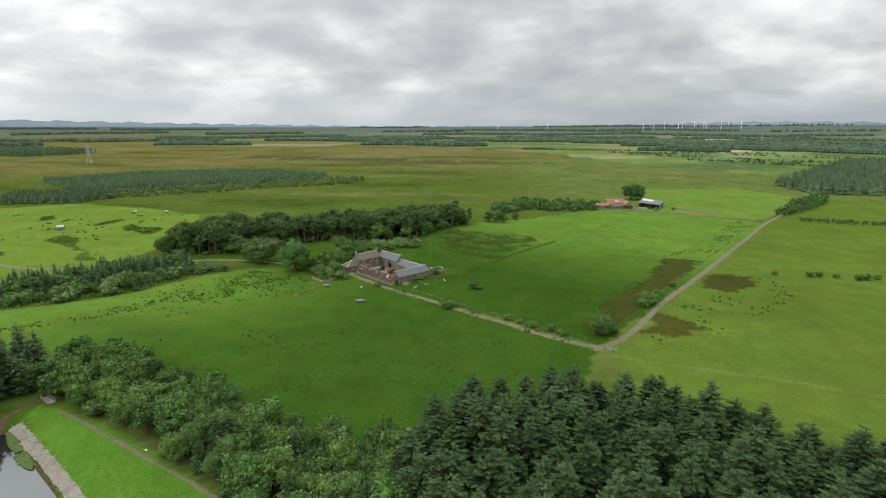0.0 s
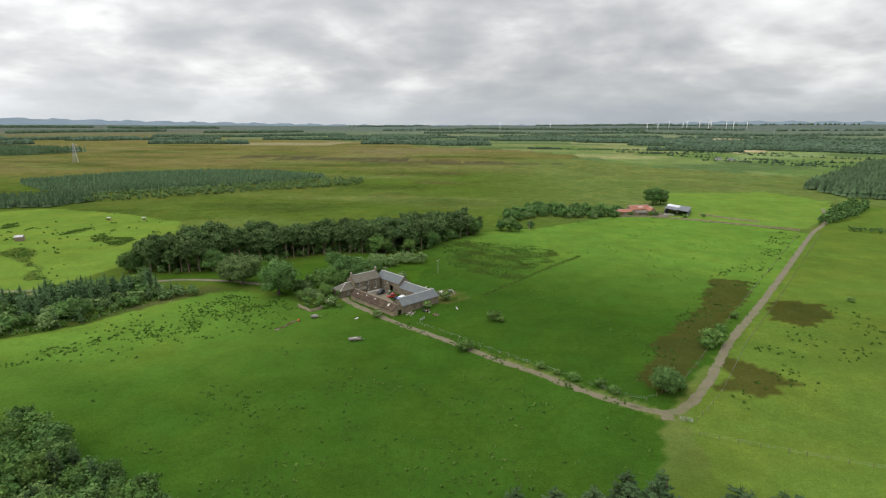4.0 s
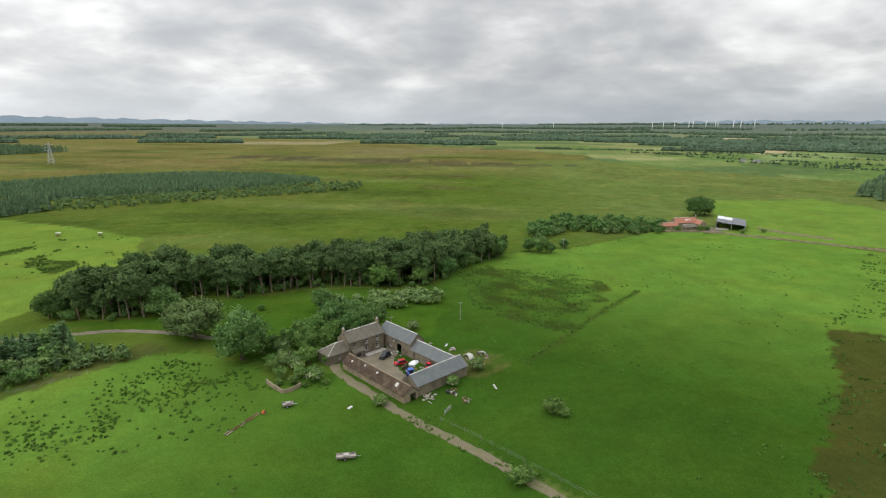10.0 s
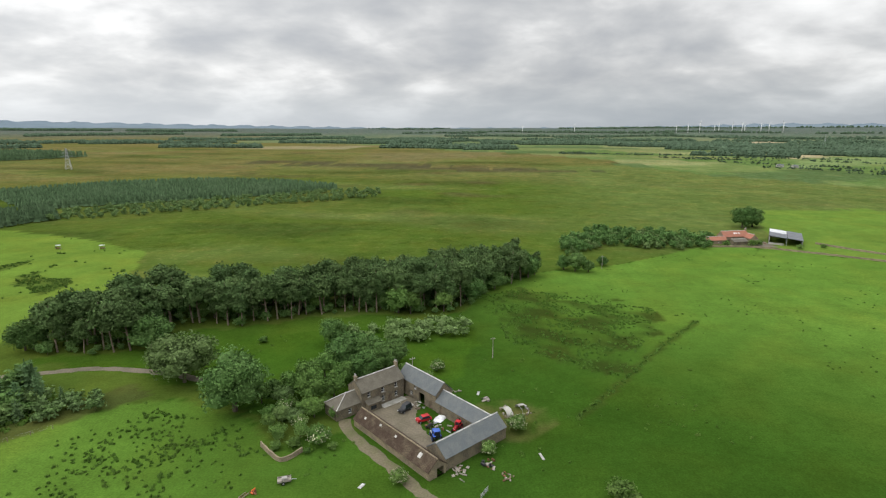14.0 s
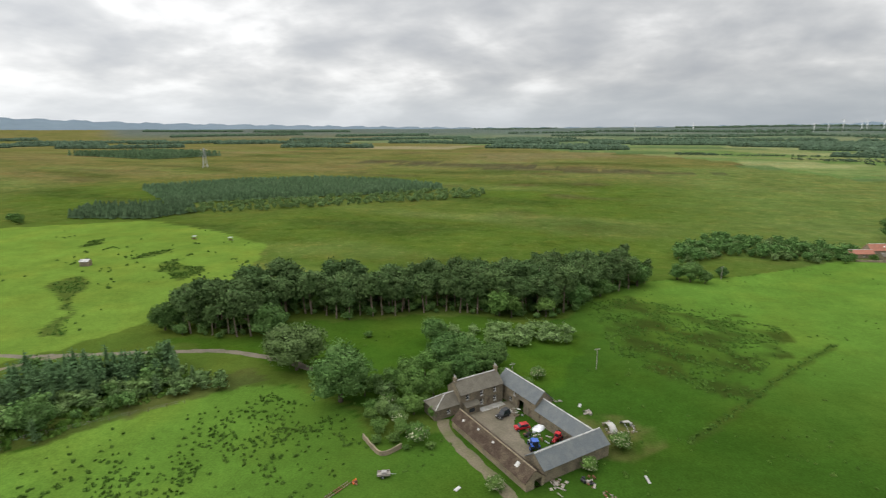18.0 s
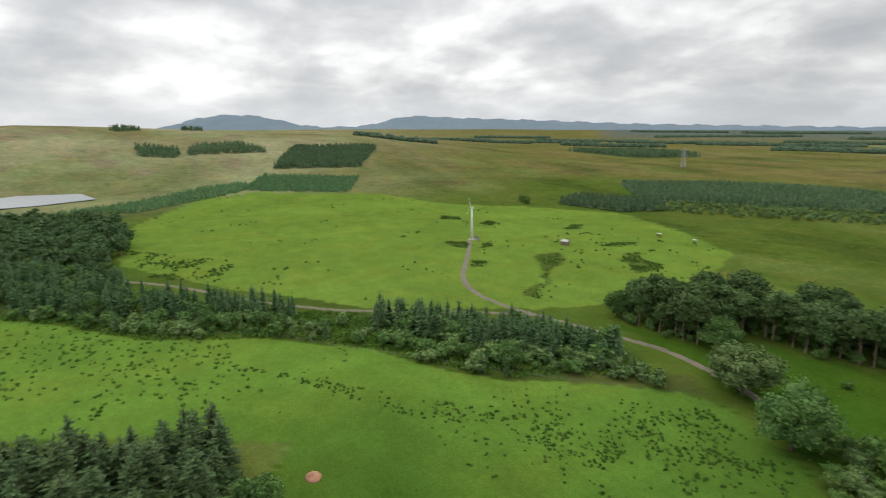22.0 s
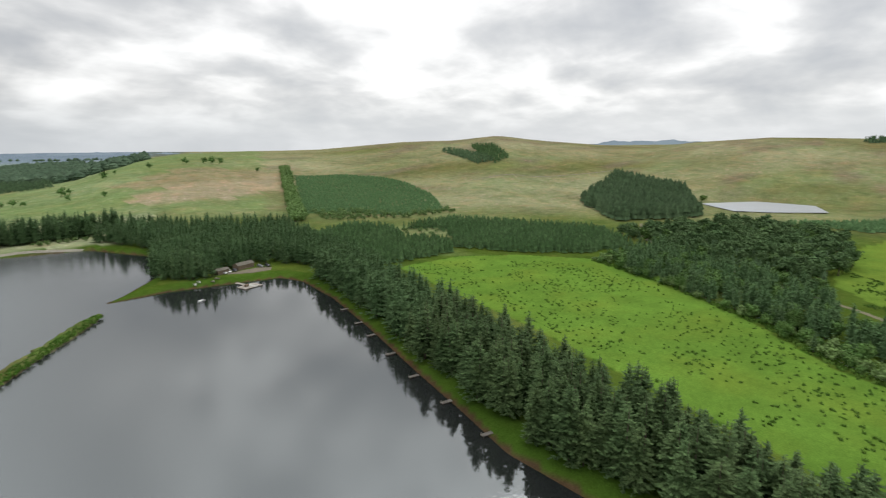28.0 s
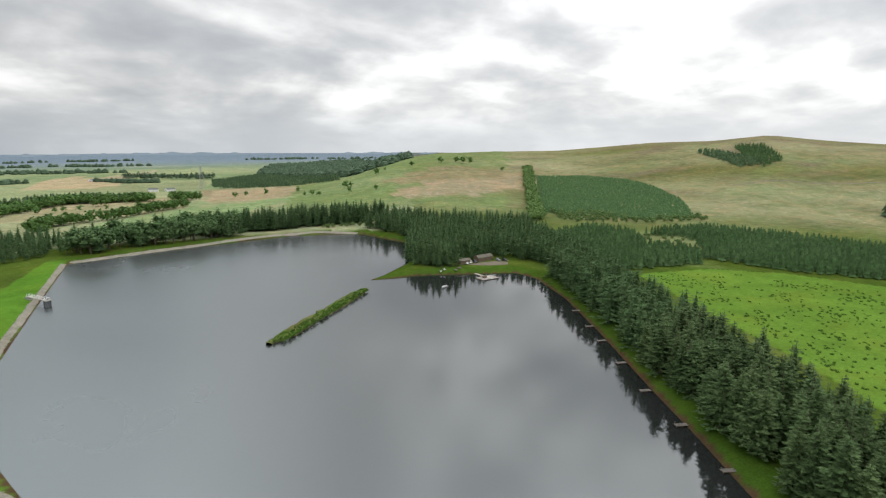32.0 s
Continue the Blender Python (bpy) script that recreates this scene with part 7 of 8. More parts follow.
# ---- wind turbine, huts, poles ----
def turbine(name, label, m, tower, blade, turn, r0=0.75, r1=0.42, parts=True):
    e = thing(name, label, "wind turbine", m, "far wind turbines" if not parts else "")
    bm = bmesh.new(); cyl(bm, r0, r1, (0, 0, -1), (0, 0, tower), 16); part("tower", bm, M_WHITE, e, smooth=True)
    k = blade / 6
    bm = bmesh.new(); box(bm, -1.0 * k, -0.35 * k, tower, 0.9 * k, 0.35 * k, tower + 0.75 * k, 0.12 * k); part("nacelle", bm, M_WHITE, e)
    bm = bmesh.new(); cyl(bm, 0.35 * k, 0.12 * k, (0.9 * k, 0, tower + 0.38 * k), (1.5 * k, 0, tower + 0.38 * k), 12); part("hub", bm, M_WHITE, e, smooth=True)
    for i in range(3):
        a = radians(turn + 120 * i)
        bm = bmesh.new()
        d = Vector((0, math.sin(a), math.cos(a))); q = Vector((0.35, math.cos(a), -math.sin(a))).normalized()
        o = Vector((1.2 * k, 0, tower + 0.38 * k))
        rows = []
        for s, w in ((0.04, 0.10), (0.18, 0.30), (0.5, 0.20), (0.85, 0.11), (1.0, 0.03)):
            c = o + d * blade * s
            rows.append([bm.verts.new(c + q * w * k * 1.2), bm.verts.new(c + Vector((0.07 * k * (1 - s) + 0.01, 0, 0))), bm.verts.new(c - q * w * k * 0.6), bm.verts.new(c - Vector((0.07 * k * (1 - s) + 0.01, 0, 0)))])
        for A, B in zip(rows, rows[1:]):
            for j in range(4):
                bm.faces.new((A[j], A[(j + 1) % 4], B[(j + 1) % 4], B[j]))
        bm.faces.new(rows[-1]); bm.faces.new(rows[0][::-1])
        bmesh.ops.recalc_face_normals(bm, faces=bm.faces)
        part("blade", bm, M_WHITE, e)
    return e


def on_land(x, y, turn=0.0, dz=0.0):
    return Matrix.Translation((x, y, h1(x, y) + dz)) @ Matrix.Rotation(radians(turn), 4, "Z")


wt = turbine("wind_turbine", "small white three-bladed wind turbine at the end of the track", on_land(-301, 303, -150), 19.5, 6.2, 12)
bm = bmesh.new(); cyl(bm, 2.6, 2.4, (0, 0, -0.5), (0, 0, 0.15), 20); part("foundation", bm, M_CONCRETE, wt)
for i, (az, hub) in enumerate(((5.3, 40), (10.5, 44), (20.0, 36), (21.0, 42), (22.0, 56), (23.25, 42), (23.6, 46), (24.7, 44), (25.5, 48), (25.7, 42), (27.0, 46), (27.6, 47), (28.7, 52))):
    x, y = -17.2 + 3500 * math.sin(radians(az)), 117.8 + 3500 * math.cos(radians(az))
    turbine("wind_turbine", "far white wind turbine on the skyline", on_land(x, y, 240 + 15 * (i % 3)), hub, 17, 37 * i, 1.9, 1.2, False)


def pylon(m, h, label):
    e = thing("pylon", label, "pylon", m)
    bm = bmesh.new()
    def w(z):
        return 3.2 * (1 - z / h) ** 1.2 + 0.55
    zs = [h * k / 7 for k in range(8)]
    for sx, sy in ((1, 1), (1, -1), (-1, -1), (-1, 1)):
        for z0, z1 in zip(zs, zs[1:]):
            cyl(bm, 0.16, 0.16, (sx * w(z0), sy * w(z0), z0 - (1 if z0 == 0 else 0)), (sx * w(z1), sy * w(z1), z1), 4)
    for z0, z1 in zip(zs, zs[1:]):
        for s in (1, -1):
            cyl(bm, 0.1, 0.1, (-w(z0), s * w(z0), z0), (w(z1), s * w(z1), z1), 4); cyl(bm, 0.1, 0.1, (w(z0), s * w(z0), z0), (-w(z1), s * w(z1), z1), 4)
            cyl(bm, 0.1, 0.1, (s * w(z0), -w(z0), z0), (s * w(z1), w(z1), z1), 4)
    part("lattice", bm, M_STEEL, e)
    for z, l in ((0.62, 7), (0.76, 6), (0.9, 5)):
        bm = bmesh.new()
        for s in (-1, 1):
            cyl(bm, 0.15, 0.08, (0, 0, h * z + 0.8), (s * l, 0, h * z), 4); cyl(bm, 0.12, 0.08, (0, 0, h * z - 0.6), (s * l, 0, h * z), 4)
            cyl(bm, 0.08, 0.08, (s * l, 0, h * z), (s * l, 0, h * z - 1.8), 4)
        part("cross_arm", bm, M_STEEL, e)


pylon(on_land(-583, 865, 25), 30, "grey lattice power pylon on the moor")
pylon(on_land(-44, -900, 60), 42, "grey lattice power pylon beyond the reservoir")
pylon(on_land(900, 1600, 60), 40, "far grey lattice power pylon")


def pole(x, y, h, label, cross=True):
    e = thing("utility_pole", label, "pole", on_land(x, y, 30))
    bm = bmesh.new(); cyl(bm, 0.13, 0.09, (0, 0, -0.6), (0, 0, h), 8); part("pole", bm, M_TIMBER, e)
    if cross:
        bm = bmesh.new(); box(bm, -0.8, -0.06, h - 0.5, 0.8, 0.06, h - 0.36); part("crossarm", bm, M_TIMBER, e)
        for k in (-0.7, 0.7):
            bm = bmesh.new(); cyl(bm, 0.05, 0.04, (k, 0, h - 0.36), (k, 0, h - 0.16), 6); part("insulator", bm, M_WHITE, e)


pole(-11.4, 277, 6.5, "wooden electricity pole in the pasture behind the steading")
pole(-33.5, 259.5, 7.5, "thin wooden pole behind the granary")
pole(46, 385, 6.5, "wooden electricity pole beside field trees")


def field_hut(name, label, x, y, turn, l, w, h, wallm, roofm, category="hut"):
    e = thing(name, label, category, on_land(x, y, turn))
    bm = bmesh.new(); box(bm, -l / 2, -w / 2, -0.2, l / 2, w / 2, h, 0.03); part("wall", bm, wallm, e)
    for s in (-1, 1):
        bm = bmesh.new(); slab(bm, (-l / 2 - 0.2, s * (w / 2 + 0.2), h - 0.1), (l / 2 + 0.2, s * (w / 2 + 0.2), h - 0.1), (l / 2 + 0.2, 0, h + w * 0.28), (-l / 2 - 0.2, 0, h + w * 0.28), 0.08); part("roof", bm, roofm, e)
    bm = bmesh.new(); prism(bm, (-l / 2, -w / 2, h), (-l / 2, w / 2, h), (-l / 2, 0, h + w * 0.26), (1, 0, 0), l); part("gable", bm, wallm, e)
    bm = bmesh.new(); box(bm, l / 2, -0.45, 0, l / 2 + 0.05, 0.45, min(h, 2.0)); part("door", bm, M_DOOR, e)
    return e


field_hut("field_hut", "small pinkish stone field hut on the pasture", -259, 342, 20, 4.2, 3.4, 2.4, M_STONE2, M_RIDGE)
field_hut("transformer_box", "small grey equipment cabin at the turbine foot", -296.5, 304, 40, 2.4, 1.8, 2.0, M_CONCRETE, M_SHEETDARK, "cabin")


def feeder(x, y, label):
    e = thing("hay_feeder", label, "feeder", on_land(x, y, 15))
    bm = bmesh.new(); box(bm, -1.3, -0.9, 2.2, 1.3, 0.9, 2.35, 0.04); part("canopy", bm, M_SHEETPALE, e)
    for sx in (-1.1, 1.1):
        for sy in (-0.75, 0.75):
            bm = bmesh.new(); cyl(bm, 0.05, 0.05, (sx, sy, -0.1), (sx, sy, 2.2), 6); part("post", bm, M_STEEL, e)
    bm = bmesh.new(); box(bm, -1.0, -0.6, 0.5, 1.0, 0.6, 1.0, 0.05); part("trough", bm, M_RUST, e)


feeder(-225, 413, "roofed sheep feeder with a pale canopy on the pasture")
feeder(-249, 411, "second roofed sheep feeder on the pasture")


def trailer(x, y, turn, label, mat, l=2.6, w=1.5):
    e = thing("trailer", label, "trailer", on_land(x, y, turn))
    bm = bmesh.new(); box(bm, -l / 2, -w / 2, 0.5, l / 2, w / 2, 0.62, 0.02); part("bed", bm, mat, e)
    for s in (-1, 1):
        bm = bmesh.new(); box(bm, -l / 2, s * w / 2 - 0.03, 0.62, l / 2, s * w / 2 + 0.03, 0.95, 0.01); part("side_board", bm, mat, e)
        wheel(e, -0.2, s * (w / 2 + 0.12), 0.34, 0.2)
    bm = bmesh.new(); cyl(bm, 0.05, 0.05, (l / 2, 0, 0.5), (l / 2 + 1.1, 0, 0.35), 6); part("drawbar", bm, M_STEEL, e)
    bm = bmesh.new(); box(bm, -0.5, -0.45, 0.63, 0.6, 0.4, 1.15, 0.1); part("load", bm, M_LOAD, e)


trailer(-54.0, 217.0, 20, "small farm trailer carrying a pale load in the pasture", M_TIMBER)
trailer(-36.0, 196.5, 10, "long grey feed trailer in the pasture", M_TIMBER, 4.0, 1.4)
heap("orange_implement", "small orange farm implement lying in the grass", "implement", on_land(-59, 213.8), R(31), 6, 0.6, [M_ORANGE, M_RUST], 0.25, 0.9)


def harrow():
    """A gang of long bars and tines left lying in a line."""
    e = thing("harrow", "long rusty gang of harrow bars lying in the grass", "implement", on_land(-62.2, 208.4, 66))
    rng = R(32)
    for i in range(5):
        x = -4.6 + 2.1 * i
        for y in (-0.35, 0.35):
            bm = bmesh.new(); box(bm, x, y - 0.06 + rng.uniform(-0.1, 0.1), 0.12, x + 1.9, y + 0.06, 0.24, 0.02); part("bar", bm, M_RUST if i % 2 else M_TIMBER, e)
        for k in range(4):
            bm = bmesh.new(); box(bm, x + 0.2 + 0.45 * k, -0.55, 0.05, x + 0.28 + 0.45 * k, 0.55 + rng.uniform(0, 0.2), 0.14); part("tine_bar", bm, M_RUST, e)


harrow()
for x, y, a in ((-15.4, 215.2, 60), (49.5, 150, 160)):
    e = thing("field_gate", "pale metal field gate standing by the track", "gate", on_land(x, y, a), "field gates")
    for z in (0.3, 0.6, 0.85, 1.1):
        bm = bmesh.new(); cyl(bm, 0.04, 0.04, (-1.4, 0, z), (1.4, 0, z), 6); part("rail", bm, M_STEEL, e)
    for k in (-1.4, 0, 1.4):
        bm = bmesh.new(); box(bm, k - 0.06, -0.05, -0.2, k + 0.06, 0.05, 1.25, 0.01); part("post", bm, M_TIMBER, e)


for x, y, l, w, a in ((-10.7, 7.5, 1.5, 0.7, 20), (22.8, -9.4, 2.4, 0.5, 60), (32.3, 18.7, 1.7, 0.6, 35)):
    bm = bmesh.new(); box(bm, -l / 2, -w / 2, -0.05, l / 2, w / 2, 0.12, 0.03)
    o = part("stone_slab", bm, M_RIDGE); o.matrix_basis = at_farm(x, y, a)
    tagged(o, "pale stone slab lying flat in the grass", "slab", "stone slabs")


def mound(name, label, x, y, r, h, mat):
    bm = bmesh.new()
    bmesh.ops.create_icosphere(bm, subdivisions=3, radius=1.0)
    rng = R(int(abs(x)))
    for v in bm.verts:
        v.co = Vector((v.co.x * r, v.co.y * r * 0.85, max(v.co.z, -0.1) * h)) * (1 + 0.08 * noise.noise(v.co * 2.5))
    o = part(name, bm, mat, smooth=True)
    o.matrix_basis = on_land(x, y)
    tagged(o, label, "earth")


mound("earth_mound", "low mound of bare reddish earth in the pasture", -115.5, 151, 1.9, 0.7, M_EARTH)

# drystone walls
def stone_wall(name, pts, label, h=1.0, w=0.5, mat=None):
    c = smooth_line(pts, 1.0)
    d = np.gradient(c, axis=0); d /= np.linalg.norm(d, axis=1)[:, None]
    nrm = np.column_stack([-d[:, 1], d[:, 0]])
    rng = R(len(pts) + int(abs(pts[0][0])))
    V, F = [], []
    for i, (p, q) in enumerate(zip(c, nrm)):
        z = h1(*p); hh = h * rng.uniform(0.8, 1.1)
        V += [(*(p - q * w / 2), z - 0.2), (*(p - q * w * 0.3), z + hh), (*(p + q * w * 0.3), z + hh * rng.uniform(0.92, 1.05)), (*(p + q * w / 2), z - 0.2)]
        if i:
            b = 4 * i
            F += [(b - 4, b, b + 1, b - 3), (b - 3, b + 1, b + 2, b - 2), (b - 2, b + 2, b + 3, b - 1)]
    n = len(V)
    F += [(0, 1, 2, 3), (n - 1, n - 2, n - 3, n - 4)]
    tagged(mesh_object(name, V, F, [mat or M_STONE2]), label, "wall", kind="structure")


stone_wall("wall_garden", ((-63.1, 228.8), (-57.0, 223.6), (-53.6, 227.2)), "pale rubble garden wall beside the steading", 1.1)
stone_wall("wall_far_field", ((121, 437), (144, 436), (168, 423), (185, 412), (198, 403), (222, 385)), "grey drystone wall along the far pasture", 1.0)
stone_wall("wall_far_farm", ((185, 448), (196, 432), (212, 415)), "pale drystone wall beside the far sheds", 1.1)


def fence(name, pts, label, step=3.2):
    """Posts with two wires."""
    e = thing(name, label, "fence")
    c = smooth_line(pts, step)
    bm0 = bmesh.new(); cyl(bm0, 0.07, 0.06, (0, 0, -0.4), (0, 0, 1.15), 5)
    first = part("post", bm0, M_DOOR, e)
    first.location = (c[0][0], c[0][1], h1(*c[0]))
    for p in c[1:]:
        o = new("post", first.data); o.parent = e
        o.location = (p[0], p[1], h1(*p))
    for z in (0.55, 1.05):
        bm = bmesh.new()
        for a, b in zip(c, c[1:]):
            cyl(bm, 0.008, 0.008, (*a, h1(*a) + z), (*b, h1(*b) + z), 3)
        part("wire", bm, M_STEEL, e)


fence("fence", ((-17, 211), (-8, 203.5), (9, 187.5), (22, 176.5), (40, 161), (47, 162), (62, 176), (84, 206), (117, 249), (165, 310), (216, 376)), "post and wire fence along the lane and farm track", 3.4)
fence("fence", ((52, 150), (66, 166), (90, 199), (124, 241), (172, 302), (226, 371)), "post and wire fence along the eastern side of the lane", 3.6)
fence("fence", ((-113, 233), (-140, 208), (-168, 183), (-196, 158), (-219, 121), (-245, 102), (-275, 60)), "post and wire fence below the shelter belt", 4.0)
fence("fence", ((-100, 137), (-76, 124), (-56, 110), (-40, 100), (-24, 93), (-6, 103)), "old fence along the edge of the mixed wood", 3.6)
fence("fence", ((50, 144), (66, 138), (96, 127), (130, 112)), "post and wire fence beside the plantation", 3.6)


# ---- the red-roofed farm ----
RED = Matrix.Translation((129, 446, h1(135, 450))) @ Matrix.Rotation(radians(14), 4, "Z")
rh = building("red_farmhouse", "stone farmhouse with an orange-red pantile roof", "house", RED, 4, 2, 21, 8, 3.4, 6.2, "x", M_STONE2, M_PANTILE,
              [("s", 6, 6.9, 1, 2.2, "window"), ("s", 10, 10.9, 1, 2.2, "window"), ("s", 14, 15, 0, 2.1, "door"), ("s", 18, 18.9, 1, 2.2, "window")])
chimney(rh, 20.6, 5, 5.4, 7.4)
for xx in (12.0, 13.4, 15.2):
    skylight(rh, xx, 3.5, 3.4 + 2.8 * 0.5 + 0.25, 43, M_TARP, 0.9, 0.7, True)
building("red_outhouse", "low stone outhouse with orange-red pantiles", "house", RED, -9, -1, 4, 3.5, 2.3, 4.0, "x", M_STONE2, M_PANTILE, [("s", -6, -5, 0, 2.0, "door"), ("s", -2, -1.1, 0.9, 1.8, "window")])
building("red_gable_wing", "gabled stone wing with orange-red pantiles", "house", RED, 17.5, -4, 22, 1.95, 3.0, 5.2, "y", M_STONE2, M_PANTILE, [("s", 19, 20, 1, 2.2, "window")], ends=(True, False))
building("roofless_byre", "roofless grey stone byre beside the farmhouse", "barn", RED, 4.5, -6, 14, -1.5, 2.0, 3.2, "x", M_STONE, M_HOUSESLATE, [("s", 8, 9, 0, 1.9, "door")])
SHED = Matrix.Translation((157, 446, h1(160, 458))) @ Matrix.Rotation(radians(-28), 4, "Z")


def open_shed():
    e = thing("cattle_shed", "open-fronted cattle shed with pale and dark roof sheets", "shed", SHED)
    for x0, x1, za, zb, mats in ((0, 9, 5.2, 4.2, (M_SHEETDARK, M_SHEETPALE)), (9.2, 17, 4.4, 3.6, (M_SHEETDARK, M_SHEETDARK))):
        for (y0, y1), mt in zip(((-0.4, 14), (14.05, 26)), mats):
            bm = bmesh.new(); slab(bm, (x0, y0, za), (x1, y0, zb), (x1, y1, zb), (x0, y1, za), 0.12); part("roof_sheet", bm, mt, e)
    for x in (0.2, 8.9, 16.7):
        for y in (0, 8.6, 17.2, 25.6):
            bm = bmesh.new(); box(bm, x - 0.12, y - 0.12, -0.3, x + 0.12, y + 0.12, 4.15 if x < 9 else 3.5, 0.02); part("stanchion", bm, M_STEEL, e)
    for x0, y0, x1, y1 in ((0, 0.2, 0.2, 25.8), (0.2, 25.6, 16.8, 25.8), (16.6, 0.2, 16.8, 25.6)):
        bm = bmesh.new(); box(bm, x0, y0, -0.3, x1, y1, 3.4); part("cladding", bm, M_SHEETDARK if y1 - y0 > 1 and x0 > 1 else M_TIMBER, e)
    bm = bmesh.new(); box(bm, 0.3, -0.1, -0.2, 7.6, 0.1, 1.2); part("feed_barrier", bm, M_CONCRETE, e)


open_shed()
heap("farm_clutter", "pale heaps of farm clutter in the sheep pens", "clutter", on_land(147, 450), R(41), 30, 0.9, [M_CONCRETE, M_TIMBER, M_RUST], 3.4, 0.5)
bm = bmesh.new(); box(bm, 146, 437, -0.4, 158, 466, h1(148, 449) + 0.12); o = part("pavement_far_yard", bm, M_YARD); tagged(o, "bare trodden yard between the far farm and sheds", "yard", kind="structure")
for x, y, nm in ((455, 985, 0), (470, 972, 1)):
    field_hut("far_cottage", "far stone cottage with a grey roof", x, y, 20 * nm, 9, 6, 2.8, M_CONCRETE, M_SLATE, "house")
for x, y, nm in ((30, -880, 0), (5, -872, 1), (160, -1240, 2), (120, -1250, 3)):
    field_hut("far_cottage", "far pale cottage with a grey roof", x, y, 25 * nm, 14, 8, 3.4, M_WHITE, M_SLATE, "house")


# ---- the reservoir's edge ----
DAM = LAKE[17:24]
line = [tuple(p) for p in (offset_polygon(LAKE, 1.9))[17:24]]
tagged(ribbon("trim_dam_pitching", line, 2.7, M_PITCH, 0.05, 5, 0.15, 1.5), "pale stone pitching on the dam's water side", "dam face", kind="structure")
line = [tuple(p) for p in (offset_polygon(LAKE, 1.8))[14:18]]
tagged(ribbon("track_hill", ((-600, -300), (-654, -281), (-677, -244), (-737, -213), (-800, -190)), 3.0, M_YARD, 0.3, 4, 0.4, 4.0), "pale stony track across the western hill", "track", kind="structure")
tagged(ribbon("trim_south_bank", line, 3.4, M_PITCH, 0.05, 4, 0.2, 2.0), "pale stone edge of the southern bank", "dam face", kind="structure")
tagged(ribbon("path_embankment", ((-96, 112.5), (-82, 104.5), (-64, 93.5), (-46, 82.5), (-28, 68), (-6, 48), (20, 22)), 1.3, M_PATH, 0.04, 4, 0.15), "worn footpath along the embankment", "path", kind="structure")


def pitching_stones():
    """Loose set stones that stand proud of the dam face."""
    rng = R(61)
    c = smooth_line(offset_polygon(LAKE, 1.9)[17:24], 0.8)
    V, F = [], []
    for p in c:
        for _ in range(4):
            q = p + rng.normal(0, 0.9, 2)
            if edge_distance(LAKE, q[0], q[1]) > 3.8 or inside(LAKE, q[0], q[1]):
                continue
            s = rng.uniform(0.12, 0.3)
            z = h1(*q) + 0.03
            b = len(V)
            a = rng.uniform(0, 6.28)
            for k in range(4):
                V.append((q[0] + math.cos(a + k * 1.57) * s, q[1] + math.sin(a + k * 1.57) * s * 0.8, z))
            for k in range(4):
                V.append((q[0] + math.cos(a + k * 1.57) * s * 0.7, q[1] + math.sin(a + k * 1.57) * s * 0.6, z + s * rng.uniform(0.25, 0.55)))
            F += [(b + k, b + (k + 1) % 4, b + 4 + (k + 1) % 4, b + 4 + k) for k in range(4)] + [(b + 4, b + 5, b + 6, b + 7)]
    tagged(mesh_object("pitching_stones", V, F, [M_PITCH]), "rough stones of the dam's pitching", "stones", kind="stuff")


pitching_stones()


def jetty(x, y, turn):
    e = thing("fishing_jetty", "short weathered wooden fishing jetty at the water's edge", "jetty", Matrix.Translation((x, y, WATER_Z)) @ Matrix.Rotation(radians(turn), 4, "Z"), "fishing jetties")
    bm0 = bmesh.new(); box(bm0, 0, -0.65, 0.42, 0.22, 0.65, 0.48)
    first = part("plank", bm0, M_JETTY, e)
    first.location = (-1.6, 0, 0)
    for i in range(1, 13):
        o = new("plank", first.data); o.parent = e; o.location = (-1.6 + 0.25 * i, 0, 0)
    for s in (-0.5, 0.5):
        bm = bmesh.new(); box(bm, -1.6, s - 0.06, 0.28, 1.6, s + 0.06, 0.42); part("bearer", bm, M_DOOR, e)
        for xx in (0.0, 1.4):
            bm = bmesh.new(); cyl(bm, 0.08, 0.08, (xx, s, -1.6), (xx, s, 0.5), 6); part("leg", bm, M_DOOR, e)
        bm = bmesh.new(); cyl(bm, 0.04, 0.04, (1.4, s, 0.48), (1.4, s, 1.0), 5); part("rail_post", bm, M_TIMBER, e)


for (x, y), a in zip(((-119.5, 60), (-126, 42), (-132.5, 24), (-140.5, 6), (-148.5, -12), (-155, -26), (-163, -44)), (-20, -18, -16, -14, -14, -14, -12)):
    jetty(x, y, a)


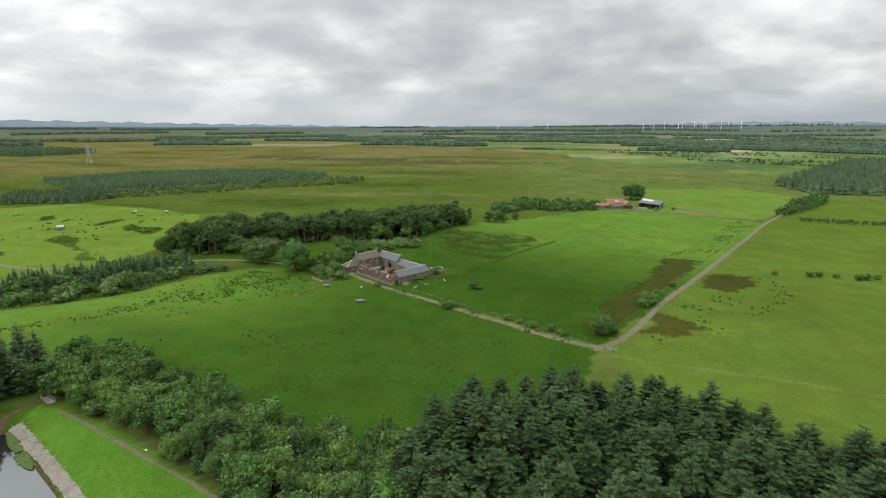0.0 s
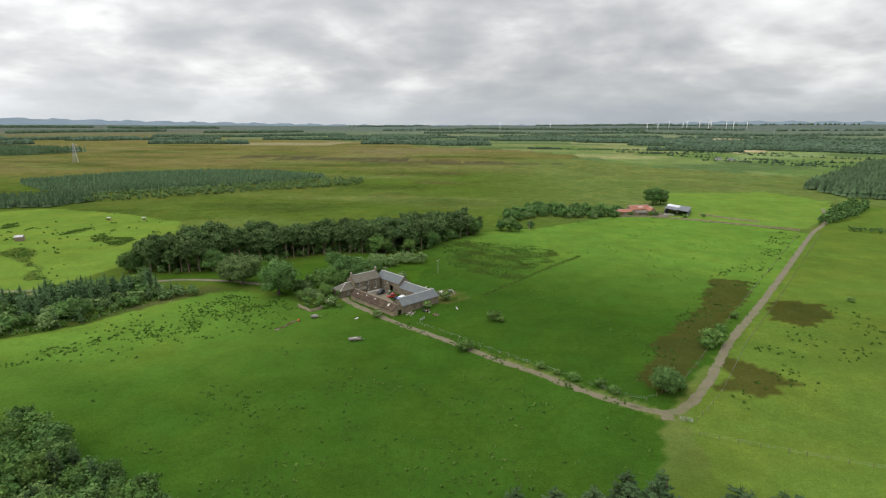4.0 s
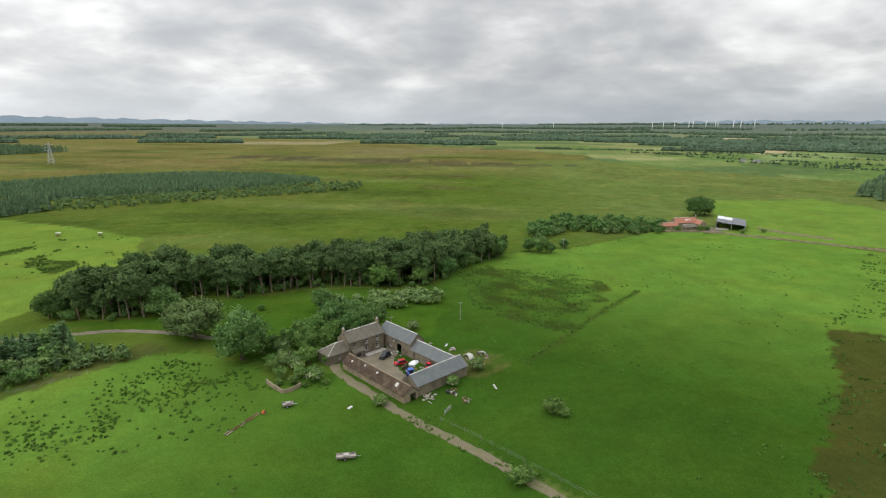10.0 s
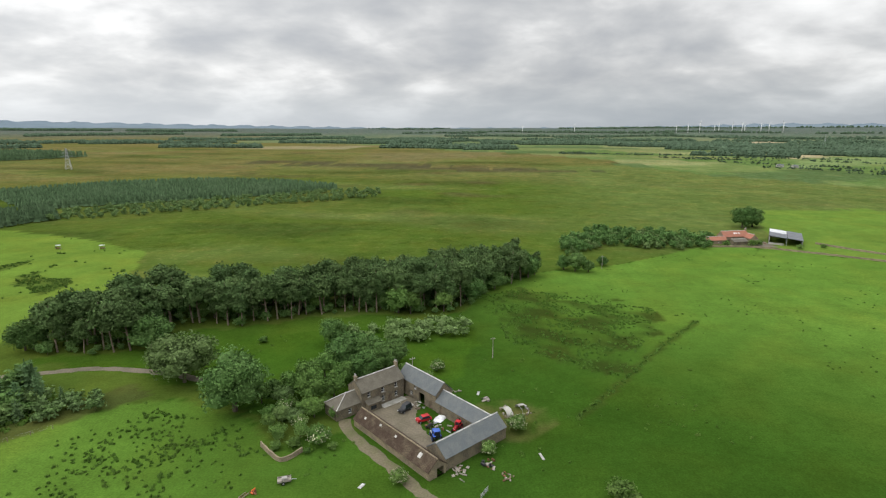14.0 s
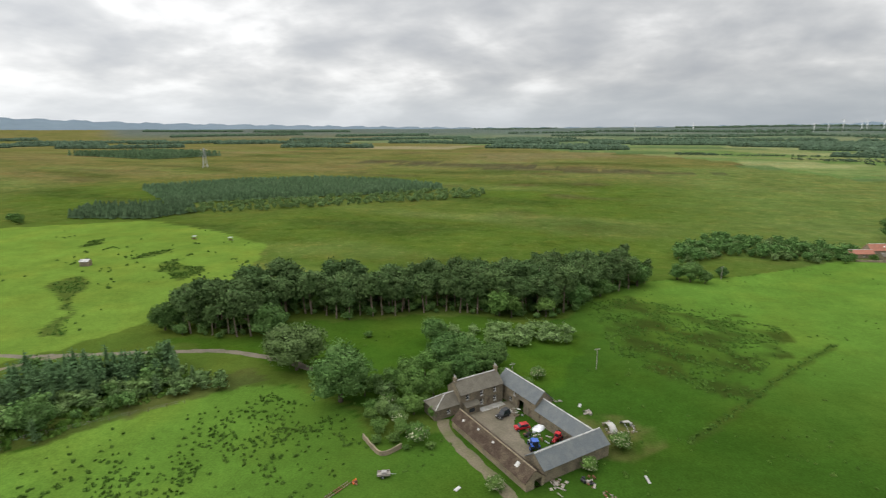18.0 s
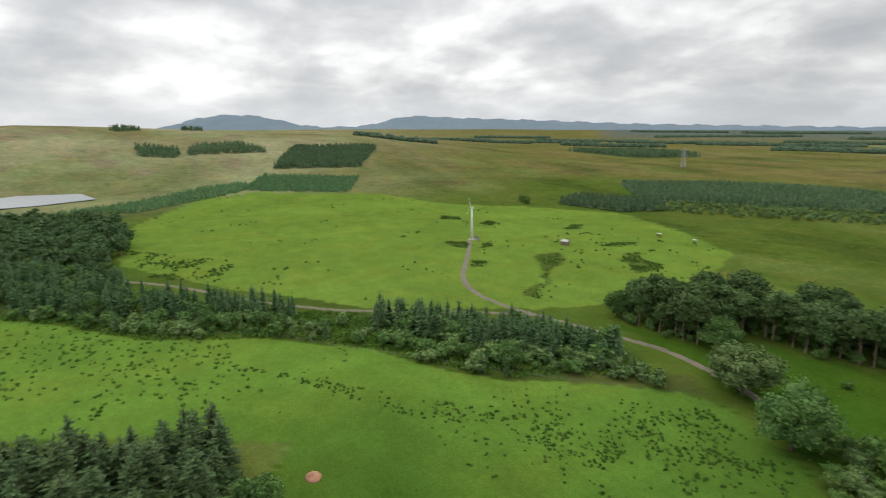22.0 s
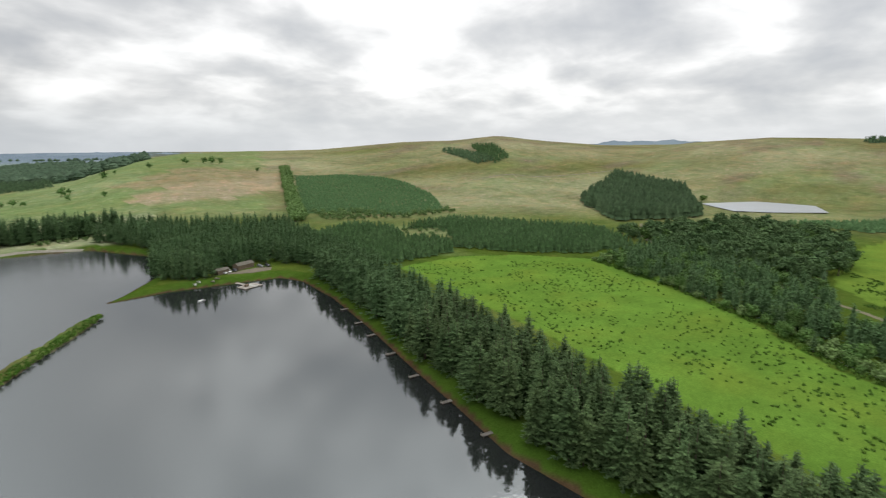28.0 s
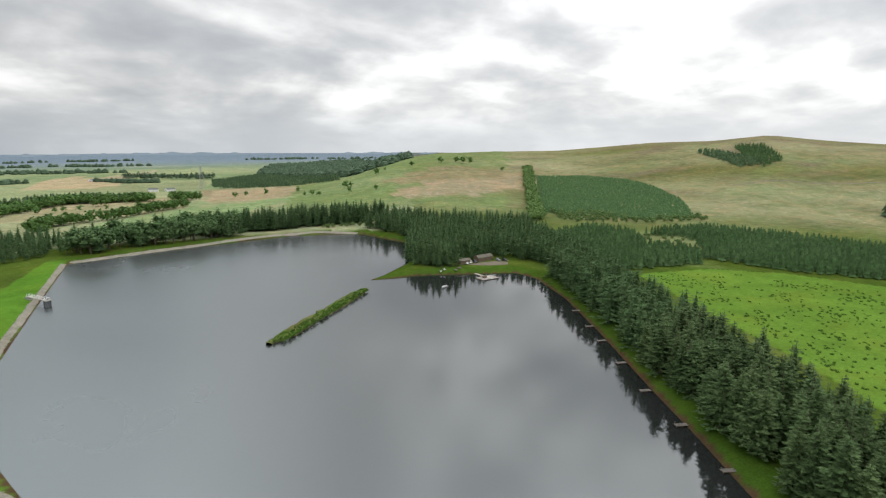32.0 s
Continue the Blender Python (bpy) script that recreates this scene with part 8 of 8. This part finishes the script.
def island():
    a, b = np.array((-42.0, -60.0)), np.array((-94.0, -116.0))
    d = (b - a) / np.linalg.norm(b - a); q = np.array((-d[1], d[0])); L = np.linalg.norm(b - a)
    n, m = 90, 15
    s, t = np.meshgrid(np.linspace(0, 1, n), np.linspace(-1, 1, m), indexing="ij")
    w = 3.6 * np.clip(np.sin(np.pi * np.clip(s, 0.02, 0.98)) * 3, 0, 1) ** 0.6 + 0.3
    x = a[0] + d[0] * L * s + q[0] * w * t; y = a[1] + d[1] * L * s + q[1] * w * t
    x = x + 0.9 * wave(x, y, 2.2, 1.0); y = y + 0.9 * wave(x, y, 2.0, 3.0)
    z = WATER_Z - 0.5 + 1.5 * (1 - t ** 4) + 0.12 * wave(x, y, 1.5, 2.0)
    i = (np.arange(n - 1)[:, None] * m + np.arange(m - 1)[None]).ravel()
    ob = mesh_object("island", np.column_stack([x.ravel(), y.ravel(), z.ravel()]), np.column_stack([i, i + 1, i + m + 1, i + m]), [M_GROUND], smooth=True)
    at = ob.data.color_attributes.new("cover", "FLOAT_COLOR", "POINT")
    k = np.clip(0.5 + 0.8 * wave(x, y, 4, 5.0), 0, 1).ravel()[:, None]
    col = np.array((0.060, 0.104, 0.020)) * k + np.array((0.090, 0.100, 0.036)) * (1 - k)
    edge = (np.abs(t) > 0.8).ravel()[:, None]
    col = np.where(edge, np.array((0.066, 0.066, 0.038)), col)
    at.data.foreach_set("color", np.column_stack([col, np.ones(len(col))]).astype(np.float32).ravel())
    tagged(ob, "long narrow grassy island in the reservoir", "island", kind="structure")


island()


def valve_tower():
    e = thing("draw_off_tower", "dark valve platform at the end of a pale railed footbridge", "tower", Matrix.Translation((38.5, -150, WATER_Z)) @ Matrix.Rotation(radians(-52), 4, "Z"))
    bm = bmesh.new(); box(bm, -1.2, -1.2, 2.6, 1.2, 1.2, 2.9, 0.03); part("platform", bm, M_CONCRETE, e)
    for sx in (-0.8, 0.8):
        for sy in (-0.8, 0.8):
            bm = bmesh.new(); box(bm, sx - 0.22, sy - 0.22, -3.5, sx + 0.22, sy + 0.22, 2.6); part("pier", bm, M_BLACK, e)
    bm = bmesh.new(); box(bm, 1.2, -0.6, 2.62, 15, 0.6, 2.82, 0.02); part("deck", bm, M_CONCRETE, e)
    for s in (-0.6, 0.6):
        for z in (3.35, 3.85):
            bm = bmesh.new(); cyl(bm, 0.05, 0.05, (-1.2, s, z), (15, s, z), 6); part("handrail", bm, M_WHITE, e)
        for k in range(9):
            xx = -1.1 + 2 * k
            bm = bmesh.new(); cyl(bm, 0.05, 0.05, (xx, s, 2.8), (xx, s, 3.9), 6); part("rail_post", bm, M_WHITE, e)
    bm = bmesh.new(); cyl(bm, 0.25, 0.25, (0, 0, 2.9), (0, 0, 3.6), 10); part("valve_wheel", bm, M_BLACK, e)
    bm = bmesh.new(); box(bm, 13.5, -1.2, -1.5, 15.2, 1.2, 2.62); part("abutment", bm, M_CONCRETE, e)


valve_tower()


def boat(x, y, turn, label, mat, s=1.0, z=None):
    e = thing("rowing_boat", label, "boat", Matrix.Translation((x, y, (h1(x, y) + 0.05) if z is None else z)) @ Matrix.Rotation(radians(turn), 4, "Z") @ Matrix.Scale(s, 4), "rowing boats")
    bm = bmesh.new()
    rows = []
    for xx, w in ((-1.9, 0.55), (-1.0, 0.72), (0.2, 0.75), (1.3, 0.5), (2.0, 0.06)):
        rows.append([bm.verts.new((xx, -w, 0.55 + 0.04 * xx)), bm.verts.new((xx, -w * 0.6, 0.02)), bm.verts.new((xx, w * 0.6, 0.02)), bm.verts.new((xx, w, 0.55 + 0.04 * xx)), bm.verts.new((xx, w * 0.88, 0.53 + 0.04 * xx)), bm.verts.new((xx, w * 0.5, 0.1)), bm.verts.new((xx, -w * 0.5, 0.1)), bm.verts.new((xx, -w * 0.88, 0.53 + 0.04 * xx))])
    for A, B in zip(rows, rows[1:]):
        for j in range(8):
            bm.faces.new((A[j], A[(j + 1) % 8], B[(j + 1) % 8], B[j]))
    bm.faces.new(rows[0]); bm.faces.new(rows[-1][::-1])
    bmesh.ops.recalc_face_normals(bm, faces=bm.faces)
    part("hull", bm, mat, e)
    for xx in (-1.0, 0.3):
        bm = bmesh.new(); box(bm, xx - 0.15, -0.62, 0.34, xx + 0.15, 0.62, 0.39); part("thwart", bm, M_TIMBER, e)


boat(-131, -104, 20, "white rowing boat afloat off the headland", M_WHITE, 1.0, WATER_Z - 0.08)
for i, (x, y) in enumerate(((-141, -130), (-143.5, -131), (-149, -128), (-152, -129.5))):
    boat(x, y, 70 + 12 * i, "upturned pale rowing boat drawn up on the bank", M_WHITE if i < 2 else M_TIMBER, 0.9)


def landing_stage():
    e = thing("landing_stage", "floating landing stage of grey timber with railings", "jetty", Matrix.Translation((-158.5, -110, WATER_Z)) @ Matrix.Rotation(radians(8), 4, "Z"))
    for i in range(4):
        bm = bmesh.new(); box(bm, -5 + 2.6 * i, -3.6 + 0.5 * (i % 2), 0.1, -2.6 + 2.6 * i, 3.4, 0.45, 0.05); part("pontoon", bm, M_TIMBER if i != 1 else M_CONCRETE, e)
    bm = bmesh.new(); box(bm, -1, -10.5, 0.35, 0.8, -3.6, 0.5); part("gangway", bm, M_TIMBER, e)
    for x in (-5, -2, 1, 4.6):
        for y in (-3.2, 3.2):
            bm = bmesh.new(); cyl(bm, 0.05, 0.05, (x, y, 0.4), (x, y, 1.4), 6); part("rail_post", bm, M_STEEL, e)
    bm = bmesh.new(); box(bm, 0.8, -1, 0.45, 2.6, 0.6, 1.5, 0.05); part("locker", bm, M_DOOR, e)


landing_stage()
bm = bmesh.new(); bm.faces.new([bm.verts.new((x, y, max(h1(x, y), -0.4) + 0.06)) for x, y in ((-160, -135), (-170, -128), (-181, -126), (-185, -132), (-181, -137), (-163, -137))])
bmesh.ops.triangulate(bm, faces=bm.faces); bmesh.ops.recalc_face_normals(bm, faces=bm.faces)
tagged(part("pavement_car_park", bm, M_YARD), "small gravel car park by the landing stage", "car park", kind="structure")
field_hut("fishing_lodge", "low dark fishing lodge with a brown roof among spruces", -174, -142, 12, 11, 4.5, 2.4, M_DOOR, M_HOUSESLATE)
field_hut("boat_store", "small pale boat store among spruces", -159.5, -138.5, 8, 7, 3.5, 2.2, M_DOOR, M_HOUSESLATE)
for i, (x, y, mt) in enumerate(((-163.5, -138.5, M_WHITE), (-166.5, -138, M_BLACK), (-181, -137, M_STEEL), (-184.5, -135, M_BLACK), (-160, -137.5, M_WHITE))):
    car("car", "parked car on the gravel by the lodge", on_land(x, y, 80 + 6 * i, 0.1), mt)


def weir():
    e = thing("footbridge", "grey timber footbridge over the overflow channel", "bridge", Matrix.Translation((-102.5, 117.5, -0.6)) @ Matrix.Rotation(radians(-35), 4, "Z"))
    bm0 = bmesh.new(); box(bm0, 0, -0.8, 0.6, 0.28, 0.8, 0.68)
    first = part("plank", bm0, M_TIMBER, e); first.location = (-2.4, 0, 0)
    for i in range(1, 16):
        o = new("plank", first.data); o.parent = e; o.location = (-2.4 + 0.31 * i, 0, 0)
    for s in (-0.8, 0.8):
        for z in (1.1, 1.6):
            bm = bmesh.new(); box(bm, -2.4, s - 0.04, z, 2.5, s + 0.04, z + 0.1); part("handrail", bm, M_TIMBER, e)
        for x in (-2.3, 0, 2.4):
            bm = bmesh.new(); box(bm, x - 0.06, s - 0.06, -0.6, x + 0.06, s + 0.06, 1.7); part("post", bm, M_TIMBER, e)
        bm = bmesh.new(); box(bm, -2.5, s - 0.1, 0.4, 2.6, s + 0.1, 0.6); part("beam", bm, M_DOOR, e)


weir()
tagged(ribbon("trim_overflow_channel", ((-106, 106), (-107, 110), (-106, 113.5), (-104.5, 117), (-101.5, 118.5), (-98, 121)), 1.5, M_PEAT, 0.06, 4, 0.2, 0.8), "peaty brown overflow channel beside the dam", "channel", kind="structure")
for poly in (((-104, 105.5), (-102.5, 108.5), (-98, 105), (-95, 100.5), (-96, 98), (-101, 102)), ((-95, 96.5), (-93.5, 98.5), (-89.5, 95.5), (-87.5, 92), (-92, 94))):
    c = smooth_line(poly + poly[:1], 0.5)[:-1] + R(64).normal(0, 0.12, (len(smooth_line(poly + poly[:1], 0.5)) - 1, 2))
    bm = bmesh.new(); bm.faces.new([bm.verts.new((x, y, WATER_Z + 0.05)) for x, y in c])
    r = bmesh.ops.extrude_face_region(bm, geom=list(bm.faces)); bmesh.ops.translate(bm, vec=(0, 0, 0.12), verts=[v for v in r["geom"] if isinstance(v, bmesh.types.BMVert)])
    bmesh.ops.triangulate(bm, faces=bm.faces); bmesh.ops.recalc_face_normals(bm, faces=bm.faces)
    tagged(part("weed_bed", bm, M_WEED), "bed of green weed in the shallow corner of the reservoir", "weed", kind="stuff")
heap("white_marker", "small white marker board beside the embankment path", "marker", on_land(-65.5, 96), R(51), 2, 0.5, [M_WHITE], 0.1, 0.6)


# ---- rushes and tussocks ----
def rushes(name, pts, lo, hi, label, seed, level=None):
    rng = R(seed)
    kinds = []
    for k in range(5):
        V, F = [], []
        for _k in range(int(rng.integers(1, 4))):
            o = rng.normal(0, 0.3, 2); rr = rng.uniform(0.25, 0.42); hh = rng.uniform(0.35, 0.6)
            b = len(V)
            V.append((*o, hh))
            for j in range(7):
                t = 6.283 * j / 7
                V.append((o[0] + math.cos(t) * rr * rng.uniform(0.45, 0.7), o[1] + math.sin(t) * rr * rng.uniform(0.45, 0.7), hh * rng.uniform(0.6, 0.95)))
            for j in range(7):
                t = 6.283 * (j + 0.5) / 7
                V.append((o[0] + math.cos(t) * rr * rng.uniform(0.85, 1.25), o[1] + math.sin(t) * rr * rng.uniform(0.85, 1.25), rng.uniform(-0.05, 0.15)))
            for j in range(7):
                k2 = (j + 1) % 7
                F += [(b, b + 1 + j, b + 1 + k2), (b + 1 + j, b + 8 + j, b + 1 + k2), (b + 1 + k2, b + 8 + j, b + 8 + k2)]
        for _ in range(12):
            a, l = rng.uniform(0, 6.28), rng.uniform(0.5, 0.85)
            o = rng.normal(0, 0.25, 2); t = o + np.array((math.cos(a), math.sin(a))) * rng.uniform(0.2, 0.5)
            q = np.array((-math.sin(a), math.cos(a))) * 0.1
            b = len(V)
            V += [(*(o - q), -0.05), (*(o + q), -0.05), (*t, l)]
            F.append((b, b + 1, b + 2))
        kinds.append(((np.array(V), np.array(F)), (np.zeros((0, 3)), np.zeros((0, 3), int))))
    class Tuft: pass
    t = Tuft(); t.arrays, t.leaf, t.bark, t.category = kinds, M_RUSH, M_RUSH, "rush"
    ob = forest(name, pts, t, lo, hi, label, seed, level=level)
    tagged(ob, label, "rushes", kind="stuff")


def clustered(poly, spacing, seed, cut, scale):
    p = scatter(poly, spacing, seed, 0.5)
    w = wave(p[:, 0], p[:, 1], scale, seed * 0.7) + 0.5 * wave(p[:, 0], p[:, 1], scale * 0.33, seed * 1.3) + R(seed).uniform(-0.45, 0.45, len(p))
    return p[w > cut]


STRIP = ((-192, 139), (-172, 151), (-150, 170), (-128, 190), (-100, 222), (-96, 244), (-76, 240), (-62, 222), (-78, 206), (-104, 196), (-130, 176), (-160, 158), (-180, 140))
rushes("rush_tussocks", np.concatenate([clustered(STRIP, 1.5, 3, 0.2, 9), clustered(STRIP, 1.2, 13, 0.6, 5), clustered(((-130, 205), (-100, 238), (-78, 244), (-60, 226), (-66, 205), (-96, 190)), 2.4, 23, 0.1, 7)]), 0.42, 0.95, "dark rush tussocks scattered over the pasture", 71)
WESTF = ((-150, 150), (-200, 145), (-245, 98), (-290, 20), (-300, -5), (-268, -66), (-232, -70), (-205, 10), (-180, 60), (-155, 110))
rushes("rush_tussocks_west", np.concatenate([clustered(WESTF, 2.4, 5, 0.6, 8), clustered(WESTF, 3.6, 6, 0.0, 30)]), 0.5, 1.15, "dark rush tussocks over the western pasture", 72)
rushes("rush_tussocks_marsh", np.concatenate([clustered(RUSH_NE, 1.3, 7, 0.0, 5), smooth_line(DRAIN, 1.2) + R(8).normal(0, 0.4, (len(smooth_line(DRAIN, 1.2)), 2)), clustered(MARSH, 1.5, 8, 0.0, 6)]), 0.5, 0.95, "dense rushes in the wet ground", 73)
SOUTHF = ((-75, 135), (-30, 112), (-4, 115), (30, 140), (10, 175), (-40, 180), (-70, 165))
rushes("rush_tussocks_south", np.concatenate([clustered(SOUTHF, 1.8, 9, 0.6, 10), clustered(FIELD_NE, 2.6, 10, 1.0, 14), clustered(FIELD_MAIN, 3.2, 20, 0.75, 18), clustered(((-48, 112), (-20, 108), (4, 118), (20, 135), (-5, 165), (-45, 170), (-60, 140)), 3.0, 27, 0.35, 11), clustered(FIELD_NE, 5, 21, 0.8, 30)]), 0.4, 0.85, "scattered rushes over the near pasture", 74)
ROADSIDE = ((40, 168), (60, 205), (86, 232), (112, 274), (140, 300), (205, 382), (218, 376), (128, 262), (95, 218), (74, 188), (56, 170))
rushes("rush_tussocks_roadside", np.concatenate([clustered(ROADSIDE, 1.5, 11, 0.5, 6), clustered(((58, 150), (84, 190), (150, 240), (140, 205), (100, 170)), 2.0, 12, 0.45, 6)]), 0.5, 0.95, "rough rushes beside the lane", 75)
rushes("rush_tussocks_turbine", np.concatenate([clustered(FIELD_TURBINE, 4.2, 14, 1.05, 20), clustered(((-215, 300), (-180, 330), (-175, 385), (-240, 420), (-300, 400), (-280, 330)), 3.4, 28, 0.75, 9), clustered(((-300, 122), (-368, 116), (-311, 166), (-272, 150)), 2.0, 15, 0.2, 8)]), 0.9, 1.6, "rushes over the turbine pasture", 76)
rushes("rush_tussocks_track", np.concatenate([clustered(p, 1.3, 24 + i, -0.3, 6) for i, p in enumerate(TURBINE_RUSHES)]), 0.6, 1.1, "dark rushes in wet patches of the turbine pasture", 79)
rushes("island_reeds", scatter(((-42, -61), (-91, -114), (-95, -112), (-47, -59)), 1.2, 17), 0.7, 1.5, "reeds along the narrow island", 77, WATER_Z + 0.75)
VERGE = ((-30, 216.5), (-12, 199), (8, 181), (22, 169), (36, 157), (42, 160), (24, 174), (8, 187), (-10, 204), (-22, 214))
rushes("verge_grass", clustered(VERGE, 0.9, 19, 0.3, 4), 0.4, 0.8, "rough verge grass along the farm track", 81)
rushes("rough_undergrowth", np.concatenate([clustered(MARGIN, 1.9, 31, -0.9, 9), clustered(EAST_RUN, 2.4, 32, -0.9, 9), clustered(((-216, 174), (-197, 199), (-186, 191), (-205, 166)), 1.7, 33, -0.9, 9)]), 0.9, 2.2, "rough tall grass and bramble under the shelter belt", 82)
